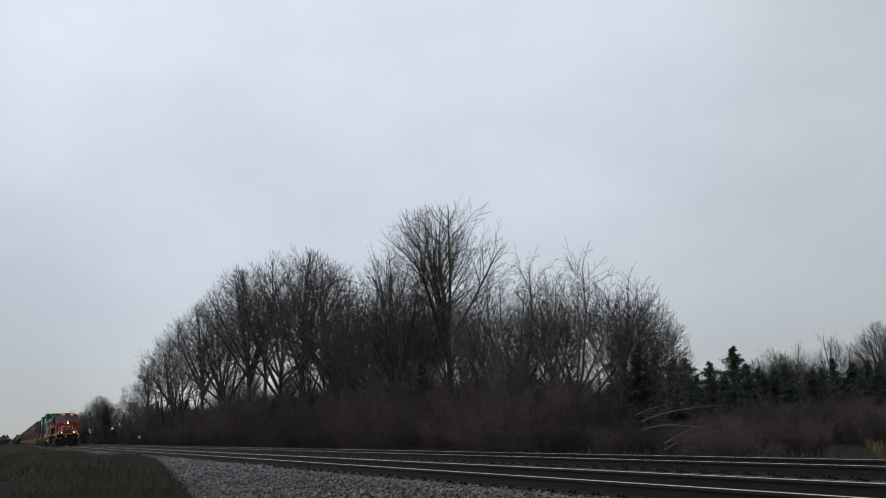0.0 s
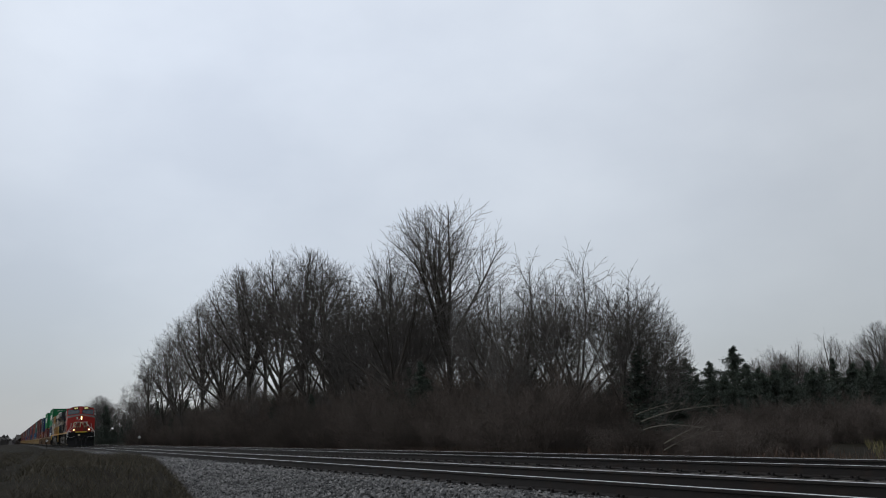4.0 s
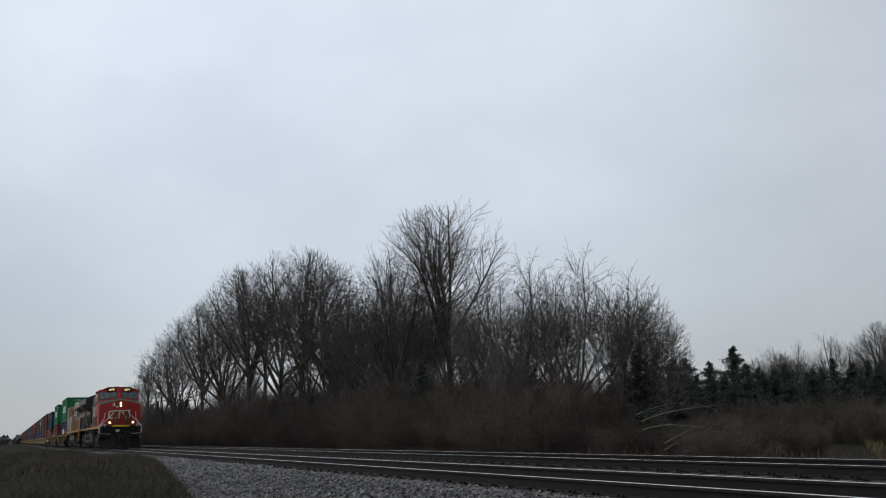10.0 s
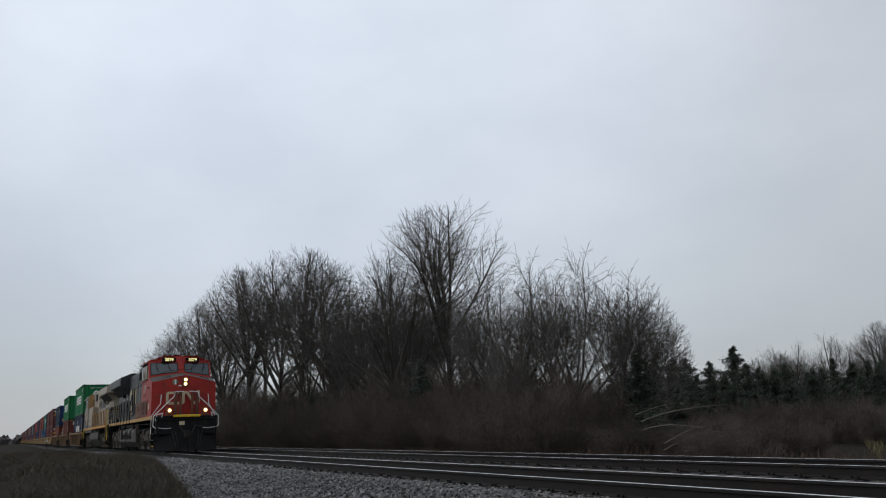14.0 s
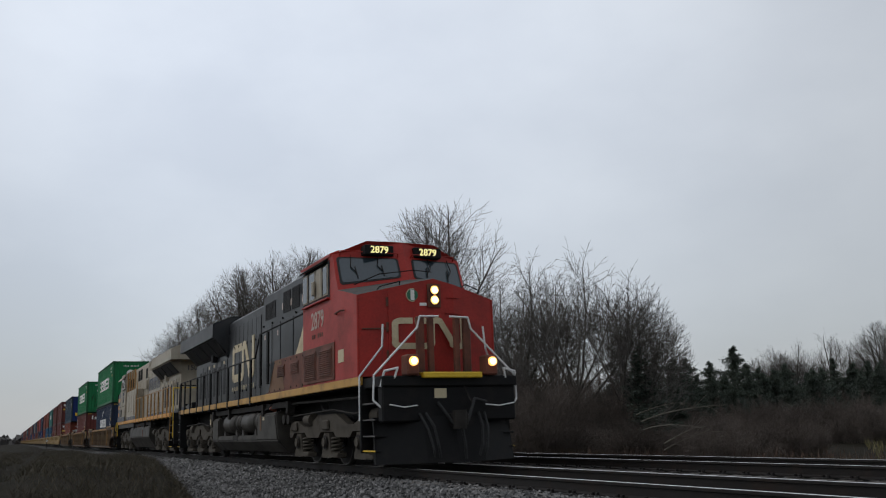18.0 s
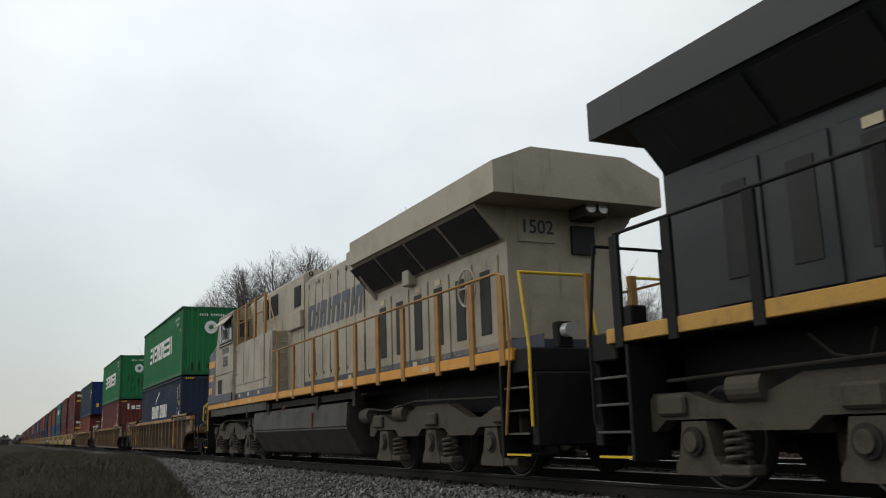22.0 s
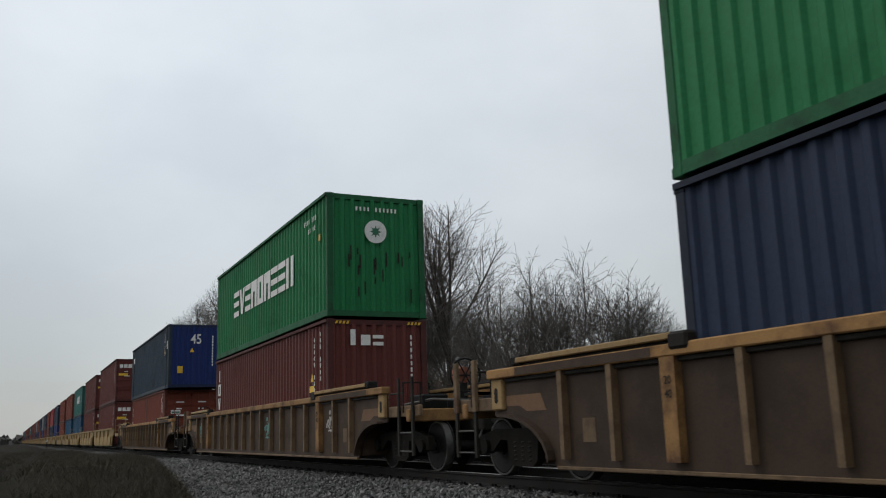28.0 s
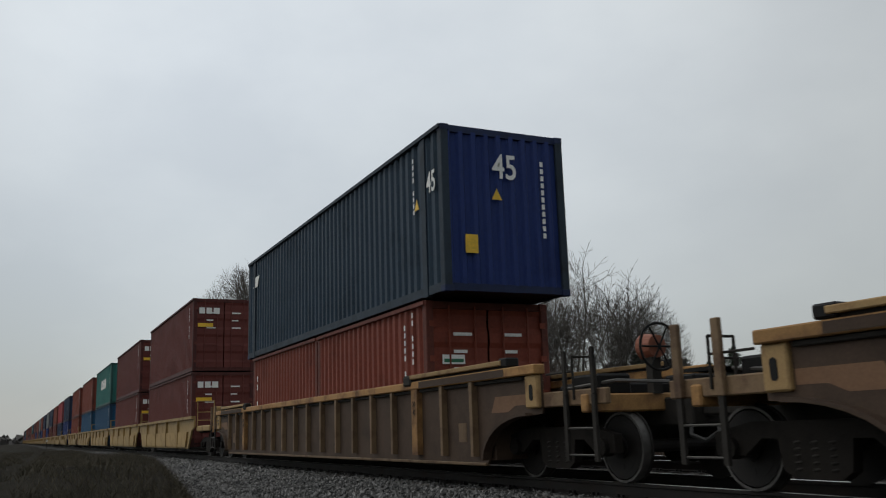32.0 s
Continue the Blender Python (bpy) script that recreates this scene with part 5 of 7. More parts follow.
def yellow_unit(first, last):
    root = thing("well_car_unit", "weathered yellow articulated well car unit with sloping ends", "rail car", "yellow well car units")
    prof = [(-6.6, 0.28), (6.6, 0.28), (7.3, 0.95), (7.75, 1.05), (7.75, 1.42), (-7.75, 1.42), (-7.75, 1.05), (-7.3, 0.95)]
    for s in (-1, 1):
        part("side_sheet", prism(B(), prof, "y", s * 1.34, s * 1.4), "car_yellow", root)
        part("top_chord", box(B(), -7.75, 7.75, min(s * 1.34, s * 1.5), max(s * 1.34, s * 1.5), 1.36, 1.47), "car_yellow", root)
        part("bulge", prism(B(), [(-6.3, 0.34), (6.3, 0.34), (6.6, 0.9), (-6.6, 0.9)], "y", s * 1.4, s * 1.46), "car_yellow", root)
        for x in (-4.5, -1.5, 1.5, 4.5):
            part("rib", box(B(), x - 0.05, x + 0.05, min(s * 1.4, s * 1.49), max(s * 1.4, s * 1.49), 0.32, 1.36), "car_yellow", root)
    part("floor", box(B(), -6.6, 6.6, -1.34, 1.34, 0.24, 0.3), "under", root)
    for e in (-1, 1):
        a, b = sorted((e * 7.2, e * 8.1))
        part("end_platform", box(B(), a, b, -1.1, 1.1, 0.85, 1.1, 0.02), "under", root)
        bm = B()
        pipe(bm, [(e * 7.9, -1.3, 1.0), (e * 7.9, -1.3, 2.0), (e * 7.9, -0.7, 2.0), (e * 7.9, -0.7, 1.0)], 0.02)
        for z in (1.3, 1.6):
            rod(bm, (e * 7.9, -1.3, z), (e * 7.9, -0.7, z), 0.015)
        part("end_ladder", bm, "car_yellow", root)
    freight_truck(root, -8.1, False)
    if first:
        freight_truck(root, 8.9, False)
        part("front_platform", box(B(), 7.7, 10.1, -1.3, 1.3, 0.9, 1.1, 0.03), "car_yellow", root)
        part("brake_stand", box(B(), 9.3, 9.6, -1.0, -0.6, 1.1, 1.75, 0.04), "car_yellow", root)
        part("coupler", box(B(), 10.0, 10.9, -0.1, 0.1, 0.76, 0.96), "under", root)
    return root


def make_units():
    made = {}
    for k, centre in make_string():
        first = k % 5 == 0
        if first not in made:
            made[first] = yellow_unit(first, False)
            on_train(made[first], centre)
        else:
            on_train(copy_thing(made[first], Matrix()), centre)


make_units()


# ---- locomotives ----
def loco_truck(parent, xs, e):
    """A three-axle truck with cast frames, axle boxes, springs, pedestals and brake gear."""
    mid = sum(xs) / 3
    tr = new("truck")
    tr.parent = parent
    for s in (-1, 1):
        y = s * 1.16
        # the cast frame: a beam that arches over each axle box and dips between them
        top = [(xs[0] + 0.82, 0.80), (xs[0] + 0.62, 1.0), (xs[0] + 0.1, 1.0), (xs[0] - 0.35, 0.86), (xs[0] - 0.75, 0.86), (mid + 0.62, 1.1), (mid - 0.62, 1.1), (xs[2] + 0.75, 0.86), (xs[2] + 0.35, 0.86), (xs[2] - 0.1, 1.0), (xs[2] - 0.62, 1.0), (xs[2] - 0.82, 0.80)]
        low = [(xs[2] - 0.82, 0.62)]
        for x in reversed(xs):
            low += [(x - 0.62, 0.60), (x - 0.44, 0.72), (x + 0.44, 0.72), (x + 0.62, 0.60)]
        low += [(xs[0] + 0.82, 0.62)]
        bm = prism(B(), top + low, "y", y - 0.09, y + 0.09)
        part("side_frame", bm, "truck", tr)
        for x in (xs[0] + 0.3, mid, xs[2] - 0.3):
            part("frame_boss", box(B(), x - 0.22, x + 0.22, min(y + s * 0.09, y + s * 0.15), max(y + s * 0.09, y + s * 0.15), 0.76, 0.98, 0.03), "truck", tr)
        for x in xs:
            bm = prism(B(), [(x - 0.32, 0.17), (x + 0.34, 0.17), (x + 0.34, 0.27), (x + 0.25, 0.36), (x + 0.18, 0.70), (x - 0.18, 0.70), (x - 0.25, 0.36), (x - 0.32, 0.27)], "y", y - 0.1, y + 0.13)
            ax = part("axle_box", bm, "truck", tr)
            bm = B()
            rod(bm, (x, y + s * 0.13, 0.5), (x, y + s * 0.145, 0.5), 0.15, 20)
            part("axle_ring", bm, "under", ax)
            part("axle_cap", rod(B(), (x, y + s * 0.145, 0.5), (x, y + s * 0.18, 0.5), 0.10, 18), "truck", ax)
            part("spring_seat", box(B(), min(x + e * 0.3, x + e * 0.72), max(x + e * 0.3, x + e * 0.72), y - 0.1, y + 0.12, 0.17, 0.28, 0.02), "truck", ax)
            bm = B()
            cx = x + e * 0.52
            coil(bm, cx, y + 0.02 * s, 0.29, 0.60, 0.115, 0.026, 4)
            part("spring", bm, "truck", tr)
            part("brake_shoe", box(B(), x - e * 0.62 - 0.05, x - e * 0.62 + 0.05, s * 0.66, s * 0.86, 0.3, 0.75), "under", tr) if s > 0 else part("brake_shoe", box(B(), x - e * 0.62 - 0.05, x - e * 0.62 + 0.05, -0.86, -0.66, 0.3, 0.75), "under", tr)
        for x in (xs[0] + 0.95, mid - e * 1.3):
            part("brake_cylinder", rod(B(), (x - 0.2, y + s * 0.04, 1.0), (x + 0.24, y + s * 0.04, 1.0), 0.15, 18), "truck", tr)
            part("cylinder_rod", rod(B(), (x - 0.45, y + s * 0.04, 1.0), (x - 0.2, y + s * 0.04, 1.0), 0.04, 8), "under", tr)
        part("brake_rod", pipe(B(), [(xs[0] + 0.7, y + s * 0.14, 1.12), (xs[0] - 0.2, y + s * 0.14, 1.06), (mid + 0.6, y + s * 0.14, 1.18), (xs[2] - 0.3, y + s * 0.14, 1.12)], 0.02), "under", tr)
        part("sand_pipe", pipe(B(), [(xs[0] + 0.8, y, 1.15), (xs[0] + 0.78, y, 0.5), (xs[0] + 0.5, y - s * 0.3, 0.16)], 0.02), "under", tr)
        part("chain", pipe(B(), [(mid + 0.2, y + s * 0.1, 1.4), (mid + 0.1, y + s * 0.1, 1.15), (mid - 0.25, y + s * 0.1, 1.22), (mid - 0.5, y + s * 0.1, 1.42)], 0.012), "under", tr)
    part("transom", box(B(), xs[2], xs[0], -0.4, 0.4, 0.55, 0.95), "under", tr)
    for x in xs:
        SPINNERS.append((wheelset(tr, x, 0.53), x, 0.53, None))
    return tr


def steps(root, x, e, edge):
    """The corner stairway of a locomotive, with yellow-edged treads."""
    for s in (-1, 1):
        for i, z in enumerate((0.35, 0.62, 0.92, 1.22)):
            a, b = sorted((x, x - e * 0.62))
            tread = part("step", box(B(), a, b, min(s * 1.08, s * 1.46), max(s * 1.08, s * 1.46), z - 0.03, z, 0.005), "black", root)
            part("step_edge", box(B(), a, b, s * 1.465 - 0.004, s * 1.465 + 0.004, z - 0.022, z + 0.004), edge if i == 0 else "dull_rim", tread, "yellow step edge" if i == 0 else "worn step edge")
            if i < 2:
                part("step_riser", box(B(), a + 0.3, b - 0.06, s * 1.12 - 0.01, s * 1.12 + 0.01, z + 0.04, z + 0.2), edge if x > 0 else "black", tread)
        a, b = sorted((x - e * 0.64, x - e * 0.7))
        part("step_cheek", box(B(), a, b, min(s * 1.0, s * 1.5), max(s * 1.0, s * 1.5), 0.3, 1.55, 0.01), "black", root)
        a, b = sorted((x + e * 0.02, x - e * 0.66))
        part("step_back", box(B(), a, b, s * 1.04 - 0.015, s * 1.04 + 0.015, 0.3, 1.55), "black", root)


def ribbon(bm, pts, width, put):
    """A flat band of even width along a line of points in a plane."""
    for i, (p, q) in enumerate(zip(pts, pts[1:])):
        d = Vector((q[0] - p[0], q[1] - p[1]))
        n = Vector((-d.y, d.x)).normalized() * width / 2
        e = d.normalized() * width * 0.22
        quad = [(p[0] - n.x - e.x, p[1] - n.y - e.y), (q[0] - n.x + e.x, q[1] - n.y + e.y), (q[0] + n.x + e.x, q[1] + n.y + e.y), (p[0] + n.x - e.x, p[1] + n.y - e.y)]
        lo = [bm.verts.new(put(a, b, 0.0)) for a, b in quad]
        hi = [bm.verts.new(put(a, b, 0.003 + 0.0006 * i)) for a, b in quad]
        bm.faces.new(hi)
        for k in range(4):
            bm.faces.new((lo[k], lo[(k + 1) % 4], hi[(k + 1) % 4], hi[k]))
    bmesh.ops.recalc_face_normals(bm, faces=bm.faces)
    return bm


def bracket_mark(root, put, x0, z0, w, h, thick, material):
    """The railway's mark as plain bands: an open bracket and a folded band beside it."""
    def arc(cx, cy, rx, ry, a0, a1, n=5):
        return [(cx + rx * math.cos(a0 + (a1 - a0) * k / n), cy + ry * math.sin(a0 + (a1 - a0) * k / n)) for k in range(n + 1)]
    q = math.pi / 2
    line = [(0.38, 0.86), *arc(0.08, 0.74, 0.08, 0.12, q, 2 * q), *arc(0.08, 0.12, 0.08, 0.12, 2 * q, 3 * q), *arc(0.39, 0.12, 0.08, 0.12, 3 * q, 4 * q), (0.47, 0.76),
            *arc(0.54, 0.76, 0.07, 0.12, 2 * q, 0.5 * q), (0.76, 0.14), *arc(0.84, 0.12, 0.09, 0.12, 2.3 * q, 4 * q), (0.93, 1.0)]
    part("mark_band", ribbon(B(), [(x0 + w * u, z0 + h * v) for u, v in line], thick, put), material, root, "pale painted folded band")


def locomotive(label, c, number, lead):
    """A six-axle freight diesel. Its nose is at x = 0 and looks to +x; z = 0 is the rail top."""
    root = thing("locomotive", label, "locomotive", "locomotives")
    hood, cab, sill = c["hood"], c["cab"], c["sill"]
    # underframe and walkways
    part("underframe", box(B(), -21.0, 0.3, -1.42, 1.42, 1.56, 1.7), "black", root)
    part("centre_sill", box(B(), -20.6, 0.2, -0.75, 0.75, 0.95, 1.56), "black", root)
    for s in (-1, 1):
        part("sill_stripe", box(B(), -21.0, -0.3, min(s * 1.42, s * 1.5), max(s * 1.42, s * 1.5), 1.58, 1.745, 0.008), sill, root)
        part("walkway", box(B(), -20.95, -4.0, min(s * 0.9, s * 1.46), max(s * 0.9, s * 1.46), 1.70, 1.738), "black", root)
        part("cable_duct", box(B(), -14.5, -5.5, min(s * 1.2, s * 1.36), max(s * 1.2, s * 1.36), 1.36, 1.5), "under", root)
        part("pipe_run", pipe(B(), [(-15.0, s * 1.3, 1.42), (-9, s * 1.3, 1.38), (-5.0, s * 1.32, 1.42), (-0.6, s * 1.3, 1.36)], 0.03), "under", root)
        for x in (-5.6, -8.0, -12.2, -14.6):
            part("bracket", box(B(), x - 0.08, x + 0.08, min(s * 1.25, s * 1.44), max(s * 1.25, s * 1.44), 1.2, 1.5), "under", root)
    # fuel tank and air reservoirs
    if c["tanks"]:
        tank = [(-1.42, 0.70), (-1.42, 0.55), (-1.12, 0.25), (1.12, 0.25), (1.42, 0.55), (1.42, 0.70)]
        spans = (-13.76, -8.54)
    else:
        tank = [(-1.42, 1.3), (-1.45, 0.8), (-1.1, 0.25), (1.1, 0.25), (1.45, 0.8), (1.42, 1.3)]
        spans = (-14.2, -6.4)
    bm = prism(B(), tank, "x", *spans)
    bmesh.ops.bevel(bm, geom=list(bm.edges), offset=0.03, segments=2, affect="EDGES")
    part("fuel_tank", bm, "tank", root)
    if c["tanks"]:
        part("tank_core", box(B(), -13.76, -8.54, -0.75, 0.75, 0.66, 1.3), "under", root)
        full = [(-1.43, 1.22), (-1.43, 0.56), (-1.12, 0.24), (1.12, 0.24), (1.43, 0.56), (1.43, 1.22), (1.34, 1.28), (-1.34, 1.28)]
        for a, b, name in ((-14.62, -13.74, "rear_tank"), (-8.56, -6.75, "front_tank")):
            bm = prism(B(), full, "x", a, b)
            if name == "front_tank":
                for v in bm.verts:
                    if v.co.x > -7 and v.co.z < 0.9:
                        v.co.x += 0.28
            bmesh.ops.bevel(bm, geom=list(bm.edges), offset=0.035, segments=2, affect="EDGES")
            part(name, bm, "tank", root)
        for s in (-1, 1):
            for a, b in ((-10.85, -8.62), (-13.3, -10.98)):
                bm = B()
                rod(bm, (a + 0.2, s * 1.12, 1.06), (b - 0.2, s * 1.12, 1.06), 0.305, 28)
                for e, o in ((a, 1), (b, -1)):
                    for x0, x1, r0, r1 in ((0.2, 0.09, 0.305, 0.265), (0.09, 0.02, 0.265, 0.17), (0.02, 0.0, 0.17, 0.05)):
                        rod(bm, (e + o * x0, s * 1.12, 1.06), (e + o * x1, s * 1.12, 1.06), r0, 28, r1)
                res = part("air_reservoir", bm, "tank", root, "dark cylindrical air reservoir", True)
                for x in (a + 0.28, b - 0.42):
                    part("strap", rod(B(), (x - 0.025, s * 1.12, 1.06), (x + 0.025, s * 1.12, 1.06), 0.316, 28), "under", res)
                    part("saddle", prism(B(), [(x - 0.13, 0.70), (x + 0.13, 0.70), (x + 0.05, 0.86), (x - 0.05, 0.86)], "y", s * 1.3 - 0.06, s * 1.3 + 0.06), "tank", res)
            # the gap isn't cut: a dark block stands in for its shaded inside
            part("trough_notch", box(B(), -11.6, -10.95, min(s * 1.0, s * 1.424), max(s * 1.0, s * 1.424), 0.56, 0.712), "under", root)
            part("filler_cap", rod(B(), (-7.42, s * 1.2, 1.34), (-7.42, s * 1.36, 1.42), 0.08, 14), "brake_red", root)
            part("filler_neck", rod(B(), (-7.42, s * 1.0, 1.24), (-7.42, s * 1.2, 1.34), 0.06, 12), "under", root)
            part("sight_glass", box(B(), -8.23, -8.13, s * 1.436 - 0.01, s * 1.436 + 0.012, 0.82, 1.2, 0.004), "faded_brown", root)
            part("notice_plate", box(B(), -7.95, -7.78, s * 1.436 - 0.004, s * 1.436 + 0.004, 1.08, 1.16), "cream", root)
            part("vent_cap", rod(B(), (-14.3, s * 1.25, 1.26), (-14.3, s * 1.25, 1.42), 0.06, 12), "truck", root)
            for x in (-7.05, -8.3, -9.6, -10.9, -12.4, -13.9):
                part("hanger", box(B(), x - 0.06, x + 0.06, min(s * 1.0, s * 1.2), max(s * 1.0, s * 1.2), 1.25, 1.57), "under", root)
            part("cable_loop", pipe(B(), [(-8.2, s * 1.38, 1.5), (-8.0, s * 1.38, 1.34), (-7.6, s * 1.38, 1.38), (-7.2, s * 1.36, 1.5)], 0.022), "rubber", root)
            part("cable_loop", pipe(B(), [(-14.9, s * 1.36, 1.5), (-15.1, s * 1.36, 1.3), (-15.4, s * 1.34, 1.34), (-15.6, s * 1.3, 1.5)], 0.022), "rubber", root)
            part("junction_box", box(B(), -15.02, -14.75, min(s * 1.25, s * 1.45), max(s * 1.25, s * 1.45), 1.0, 1.42, 0.02), "truck", root)
            part("reflector", box(B(), -14.95, -14.84, s * 1.452 - 0.003, s * 1.452 + 0.003, 1.08, 1.26), "cream", root)
    else:
        for s in (-1, 1):
            part("filler_cap", rod(B(), (-9.3, s * 1.25, 1.28), (-9.3, s * 1.38, 1.36), 0.07, 12), "red_dirty", root)
            part("sight_glass", box(B(), -11.9, -11.8, s * 1.455 - 0.01, s * 1.455 + 0.01, 0.8, 1.15), "red_dirty", root)
    for s in (-1, 1):
        for x in (-6.1, -5.7):
            part("bell_valve", rod(B(), (x, s * 1.05, 1.05), (x, s * 1.38, 1.05), 0.12, 14), "under", root)
    loco_truck(root, (-0.95, -3.05, -5.15), 1 if lead else -1)
    loco_truck(root, (-15.8, -17.87, -19.94), 1 if lead else -1)
    # cab and nose: a shallow wedge in plan, with a low ridge
    def build(faces):
        bm, vs = B(), {}
        for f in faces:
            row = []
            for k in f:
                k = tuple(round(q, 4) for q in k)
                if k not in vs:
                    vs[k] = bm.verts.new(k)
                row.append(vs[k])
            bm.faces.new(row)
        bmesh.ops.recalc_face_normals(bm, faces=bm.faces)
        return bm

    def nose_x(y):
        return -0.33 + 0.31 * min(1.0, (1.5 - abs(y)) / 1.05) + 0.02 * max(0.0, 1 - abs(y) / 0.45)

    def slab(y0, y1, z0, z1, a, b):
        """A plate that follows the wedge of the nose."""
        ys = sorted({y0, y1, *(q for q in (-0.45, 0.0, 0.45) if y0 < q < y1)})
        bm = B()
        for ya, yb in zip(ys, ys[1:]):
            q = [(nose_x(y) + o, y, z) for o in (a, b) for y, z in ((ya, z0), (yb, z0), (yb, z1), (ya, z1))]
            v = [bm.verts.new(k) for k in q]
            for f in ((0, 1, 2, 3), (4, 5, 6, 7), (0, 1, 5, 4), (1, 2, 6, 5), (2, 3, 7, 6), (3, 0, 4, 7)):
                bm.faces.new([v[k] for k in f])
        bmesh.ops.recalc_face_normals(bm, faces=bm.faces)
        return bm

    base = 1.745
    top_of = {0.0: 3.68, 0.45: 3.58, 1.5: 3.35}
    cab_faces, nose_faces, deck_faces = [], [], []
    for s in (-1, 1):
        side = [(-0.33, s * 1.5, base), (-0.33, s * 1.5, 3.35), (-1.5, s * 1.5, 3.62), (-1.86, s * 1.5, 4.45), (-4.0, s * 1.5, 4.45), (-4.0, s * 1.5, base)]
        cab_faces.append(side)
        c2, c3, c4 = (-1.22, 0, 3.86), (-1.42, 0, 4.38), (-1.55, 0, 4.74)
        cab_faces.append([side[2], c2, c3, side[3]])
        cab_faces.append([side[3], c3, c4, (-1.62, s * 0.8, 4.74)])
        cab_faces.append([side[3], side[4], (-4.0, s * 0.8, 4.74), (-1.62, s * 0.8, 4.74)])
        cab_faces.append([(-1.62, s * 0.8, 4.74), (-4.0, s * 0.8, 4.74), (-4.0, 0, 4.74), c4])
        cab_faces.append([side[4], (-4.0, s * 0.8, 4.74), (-4.0, 0, 4.74), (-4.0, 0, base), side[5]])
        for a, b in ((1.5, 0.45), (0.45, 0.0)):
            nose_faces.append([(nose_x(a), s * a, base), (nose_x(b), s * b, base), (nose_x(b), s * b, top_of[b]), (nose_x(a), s * a, top_of[a])])
        deck_faces.append([(nose_x(1.5), s * 1.5, 3.35), (nose_x(0.45), s * 0.45, 3.58), (nose_x(0), 0, 3.68), c2, side[2]])
    cab_part = part("cab", build(cab_faces), cab, root)
    nose = part("nose", build(nose_faces), c["nose"], root)
    part("nose_deck", build(deck_faces), "deck" if lead else "navy", nose)
    for s in (-1, 1):
        part("roof_edge", prism(B(), [(s * 1.53, 4.42), (s * 1.53, 4.48), (s * 1.3, 4.58), (s * 1.3, 4.54)], "x", -4.1, -1.95), cab, cab_part)
        part("corner_seam", rod(B(), (-0.335, s * 1.495, base), (-0.335, s * 1.495, 3.34), 0.025, 8), c["nose"], nose)
        part("nose_grab", pipe(B(), [(nose_x(0.7), s * 0.7, 3.55), (nose_x(0.7) + 0.08, s * 0.72, 3.6), (nose_x(1.1) + 0.08, s * 1.1, 3.5), (nose_x(1.12), s * 1.12, 3.45)], 0.012), "black", nose)
    part("nose_door", slab(-0.93, -0.2, 1.86, 3.42, 0.0, 0.035), c["nose"], nose)
    for z in (2.15, 2.7, 3.2):
        part("hinge", rod(B(), (nose_x(0.95) + 0.03, -0.95, z - 0.09), (nose_x(0.95) + 0.03, -0.95, z + 0.09), 0.028, 8), "red_dirty" if lead else "navy", nose)
    part("nose_seam", slab(-1.42, -0.98, 2.66, 2.69, 0.0, 0.02), "red_dirty" if lead else "navy", nose)
    part("nose_bolt_row", slab(0.25, 0.62, 2.98, 3.0, 0.0, 0.03), c["nose"], nose)
    part("nose_bolt_row", slab(0.3, 0.62, 3.3, 3.32, 0.0, 0.03), c["nose"], nose)
    part("door_lever", pipe(B(), [(0.06, -0.3, 2.6), (0.06, -0.3, 2.85)], 0.018), "black", nose)
    part("headlamp_housing", slab(-0.14, 0.14, 3.10, 3.57, 0.0, 0.045), "red_dirty" if lead else "black", nose)
    for z in (3.24, 3.44):
        part("headlamp_rim", rod(B(), (0.02, 0, z), (0.06, 0, z), 0.105, 24), "black", nose)
        hl = part("headlamp", rod(B(), (0.055, 0, z), (0.07, 0, z), 0.09, 24, 0.085), "lamp_rim" if lead else "lens", nose, "lit round headlamp" if lead else "unlit headlamp")
        if lead:
            part("bulb", rod(B(), (0.07, 0, z), (0.08, 0, z), 0.062, 20, 0.045), "lamp", hl)
    # windscreens, number boards, wipers
    for s in (-1, 1):
        def on_screen(f, g, o):
            """A place on the slanting windscreen face: f from the flank to the middle, g from foot to head."""
            a, b = Vector((-1.5, s * 1.5, 3.62)), Vector((-1.22, 0, 3.86))
            d, e = Vector((-1.86, s * 1.5, 4.45)), Vector((-1.42, 0, 4.38))
            p = (a.lerp(b, f)).lerp(d.lerp(e, f), g)
            n = (b - a).cross(d - a).normalized()
            return p + n * (o if n.x > 0 else -o)

        def screen(f0, f1, g0, g1, o, cut):
            ring = [(f0 + cut, g0), (f1 - cut, g0), (f1, g0 + cut * 2), (f1, g1 - cut * 2), (f1 - cut, g1), (f0 + cut, g1), (f0, g1 - cut * 2), (f0, g0 + cut * 2)]
            bm = B()
            lo, hi = [bm.verts.new(on_screen(f, g, 0.0)) for f, g in ring], [bm.verts.new(on_screen(f, g, o)) for f, g in ring]
            bm.faces.new(lo), bm.faces.new(hi)
            for k in range(8):
                bm.faces.new((lo[k], lo[(k + 1) % 8], hi[(k + 1) % 8], hi[k]))
            bmesh.ops.recalc_face_normals(bm, faces=bm.faces)
            return bm

        frame_ob = part("windscreen_frame", screen(0.045, 0.90, 0.12, 0.93, 0.012, 0.03), "rubber", cab_part)
        part("windscreen", screen(0.075, 0.87, 0.17, 0.88, 0.02, 0.03), "window", frame_ob)
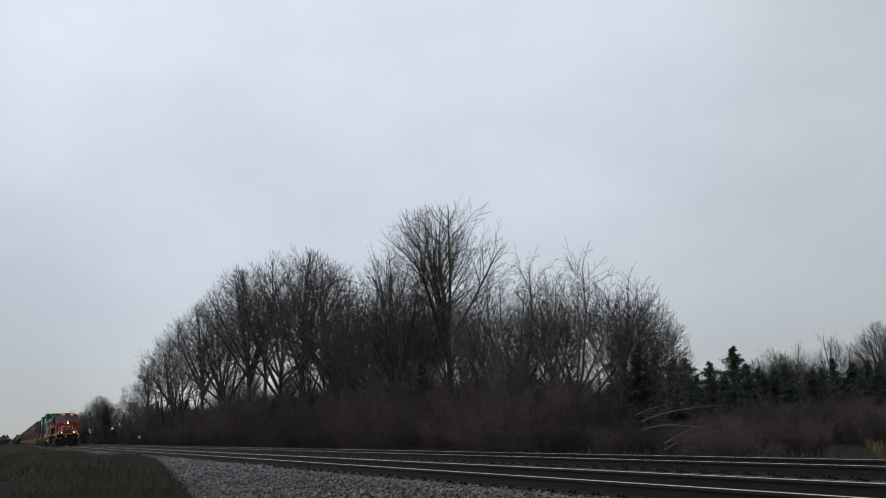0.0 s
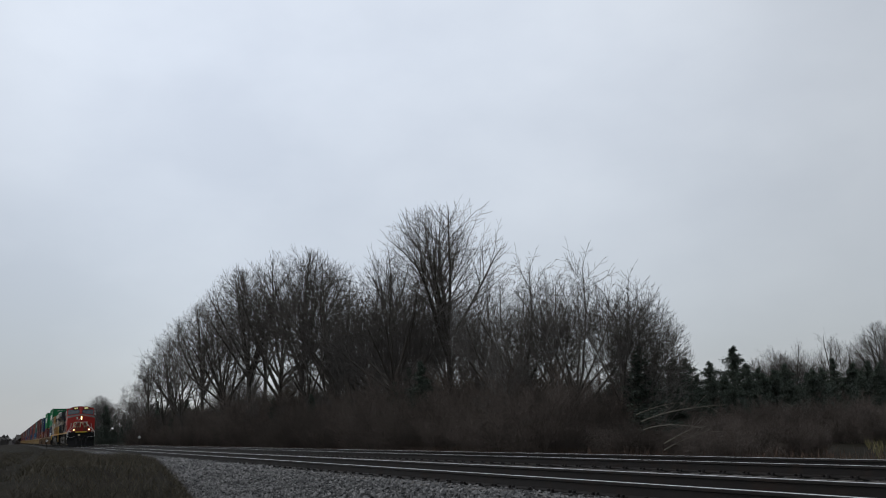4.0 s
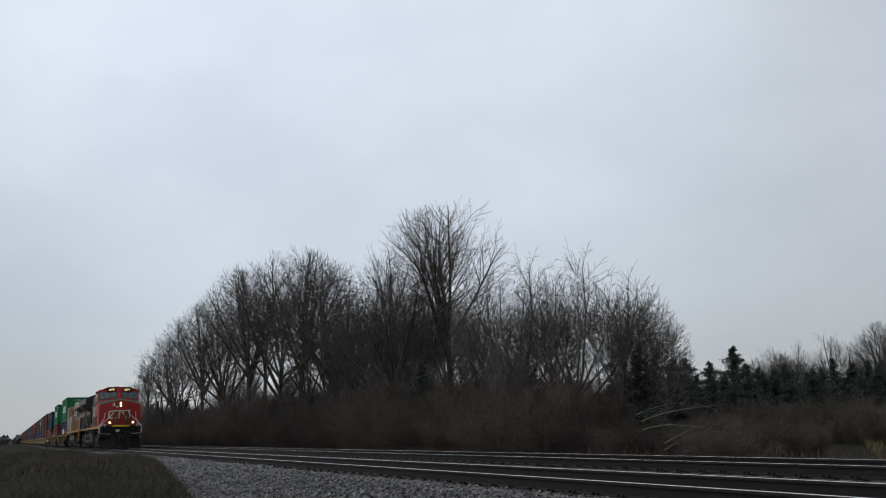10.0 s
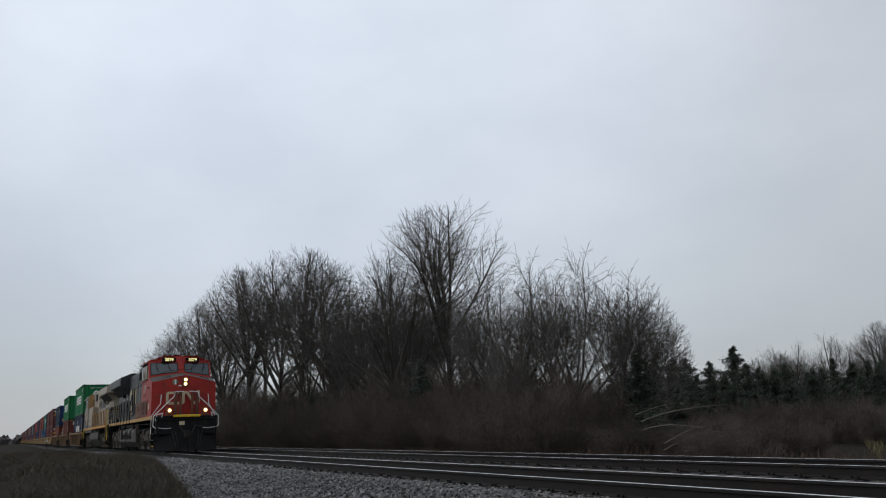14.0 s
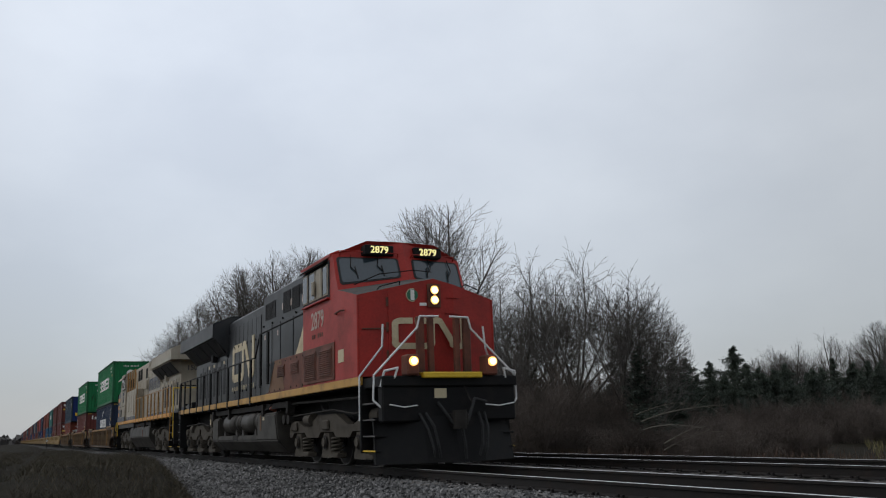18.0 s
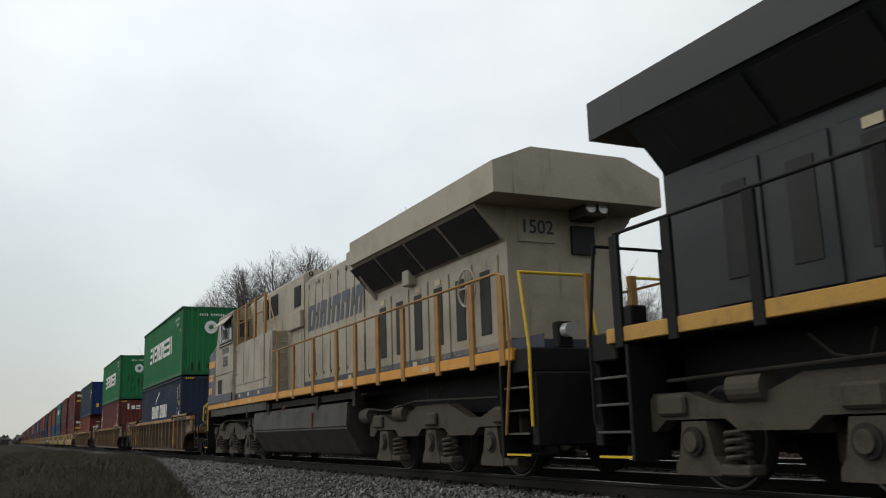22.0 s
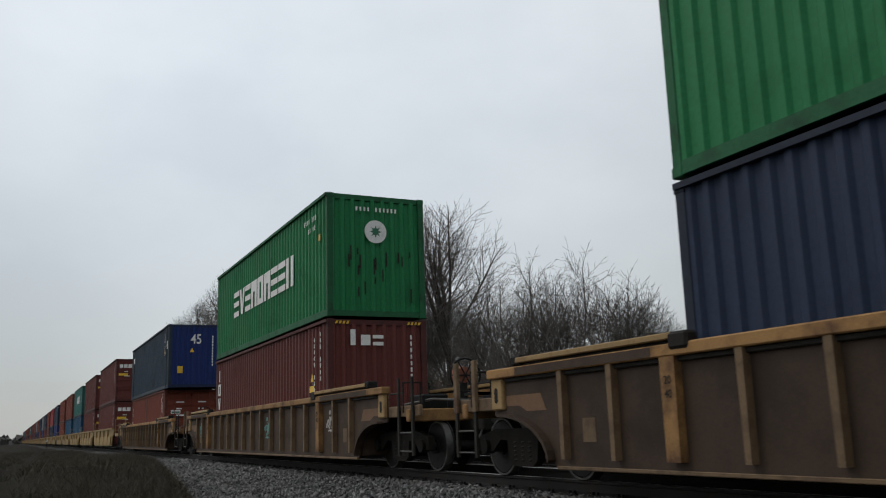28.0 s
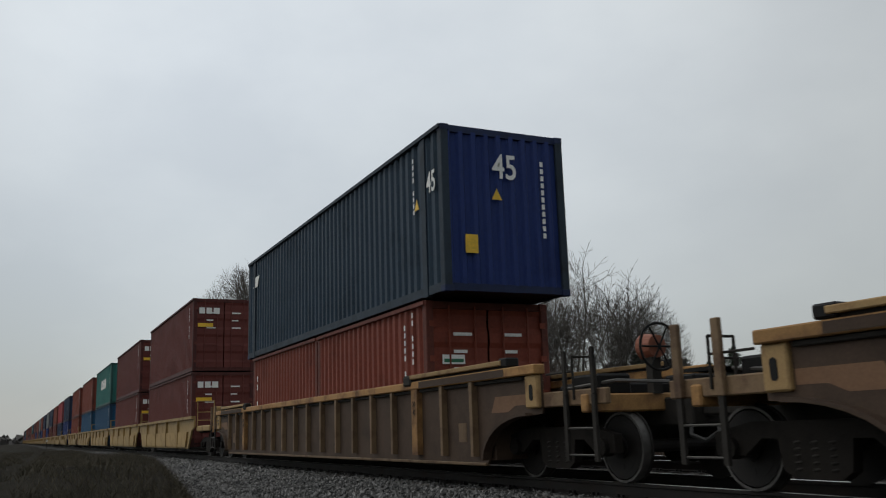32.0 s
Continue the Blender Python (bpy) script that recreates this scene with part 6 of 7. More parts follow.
        for f in (0.25, 0.62):
            q = [on_screen(f, 0.95, 0.05), on_screen(f - 0.03, 0.6, 0.05), on_screen(f + 0.04, 0.4, 0.05)]
            part("wiper", pipe(B(), q, 0.011), "black", cab_part)
            part("wiper_blade", pipe(B(), [on_screen(f + 0.03, 0.62, 0.04), on_screen(f + 0.05, 0.25, 0.04)], 0.013), "rubber", cab_part)
        part("sun_visor", pipe(B(), [on_screen(0.9, 1.0, 0.0), on_screen(0.9, 1.05, 0.09), on_screen(0.12, 1.05, 0.09), on_screen(0.1, 0.98, 0.0)], 0.014), cab, cab_part)
        board = part("number_board", box(B(), -1.95, -1.45, s * 0.57 - 0.33, s * 0.57 + 0.33, 4.41, 4.63, 0.015), "black", cab_part)
        if lead:
            letters("number", number, 0.21, face_end(1, -1.446, s * 0.57, 4.52), "digits", board, 1.0, 0.002)
    part("deck_mirror", pipe(B(), [(-1.35, -1.2, 3.72), (-1.05, -0.75, 3.92), (-0.95, 0.0, 4.02), (-0.95, 0.4, 4.0)], 0.012), "black", nose)
    part("roof_grab", pipe(B(), [(-1.75, -0.35, 4.7), (-1.75, -0.35, 4.77), (-1.75, 0.05, 4.77), (-1.75, 0.05, 4.7)], 0.016), "black", cab_part)
    part("horn", box(B(), -3.4, -2.6, -0.3, 0.3, 4.68, 4.8, 0.03), "black", cab_part)
    # side windows
    for s in (-1, 1):
        y = s * 1.503
        recess = part("window_bay", box(B(), -3.96, -2.02, min(y, y + s * 0.01), max(y, y + s * 0.01), 3.55, 4.36), "rubber", cab_part)
        for a, b, tint in ((-3.92, -3.55, "window"), (-3.42, -2.98, "window"), (-2.94, -2.5, "silver" if lead else "window"), (-2.42, -2.1, "window")):
            z0w, z1w = 3.61, 4.28
            fr = part("window_frame", box(B(), a, b, min(y + s * 0.01, y + s * 0.03), max(y + s * 0.01, y + s * 0.03), z0w, z1w, 0.006), "silver", recess)
            part("pane", box(B(), a + 0.04, b - 0.04, min(y + s * 0.03, y + s * 0.036), max(y + s * 0.03, y + s * 0.036), z0w + 0.04, z1w - 0.04), tint, fr)
        part("armrest", box(B(), -3.9, -2.05, min(y, y + s * 0.07), max(y, y + s * 0.05), 3.51, 3.55, 0.01), cab, cab_part)
        part("awning", prism(B(), [(s * 1.5, 4.38), (s * 1.5, 4.42), (s * (1.62 if lead else 1.76), 4.34 if lead else 4.14), (s * (1.61 if lead else 1.75), 4.31 if lead else 4.11)], "x", -3.9, -2.15), "black" if lead else "silver", cab_part)
        part("mirror", box(B(), -3.0, -2.86, min(s * 1.56, s * 1.62), max(s * 1.56, s * 1.62), 3.7, 4.02, 0.02), "silver", cab_part)
        part("door_outline", box(B(), -3.95, -1.72, s * 1.503 - 0.006, s * 1.503 + 0.006, 2.565, 2.6), cab, cab_part)
        part("battery_box", box(B(), -3.96, -1.72, min(s * 1.5, s * 1.52), max(s * 1.5, s * 1.52), 1.78, 2.56, 0.008), "red_dirty" if lead else cab, cab_part)
        for a in ((-3.85, -2.95), (-2.72, -1.85)):
            grille = part("grille_panel", box(B(), a[0], a[1], min(s * 1.52, s * 1.535), max(s * 1.52, s * 1.535), 1.86, 2.48, 0.006), "red_dirty" if lead else cab, cab_part)
            if lead:
                for i in range(13):
                    part("louvre", prism(B(), [(s * 1.535, 1.90 + i * 0.043), (s * 1.56, 1.905 + i * 0.043), (s * 1.535, 1.93 + i * 0.043)], "x", a[0] + 0.05, a[1] - 0.05), "red_dirty", grille)
        letters("painted_number", number, 0.54 if lead else 0.46, face_side(s, -2.9, s * 1.506, 3.14 if lead else 3.0), "number" if lead else "navy", cab_part, 0.86)
        if not lead:
            for i in range(4):
                part("marking_bar", box(B(), -3.35 + i * 0.24, -3.18 + i * 0.24, s * 1.506 - 0.003, s * 1.506 + 0.003, 3.26, 3.44), "navy", cab_part)
            part("vent_grille", box(B(), -2.6, -2.0, s * 1.536 - 0.006, s * 1.536 + 0.006, 2.02, 2.46), "black", cab_part)
        else:
            part("notice_plate", box(B(), -1.5, -1.15, s * 1.506 - 0.004, s * 1.506 + 0.004, 2.1, 2.36), "cream", cab_part)
            part("grab_handle", pipe(B(), [(-1.55, s * 1.51, 3.12), (-1.5, s * 1.57, 3.12), (-1.15, s * 1.57, 3.14), (-1.1, s * 1.51, 3.14)], 0.02), "red_dirty", cab_part)
    # hood
    def hood_block(name, a, b, half, top, mat):
        bm = prism(B(), [(-half, 1.74), (-half, top - 0.12), (-half + 0.16, top), (half - 0.16, top), (half, top - 0.12), (half, 1.74)], "x", a, b)
        return part(name, bm, mat, root)
    front_hood = hood_block("equipment_hood", -9.7, -4.0, 0.98, 4.76 if lead else 4.81, hood)
    engine_hood = hood_block("engine_hood", -14.4, -9.7, 0.95, 4.55 if lead else 4.59, hood)
    rad_hood = hood_block("radiator_hood", -20.46 if lead else -20.05, -14.4, 0.95, 4.2, hood)
    for s in (-1, 1):
        for i in range(7):
            x = -10.35 - i * 0.56
            d = part("hood_door", box(B(), x - 0.262, x + 0.262, min(s * 0.95, s * 0.968), max(s * 0.95, s * 0.968), 1.84, 4.22, 0.006), hood, engine_hood)
            part("latch", box(B(), x + 0.17, x + 0.23, s * 0.975 - 0.012, s * 0.975 + 0.012, 2.05, 2.13), "black" if lead else "seam", d)
            part("latch", box(B(), x + 0.17, x + 0.23, s * 0.975 - 0.012, s * 0.975 + 0.012, 3.5, 3.58), "black" if lead else "seam", d)
        for a, b, z0g, z1g in ((-9.46, -8.4, 3.94, 4.42), (-7.54, -6.88, 3.92, 4.5), (-6.69, -6.03, 3.92, 4.5), (-5.93, -5.44, 4.22, 4.48)) if lead else ((-6.25, -5.6, 3.95, 4.55), (-7.25, -6.5, 3.95, 4.56), (-9.45, -8.88, 3.92, 4.46)):
            g = part("intake_grille", box(B(), a, b, min(s * 0.98, s * 1.0), max(s * 0.98, s * 1.0), z0g, z1g, 0.006), "rubber", front_hood)
            for i in range(int((b - a) / 0.09)):
                part("grille_bar", box(B(), a + 0.04 + i * 0.09, a + 0.055 + i * 0.09, s * 1.003 - 0.004, s * 1.003 + 0.004, z0g + 0.03, z1g - 0.03), "rubber", g)
        for a, b in ((-9.55, -8.75), (-8.65, -7.85), (-7.75, -6.6), (-6.5, -5.3), (-5.2, -4.1)):
            part("hood_door", box(B(), a, b, min(s * 0.98, s * 0.996), max(s * 0.98, s * 0.996), 2.6 if a > -7.6 else 1.85, 3.75, 0.006), hood, front_hood)
        if lead:
            part("low_cabinet", box(B(), -7.7, -4.0, min(s * 0.97, s * 1.42), max(s * 0.97, s * 1.42), 1.74, 2.58, 0.012), "red_dirty", root)
            for a in (-6.55, -5.35):
                gp = part("grille_panel", box(B(), a, a + 0.7, min(s * 1.42, s * 1.43), max(s * 1.42, s * 1.43), 2.12, 2.42), "red_dirty", root)
                for i in range(6):
                    part("louvre", prism(B(), [(s * 1.43, 2.14 + i * 0.045), (s * 1.452, 2.145 + i * 0.045), (s * 1.43, 2.17 + i * 0.045)], "x", a + 0.04, a + 0.66), "red_dirty", gp)
            part("cream_flash", prism(B(), [(-6.46, 2.6), (-4.02, 2.6), (-4.02, 3.9), (-4.6, 3.86), (-5.05, 3.82), (-5.26, 3.78), (-5.4, 3.66), (-5.61, 3.4), (-6.04, 2.96)], "y", s * 0.998, s * 1.004), "cream", front_hood, "cream painted flash")
            part("red_flash", prism(B(), [(-5.24, 2.6), (-4.02, 2.6), (-4.02, 3.84), (-4.57, 3.27), (-4.95, 2.87)], "y", s * 1.004, s * 1.008), "red", front_hood, "red painted corner")
            part("brown_stain", prism(B(), [(-7.42, 1.80), (-5.9, 1.80), (-6.2, 2.56), (-6.75, 2.56)], "y", s * 1.4205, s * 1.4225), "faded_brown", root, "faded brown paint")
            part("black_corner", prism(B(), [(-7.69, 1.78), (-7.44, 1.78), (-6.8, 2.57), (-7.69, 2.57)], "y", s * 1.4205, s * 1.4235), "hood_black", root, "black painted corner")
            part("flash_latch", box(B(), -5.5, -5.36, s * 1.02 - 0.02, s * 1.02 + 0.02, 3.3, 3.42, 0.01), "cream", front_hood)
            for x, z, w, h in ((-5.69, 4.08, 0.06, 0.09), (-5.29, 4.11, 0.08, 0.1), (-7.6, 4.12, 0.05, 0.09), (-6.76, 4.13, 0.05, 0.09), (-8.08, 3.46, 0.04, 0.07), (-9.47, 3.46, 0.07, 0.06)):
                part("notice_plate", box(B(), x - w, x + w, s * 1.002 - 0.003, s * 1.002 + 0.003, z - h, z + h), "number", front_hood, "faded paper notice")
            for x in (-4.9, -5.75, -6.35, -7.6, -8.7, -9.65):
                part("corner_bolt", rod(B(), (x, s * 0.98, 3.8), (x, s * 1.012, 3.8), 0.03, 8), "black", front_hood)
            for i in range(7):
                x = -7.3 + i * 0.5
                part("rivet", rod(B(), (x, s * 1.42, 2.5), (x, s * 1.432, 2.5), 0.02, 8), "under", root)
                part("rivet", rod(B(), (x, s * 1.42, 1.82), (x, s * 1.432, 1.82), 0.02, 8), "under", root)
            for i in range(6):
                if i != 2:
                    part("marking_bar", box(B(), -3.3 + i * 0.14, -3.21 + i * 0.14, s * 1.505 - 0.002, s * 1.505 + 0.002, 2.76, 2.86), "red_dirty", cab_part)
            part("hatch_lamp", rod(B(), (-8.1, s * 1.0, 2.5), (-8.1, s * 1.03, 2.5), 0.05, 12), "lens", front_hood)
            put = (lambda a, b, o, s=s: (a, s * (0.970 + o), b)) if s < 0 else (lambda a, b, o, s=s: (-24.4 - a, s * (0.970 + o), b))
            bracket_mark(engine_hood, put, -13.72, 2.53, 2.95, 1.12, 0.25, "cream")
            for i in range(19):
                if i not in (7, 8, 13, 14):
                    x = -13.9 + i * 0.163
                    part("marking_bar", prism(B(), [(x, 2.12), (x + 0.055, 2.12), (x + 0.055 + 0.05 * (-1) ** i, 2.26), (x + 0.05 * (-1) ** i, 2.26)], "y", s * 0.969, s * 0.975), "cream", engine_hood)
        else:
            blower = part("blower_box", box(B(), -8.25, -4.0, min(s * 0.97, s * 1.42), max(s * 0.97, s * 1.42), 1.74, 3.42, 0.02), "silver", root)
            part("blower_post_seam", box(B(), -7.52, -7.42, s * 1.424 - 0.006, s * 1.424 + 0.006, 1.96, 3.4), "seam", blower)
            part("blower_strip", box(B(), -7.40, -4.1, s * 1.424 - 0.006, s * 1.424 + 0.012, 2.18, 2.22, 0.004), "silver", blower)
            for z in (2.1, 2.45, 2.8, 3.1):
                part("rung", pipe(B(), [(-8.25, s * 1.08, z), (-8.33, s * 1.08, z), (-8.33, s * 1.34, z), (-8.25, s * 1.34, z)], 0.014), "silver", blower)
            part("corner_streak", prism(B(), [(-8.2, 1.98), (-7.95, 1.98), (-8.02, 2.9), (-8.15, 3.3)], "y", s * 1.4205, s * 1.4235), "seam", blower, "brown dirt streak")
            part("hatch", box(B(), -9.7, -8.55, min(s * 0.98, s * 1.08), max(s * 0.98, s * 1.08), 3.34, 3.78, 0.015), "silver", root)
            for i, (g, w) in enumerate(((0.0, 0.52), (0.66, 0.17), (0.92, 0.46), (1.52, 0.17), (1.82, 0.54), (2.46, 0.54), (3.12, 0.17), (3.4, 0.42))):
                x, sl = (-13.9 + g, 0.14) if s < 0 else (-10.02 - g - w, -0.14)
                block_mark(engine_hood, x, x + w, 3.17, 3.79, ("ring", "solid", "arch", "solid", "arch", "arch", "solid", "arch")[i], "navy", s, s * 0.971, sl, "plain slanting navy shape of the painted mark")
            part("navy_band", box(B(), -21.0, -4.0, s * 0.972 - 0.003, s * 0.972 + 0.003, 1.76, 1.95), "navy", root, "navy painted band")
            part("navy_band", box(B(), -3.97, -0.36, min(s * 1.501, s * 1.538), max(s * 1.501, s * 1.538), 1.76, 2.0), "navy", cab_part, "navy painted band")
            part("navy_band", box(B(), -8.24, -4.01, s * 1.423 - 0.002, s * 1.423 + 0.002, 1.76, 1.95), "navy", root, "navy painted band")
            part("skirt", box(B(), -7.8, -0.45, min(s * 1.38, s * 1.44), max(s * 1.38, s * 1.44), 1.34, 1.575, 0.01), "tank", root)
            part("mid_rail", pipe(B(), [(-4.1, s * 1.38, 4.05), (-7.5, s * 1.38, 4.08)], 0.018), "ochre", root)
            for i in range(8):
                x = -10.07 - i * 0.56
                part("rusty_seam", box(B(), x - 0.022, x + 0.022, s * 0.955 - 0.006, s * 0.955 + 0.006, 1.96, 4.35), "seam", engine_hood)
                rr = random.Random(i * 3 + 7)
                for z0, h in ((rr.uniform(3.2, 3.7), rr.uniform(0.5, 0.9)), (rr.uniform(2.0, 2.2), rr.uniform(0.5, 1.0))):
                    k = rr.uniform(0.02, 0.05)
                    part("grime_streak", prism(B(), [(x - k, z0), (x + k, z0), (x + 0.4 * k, z0 + h), (x - 0.4 * k, z0 + h)], "y", s * 0.969, s * 0.9715), "soot", engine_hood, "dark vertical grime streak")
            for x, z in ((-12.9, 4.3), (-10.9, 4.32), (-9.0, 2.35), (-8.4, 3.3)):
                part("lift_lug", box(B(), x - 0.05, x + 0.05, s * 0.99 - 0.02, s * 0.99 + 0.02, z - 0.05, z + 0.05, 0.01), "silver", root)
            part("box_seam", box(B(), -6.35, -6.33, s * 1.424 - 0.004, s * 1.424 + 0.004, 2.22, 3.5), "seam", root)
            part("grab_bar", pipe(B(), [(-4.35, s * 1.43, 2.5), (-4.35, s * 1.48, 2.5), (-4.35, s * 1.48, 3.2), (-4.35, s * 1.43, 3.2)], 0.014), "silver", root)
            part("rear_cab_window", box(B(), -4.02, -4.0, min(s * 1.02, s * 1.36), max(s * 1.02, s * 1.36), 3.68, 4.2, 0.004), "window", cab_part)
            part("panel_seam", box(B(), -7.7, -4.1, s * 1.424 - 0.004, s * 1.424 + 0.004, 2.2, 2.225), "truck", root)
            part("panel_seam", box(B(), -5.1, -5.08, s * 1.424 - 0.004, s * 1.424 + 0.004, 2.22, 3.5), "truck", root)
            part("cab_seam", box(B(), -3.98, -0.4, s * 1.504 - 0.004, s * 1.504 + 0.004, 2.62, 2.64), "truck", cab_part)
            for x in (-4.6, -5.7, -6.9, -9.4, -13.1, -16.6):
                yy = 1.428 if x > -7.8 else 0.98
                part("notice_plate", box(B(), x - 0.09, x + 0.09, s * yy - 0.003, s * yy + 0.003, 1.82, 1.91), "cream", root)
            for x in (-3.0, -6.2, -10.5, -14.0, -18.2):
                part("sill_reflector", box(B(), x - 0.14, x + 0.14, s * 1.504 - 0.003, s * 1.504 + 0.003, 1.62, 1.70), "cream", root)
            part("blower_rail", pipe(B(), [(-4.1, s * 1.38, 3.42), (-4.1, s * 1.38, 4.52), (-7.55, s * 1.38, 4.52), (-8.7, s * 1.38, 3.3), (-8.75, s * 1.45, 2.82)], 0.02), "ochre", root)
            for x in (-4.2, -5.25, -6.35, -7.45):
                part("blower_post", box(B(), x - 0.075, x + 0.075, s * 1.40 - 0.03, s * 1.40 + 0.03, 3.36, 4.54, 0.008), "ochre", root)
        for i in range(6):
            x = -15.1 - i * 0.86
            d = part("hood_door", box(B(), x - 0.38, x + 0.38, min(s * 0.95, s * 0.975), max(s * 0.95, s * 0.975), 1.85, 3.28, 0.008), hood, rad_hood)
            part("door_screen", box(B(), x - 0.14, x + 0.2, min(s * 0.975, s * 0.985), max(s * 0.975, s * 0.985), 2.1, 3.1, 0.006), "rubber", d)
            if i in (0, 2, 3):
                part("notice_plate", box(B(), x - 0.1, x + 0.12, s * 0.99 - 0.003, s * 0.99 + 0.003, 3.14, 3.24), "cream", d)
        if not lead:
            hb = part("hand_brake", rod(B(), (-18.9, s * 0.98, 2.9), (-18.9, s * 1.05, 2.9), 0.09, 12), "silver", root)
            bm = B()
            n = 20
            pipe(bm, [(-18.9 + 0.3 * math.cos(k * math.tau / n), s * 1.06, 2.9 + 0.3 * math.sin(k * math.tau / n)) for k in range(n + 1)], 0.02)
            for k in range(5):
                a = k * math.tau / 5
                rod(bm, (-18.9, s * 1.06, 2.9), (-18.9 + 0.3 * math.cos(a), s * 1.06, 2.9 + 0.3 * math.sin(a)), 0.016)
            part("brake_wheel", bm, "silver", hb)
    if not lead:
        part("silencer_box", prism(B(), [(-0.955, 4.3), (-0.955, 4.62), (-0.8, 4.74), (0.8, 4.74), (0.955, 4.62), (0.955, 4.3)], "x", -14.41, -12.87), hood, root)
    # radiator wings
    wing = [(-1.46, 4.0), (-1.5, 4.0), (-1.5, 4.47), (-0.85, 4.74), (0.85, 4.74), (1.5, 4.47), (1.5, 4.0), (1.46, 4.0), (0.93, 3.42), (-0.93, 3.42)]
    wing_part = part("radiator_wing", prism(B(), wing, "x", -20.42 if lead else -20.0, -14.62), hood, root)
    part("wing_brow", prism(B(), [(-1.5, 4.0), (-1.5, 4.47), (-0.85, 4.74), (0.85, 4.74), (1.5, 4.47), (1.5, 4.0)], "x", -21.08 if lead else -20.7, -20.423 if lead else -20.003), hood, wing_part)
    for s in (-1, 1):
        for i in range(4):
            a = -19.95 + i * 1.4
            def on(f, x, o):
                return (x, s * (0.95 + 0.5 * f + 0.02 + o * 0.7), 3.44 + 0.545 * f - o * 0.7)
            bm = B()
            q = [on(0.08, a, 0.0), on(0.08, a + 1.28, 0.0), on(0.92, a + 1.28, 0.0), on(0.92, a, 0.0)]
            q2 = [on(0.08, a, 0.015), on(0.08, a + 1.28, 0.015), on(0.92, a + 1.28, 0.015), on(0.92, a, 0.015)]
            lo, hi = [bm.verts.new(k) for k in q], [bm.verts.new(k) for k in q2]
            bm.faces.new(lo), bm.faces.new(hi)
            for k in range(4):
                bm.faces.new((lo[k], lo[(k + 1) % 4], hi[(k + 1) % 4], hi[k]))
            bmesh.ops.recalc_face_normals(bm, faces=bm.faces)
            part("radiator_screen", bm, "rubber", wing_part)
        part("wing_gusset", prism(B(), [(s * 0.95, 3.3), (s * 1.48, 4.02), (s * 0.95, 4.02)], "x", -14.72, -14.6), hood, wing_part)
        part("lamp_box", box(B(), -16.7, -16.4, min(s * 0.95, s * 1.12), max(s * 0.95, s * 1.12), 3.3, 3.62, 0.02), "black" if lead else "silver", root)
    part("roof_hatch", box(B(), -13.2, -10.2, -0.6, 0.6, 4.55, 4.6, 0.02), hood, engine_hood)
    part("exhaust_stack", box(B(), -12.6, -11.6, -0.3, 0.3, 4.58, 4.66, 0.02), "black", engine_hood)
    for s in (-1, 1):
        for x in (-9.75, -7.6):
            bm = B()
            n = 10
            pipe(bm, [(x, s * 0.8 + 0.05 * math.cos(k * math.tau / n), 4.70 + 0.05 * math.sin(k * math.tau / n)) for k in range(n + 1)], 0.014)
            part("lifting_eye", bm, "black", root)
    # rear end
    part("rear_number_plate", box(B(), -20.08, -20.05, 0.1, 0.75, 3.45, 3.85), hood, root)
    letters("painted_number", number, 0.3, face_end(-1, -20.085, 0.42, 3.68), "navy" if not lead else "number", root)
    part("rear_lamp_housing", box(B(), -20.5, -20.05, -0.62, -0.18, 3.82, 4.08, 0.02), "black" if lead else "truck", root)
    for y in (-0.51, -0.29):
        part("rear_headlamp", rod(B(), (-20.5, y, 3.95), (-20.53, y, 3.95), 0.085, 18), "lens", root)
    if not lead:
        part("navy_band", box(B(), -20.062, -20.05, -0.94, 0.94, 1.76, 1.98), "navy", root, "navy painted band")
    part("rear_vent", box(B(), -20.11, -20.05, -0.62, -0.2, 3.3, 3.75), "rubber", root)
    part("rear_platform", box(B(), -21.4, -20.9, -1.45, 1.45, 1.4, 1.72, 0.02), "black", root)
    part("rear_pilot", box(B(), -21.45, -21.3, -1.42, 1.42, 0.45, 1.4, 0.02), "black", root)
    part("rear_coupler", box(B(), -22.1, -21.4, -0.12, 0.12, 0.72, 0.98, 0.03), "under", root)
    part("buffer_plate", box(B(), -21.7, -21.4, -0.5, 0.5, 1.05, 1.5, 0.04), "black", root)
    for s in (-1, 1):
        part("rear_ditch_lamp", rod(B(), (-21.35, s * 0.85, 1.95), (-21.5, s * 0.85, 1.95), 0.1, 16), "lens", root)
        part("lamp_bracket", box(B(), -21.36, -21.2, s * 0.85 - 0.12, s * 0.85 + 0.12, 1.72, 2.08, 0.02), "black", root)
        part("rear_handrail", pipe(B(), [(-21.38, s * 1.45, 0.7), (-21.38, s * 1.45, 1.7), (-21.2, s * 1.45, 2.75), (-21.2, s * 0.35, 2.75), (-21.38, s * 0.35, 1.75)], 0.022), c["end_rail"], root)
        part("end_post", box(B(), -21.3, -21.22, s * 0.38 - 0.05, s * 0.38 + 0.05, 1.72, 2.76), c["post"], root)
        part("mu_hose", pipe(B(), [(-21.4, s * 0.3, 1.3), (-21.65, s * 0.35, 0.8), (-21.9, s * 0.25, 0.62)], 0.03), "rubber", root)
    part("mu_cable", pipe(B(), [(-21.42, 0.5, 1.6), (-21.7, 0.4, 1.2), (-22.1, 0.1, 1.15), (-22.3, -0.1, 1.3)], 0.028), "rubber", root)
    # front end
    front_deck = part("front_platform", box(B(), -0.33, 0.72, -1.42, 1.42, 1.5, 1.7, 0.02), "black", root)
    part("anticlimber", box(B(), 0.6, 0.84, -0.64, 0.6, 1.65, 1.76, 0.015), "yellow" if lead else "orange", root)
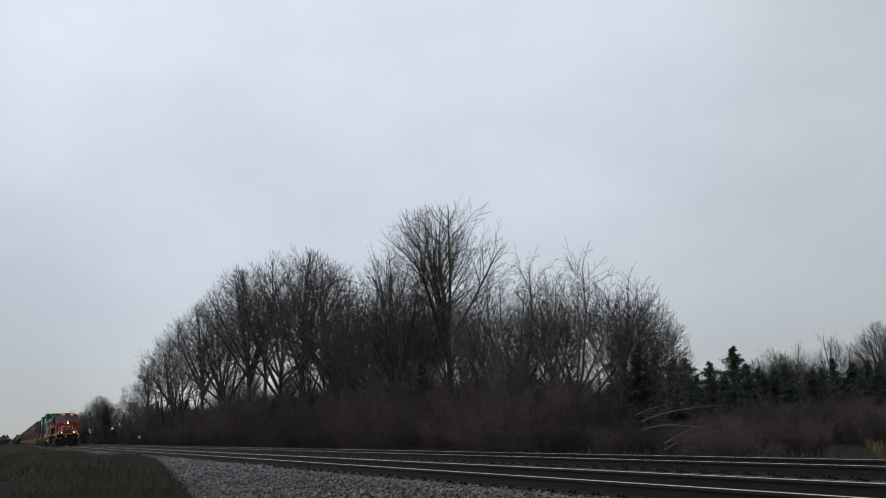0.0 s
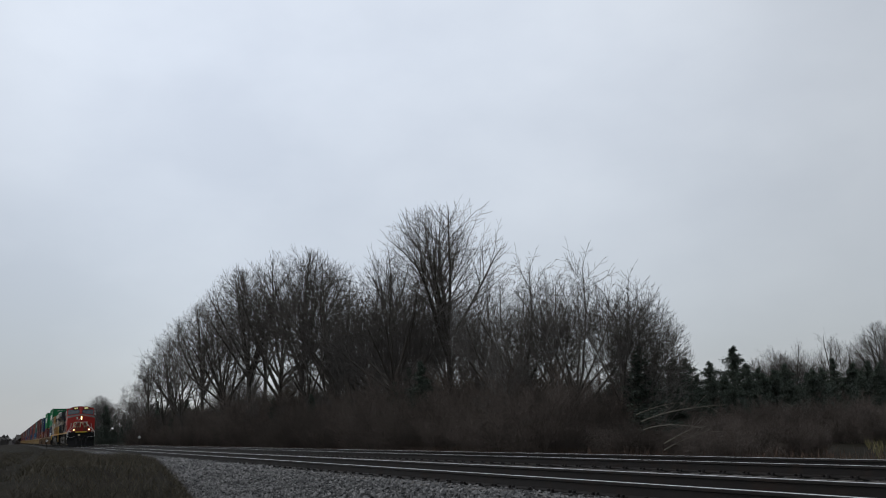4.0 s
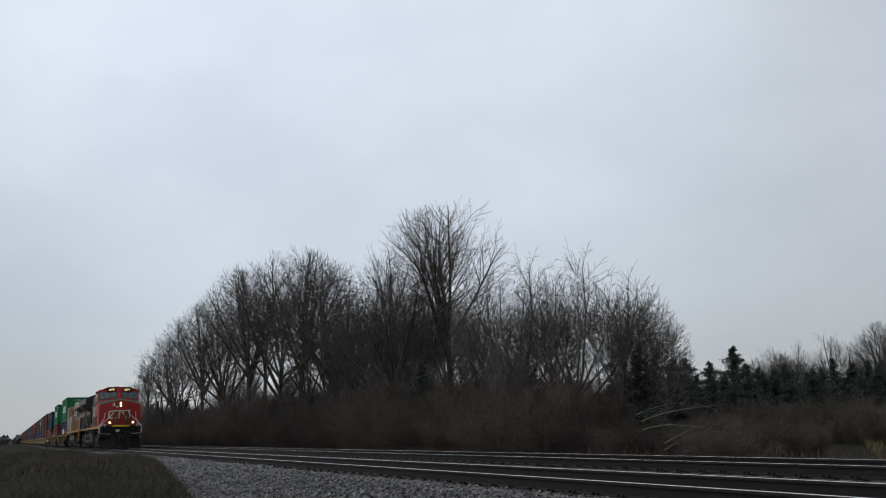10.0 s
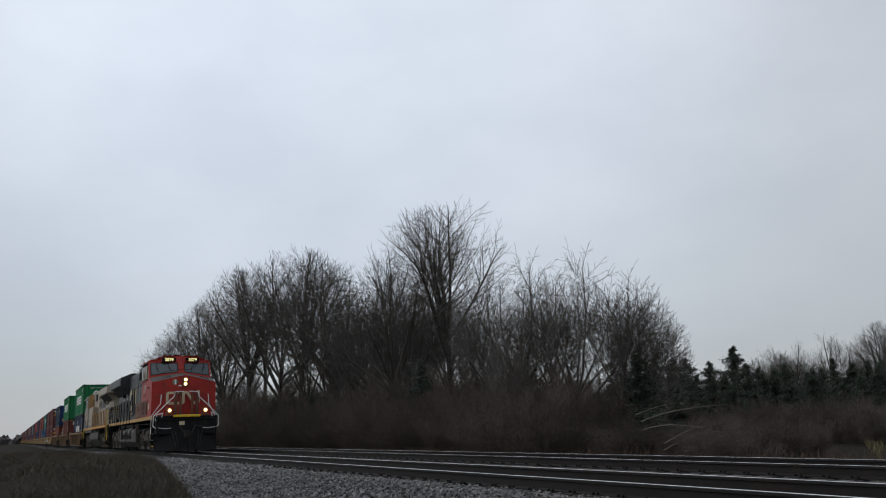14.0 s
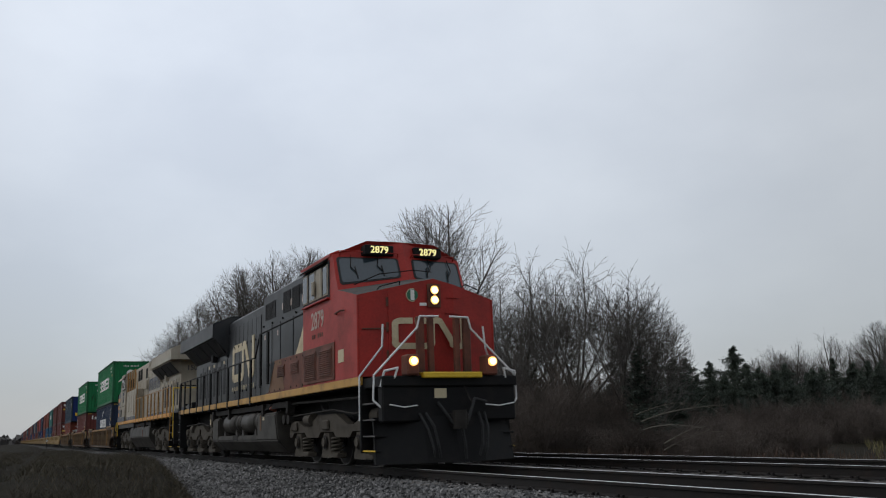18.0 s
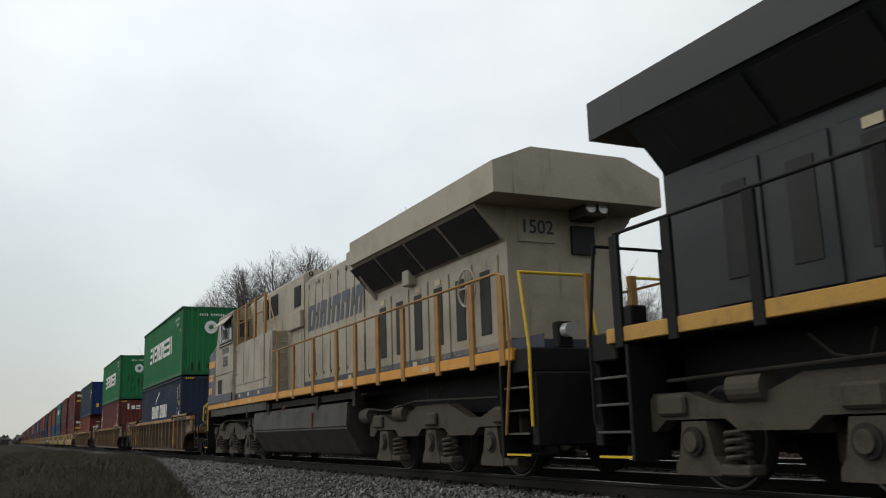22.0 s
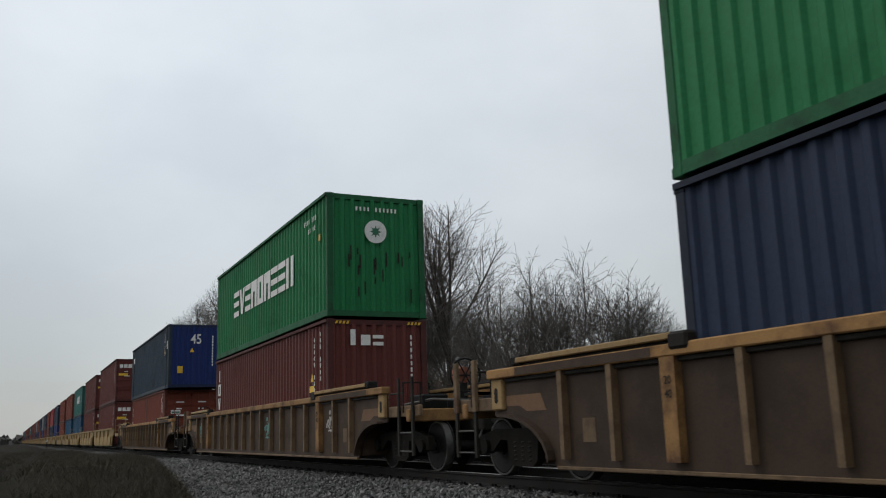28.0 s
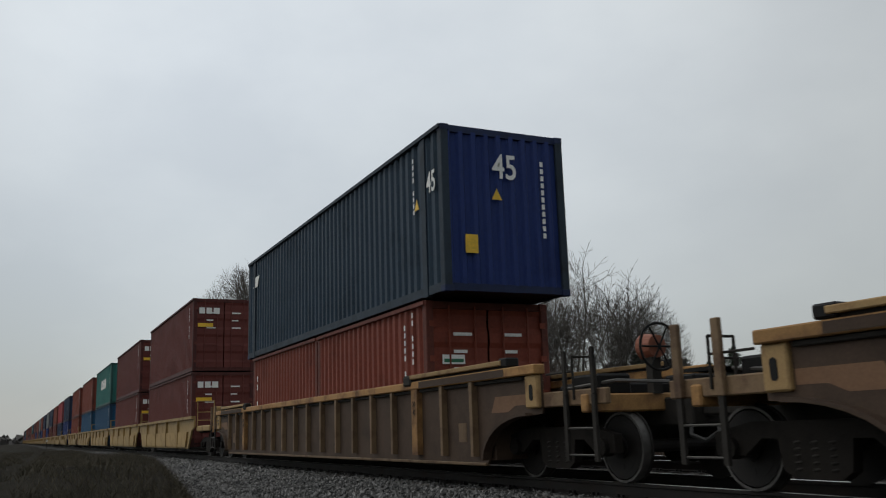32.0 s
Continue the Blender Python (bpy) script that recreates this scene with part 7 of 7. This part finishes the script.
    part("pilot_face", box(B(), 0.42, 0.66, -1.40, 1.40, 0.85, 1.52, 0.03), "black", root)
    blade = [(0.42, -1.45), (0.86, -0.6), (0.98, 0.0), (0.86, 0.6), (0.42, 1.45), (0.3, 1.45), (0.3, -1.45)]
    bm = prism(B(), blade, "z", 0.1, 0.95)
    for vtx in bm.verts:
        if vtx.co.z > 0.5 and vtx.co.x > 0.31:
            vtx.co.x -= 0.2
    part("plow", bm, "black", root, "black steel snow plow")
    part("coupler", box(B(), 0.6, 1.15, -0.12, 0.12, 0.74, 1.0, 0.03), "under", root)
    part("coupler_knuckle", rod(B(), (1.12, -0.06, 0.7), (1.12, -0.06, 1.04), 0.13, 14), "under", root)
    part("pilot_plate", box(B(), 0.665, 0.675, -0.35, -0.1, 1.28, 1.46), "cream", root)
    for s in (-1, 1):
        bk = part("ditch_lamp_bracket", box(B(), 0.5, 0.82, s * 0.83 - 0.125, s * 0.83 + 0.125, 1.7, 2.09, 0.03), "red_dirty" if lead else "orange", root)
        part("ditch_lamp", rod(B(), (0.82, s * 0.83, 1.96), (0.86, s * 0.83, 1.96), 0.09, 22, 0.085), "lamp_rim" if lead else "lens", bk, "lit round ditch lamp" if lead else "unlit ditch lamp")
        if lead:
            part("ditch_bulb", rod(B(), (0.86, s * 0.83, 1.96), (0.87, s * 0.83, 1.96), 0.062, 20, 0.045), "lamp", bk)
        part("front_stanchion", box(B(), 0.35, 0.45, s * 0.5 - 0.08, s * 0.5 + 0.08, 1.7, 2.85, 0.02), "red_dirty" if lead else "ochre", root)
        part("front_stanchion", box(B(), 0.35, 0.45, s * 0.28 - 0.06, s * 0.28 + 0.06, 1.7, 2.85, 0.02), "red_dirty" if lead else "ochre", root)
        part("front_handrail", pipe(B(), [(0.45, s * 0.12, 2.86), (0.45, s * 0.52, 2.85), (0.45, s * 0.58, 2.63), (0.5, s * 1.5, 1.72), (0.5, s * 1.52, 1.26), (0.55, s * 1.38, 1.12)], 0.02, 8), c["grab"], root, "bent white handrail" if lead else "")
        part("cab_handrail", pipe(B(), [(-0.02, s * 1.1, 2.74), (0.0, s * 1.13, 2.3), (-0.28, s * 1.5, 1.74), (-0.28, s * 1.5, 0.9)], 0.02, 8), c["grab"], root, "bent white handrail" if lead else "")
        part("cut_lever", pipe(B(), [(0.7, s * 0.72, 1.15), (0.74, s * 1.0, 1.12), (0.76, s * 1.3, 1.17)], 0.012), "white", root)
        part("air_hose", pipe(B(), [(0.7, s * 0.55, 1.0), (0.95, s * 0.5, 0.75), (1.02, s * 0.45, 0.4), (0.98, s * 0.4, 0.2)], 0.028), "rubber", root)
        part("air_hose", pipe(B(), [(0.7, s * 0.68, 1.0), (0.95, s * 0.62, 0.7), (1.02, s * 0.55, 0.35), (0.98, s * 0.52, 0.2)], 0.024), "rubber", root)
        part("step_light_guard", pipe(B(), [(0.62, s * 1.42, 1.5), (0.72, s * 1.38, 1.78), (0.74, s * 1.12, 1.84), (0.68, s * 1.2, 1.55)], 0.022), "white" if lead else "yellow", root)
    part("mu_cable", pipe(B(), [(0.7, -0.3, 1.2), (0.95, -0.1, 0.8), (1.05, 0.15, 0.85), (0.95, 0.35, 1.25), (0.75, 0.7, 1.2)], 0.03), "rubber", root)
    part("pilot_chain", pipe(B(), [(0.72, 0.25, 1.5), (0.85, 0.3, 1.25), (0.9, 0.35, 1.15)], 0.016), "under", root)
    part("front_hung_hose", pipe(B(), [(1.0, 0.05, 0.72), (1.05, 0.08, 0.4), (1.02, 0.1, 0.15)], 0.03), "rubber", root)
    steps(root, 0.42, 1, "yellow")
    steps(root, -21.32, -1, "yellow")
    # handrails along the walkways
    posts = (-9.14, -10.53, -12.1, -13.72, -14.86, -16.08, -17.26, -18.67, -19.85, -20.75)
    for s in (-1, 1):
        for x in posts:
            part("stanchion", box(B(), x - 0.075, x + 0.075, s * 1.49 - 0.025, s * 1.49 + 0.025, 1.52, 2.78, 0.008), c["post"], root)
        if lead:
            for x in (-8.03, -7.25):
                part("stanchion", box(B(), x - 0.075, x + 0.075, s * 1.49 - 0.025, s * 1.49 + 0.025, 2.0, 3.38, 0.008), c["post"], root)
            line = [(-20.75, s * 1.49, 2.8), (-8.62, s * 1.49, 2.8), (-8.1, s * 1.49, 3.4), (-4.05, s * 1.49, 3.45)]
        else:
            line = [(-20.75, s * 1.49, 0.6), (-20.95, s * 1.49, 1.7), (-20.85, s * 1.49, 2.75), (-20.65, s * 1.49, 2.82), (-8.6, s * 1.49, 2.8)]
        part("handrail", pipe(B(), line, 0.022, 8), c["rail"], root)
    # nose paint
    if lead:
        def put(a, b, o):
            return (nose_x(a) + 0.062 + o, a, b)
        bracket_mark(nose, put, -0.82, 2.32, 1.56, 0.58, 0.12, "cream")
        em = part("emblem", slab(-0.6, -0.34, 3.2, 3.46, 0.035, 0.036), c["nose"], nose, "round green and white emblem")
        xm = nose_x(0.47) + 0.037
        part("emblem_ring", rod(B(), (xm, -0.47, 3.33), (xm + 0.006, -0.47, 3.33), 0.135, 28), "cream", em)
        part("emblem_field", rod(B(), (xm + 0.006, -0.47, 3.33), (xm + 0.011, -0.47, 3.33), 0.118, 28), "emblem", em)
        part("emblem_stripe", box(B(), xm + 0.011, xm + 0.014, -0.51, -0.43, 3.225, 3.435), "marking", em)
        part("plate", slab(-0.32, -0.17, 3.12, 3.18, 0.035, 0.042), "marking", nose)
    else:
        for i, z in enumerate((2.07, 2.50, 2.95)):
            part("nose_stripe", slab(-1.49, 1.49, z, z + 0.22, 0.036, 0.04), "orange", nose, "orange nose stripe")
            for s in (-1, 1):
                back = -0.80 - 0.24 * i
                part("cab_stripe", prism(B(), [(back, z), (-0.36, z), (-0.36, z + 0.22), (back - 0.11, z + 0.22)], "y", s * 1.503, s * 1.507), "orange", cab_part, "orange nose stripe")
        for s in (-1, 1):
            part("navy_panel", prism(B(), [(-1.44, 1.8), (-0.36, 1.8), (-0.36, 3.33), (-1.44, 3.58)], "y", s * 1.5005, s * 1.502), "navy", cab_part, "navy painted panel")
            part("step_lamp", rod(B(), (-2.3, s * 1.38, 1.3), (-2.3, s * 1.38, 1.36), 0.075, 14, 0.04), "truck", root)
    return root


lead_loco = locomotive("red and black six-axle diesel locomotive with lit headlamps",
                       {"hood": "hood_black", "cab": "red", "nose": "red", "sill": "gold", "post": "black", "rail": "black", "grab": "white", "end_rail": "black", "tanks": True}, "2879", True)
on_train(lead_loco, 0.0)
for q in range(len(SPINNERS)):
    if SPINNERS[q][3] is None:
        SPINNERS[q] = (*SPINNERS[q][:3], 1)
second_loco = locomotive("weathered silver grey diesel locomotive with orange sill, running backwards",
                         {"hood": "silver", "cab": "silver", "nose": "navy", "sill": "orange", "post": "ochre", "rail": "ochre", "grab": "yellow", "end_rail": "yellow", "tanks": False}, "1502", False)
on_train(second_loco, -44.15, 0.0, True)
for q in range(len(SPINNERS)):
    if SPINNERS[q][3] is None:
        SPINNERS[q] = (*SPINNERS[q][:3], -1)


# ---- trackside markers and a fallen tree ----
def marker(x, y, z, label):
    root = thing("trackside_marker", label, "sign")
    part("post", box(B(), -0.03, 0.03, -0.03, 0.03, ground_z(x, y) - z - 0.1, 0.1), "under", root)
    part("plate", prism(B(), [(-0.19, 0.0), (0, -0.19), (0.19, 0.0), (0, 0.19)], "x", 0.03, 0.045), "marking", root)
    part("plate_centre", prism(B(), [(-0.09, 0.0), (0, -0.09), (0.09, 0.0), (0, 0.09)], "x", 0.045, 0.05), "under", root)
    root.matrix_basis = pose(x, y, z)


marker(-119.5, 14.6, 0.9, "small white diamond marker on a post beyond the far track")
marker(-150.0, 5.0, 0.85, "small white diamond marker on a post beside the near track")


def fallen_tree(y, limbs, seed):
    """Long pale limbs that rise from the brush, one above the other."""
    rng = np.random.default_rng(seed)
    root = thing("fallen_tree", "pale dead limbs of a fallen tree leaning from the wood", "dead tree")
    x0, x1 = limbs[0][0], limbs[0][2]
    for xa, za, xb, zb in limbs:
        main = []
        way = np.array((xb - xa, rng.normal(0, 0.2), zb - za))
        pts = limb_points(rng, (xa - x0, rng.uniform(-0.3, 0.3), za), way + np.array([0, 0, 0.5]), np.linalg.norm(way) * 1.03, 7, 0.04, -0.035)
        for i in range(7):
            main.append((pts[i], pts[i + 1], 0.027 * (1 - i / 8.5), 0.027 * (1 - (i + 1) / 8.5)))
            for _ in range(2 if i > 1 else 0):
                o = limb_points(rng, pts[i], side_way(rng, pts[i + 1] - pts[i], rng.uniform(0.3, 0.8)), rng.uniform(0.3, 0.9), 2, 0.12, 0.0)
                main += [(o[0], o[1], 0.009, 0.007), (o[1], o[2], 0.007, 0.004)]
        ob = new("limb", mesh_of("limb", [(main, 6)], "pale_bark"))
        ob.parent = root
    root.matrix_basis = pose(x0, y, 0)


fallen_tree(22.3, ((-28.6, 0.75, -24.8, 1.35), (-28.4, 0.42, -24.6, 0.80), (-27.6, -0.35, -25.0, 0.20), (-27.4, -0.1, -25.3, 0.05), (-29.2, 1.0, -26.4, 1.5)), 3)


# ---- ties, tie plates and spikes ----
def make_ties():
    def tie_mesh(seed):
        bm = B()
        box(bm, -0.115, 0.115, -1.3, 1.3, -0.36, -0.19, 0.012)
        rr = random.Random(seed)
        for v in bm.verts:
            v.co += Vector((rr.uniform(-0.008, 0.008), rr.uniform(-0.03, 0.03), rr.uniform(-0.004, 0.004)))
        me = bpy.data.meshes.new("tie")
        bm.to_mesh(me)
        bm.free()
        me.materials.append(M["tie"])
        return me
    bm = B()
    box(bm, -0.095, 0.095, -0.19, 0.19, -0.192, -0.172, 0.004)
    for x in (-0.05, 0.05):
        for y in (-0.09, 0.09):
            box(bm, x - 0.016, x + 0.016, y - 0.02, y + 0.02, -0.175, -0.135, 0.004)
    plate = bpy.data.meshes.new("tie_plate")
    bm.to_mesh(plate)
    bm.free()
    plate.materials.append(M["rail"])
    kinds = [tie_mesh(i) for i in range(4)]
    rr = random.Random(3)
    for track, y, z, near in ((track_near, TRACK_1, 0.0, 150), (track_far, TRACK_2, 0.02, 110)):
        verts, faces = [], []
        for i in range(900):
            x = 10 - i * 0.53 + rr.uniform(-0.02, 0.02)
            m = pose(x, y + rr.uniform(-0.03, 0.03), z + rr.uniform(-0.008, 0.006), 0, 0, rr.uniform(-0.8, 0.8))
            if i < near:
                tie = piece("tie", kinds[i % 4], track, m)
                for s in (-1, 1):
                    piece("tie_plate", plate, tie, pose(0, s * 0.7525, 0))
            else:
                o = len(verts)
                verts += [tuple(m @ Vector((a, b, c))) for a in (-0.115, 0.115) for b in (-1.3, 1.3) for c in (-0.36, -0.19)]
                faces += [tuple(o + k for k in q) for q in ((0, 1, 3, 2), (4, 6, 7, 5), (0, 4, 5, 1), (2, 3, 7, 6), (1, 5, 7, 3))]
        far = raw("far_ties", verts, faces, "tie")
        far.parent = track
        far["kind"] = "stuff"


make_ties()


# ---- what moves ----
def motions():
    for ob, u, z, turned in TRAIN:
        walk(ob, [(t, pose(head_x(t) + u, TRACK_1, z, 0, 0, 180 if turned else 0)) for t in range(0, 33, 2)])
    for ws, x, r, way in SPINNERS:
        step = 3 if r > 0.5 else 2
        rows = []
        for k in range(0, 961, step):
            t = k / 30
            rows.append((t, pose(x, 0, r, 0, way * math.degrees((head_x(t) - head_x(0)) / r), 0)))
        walk(ws, rows)


motions()
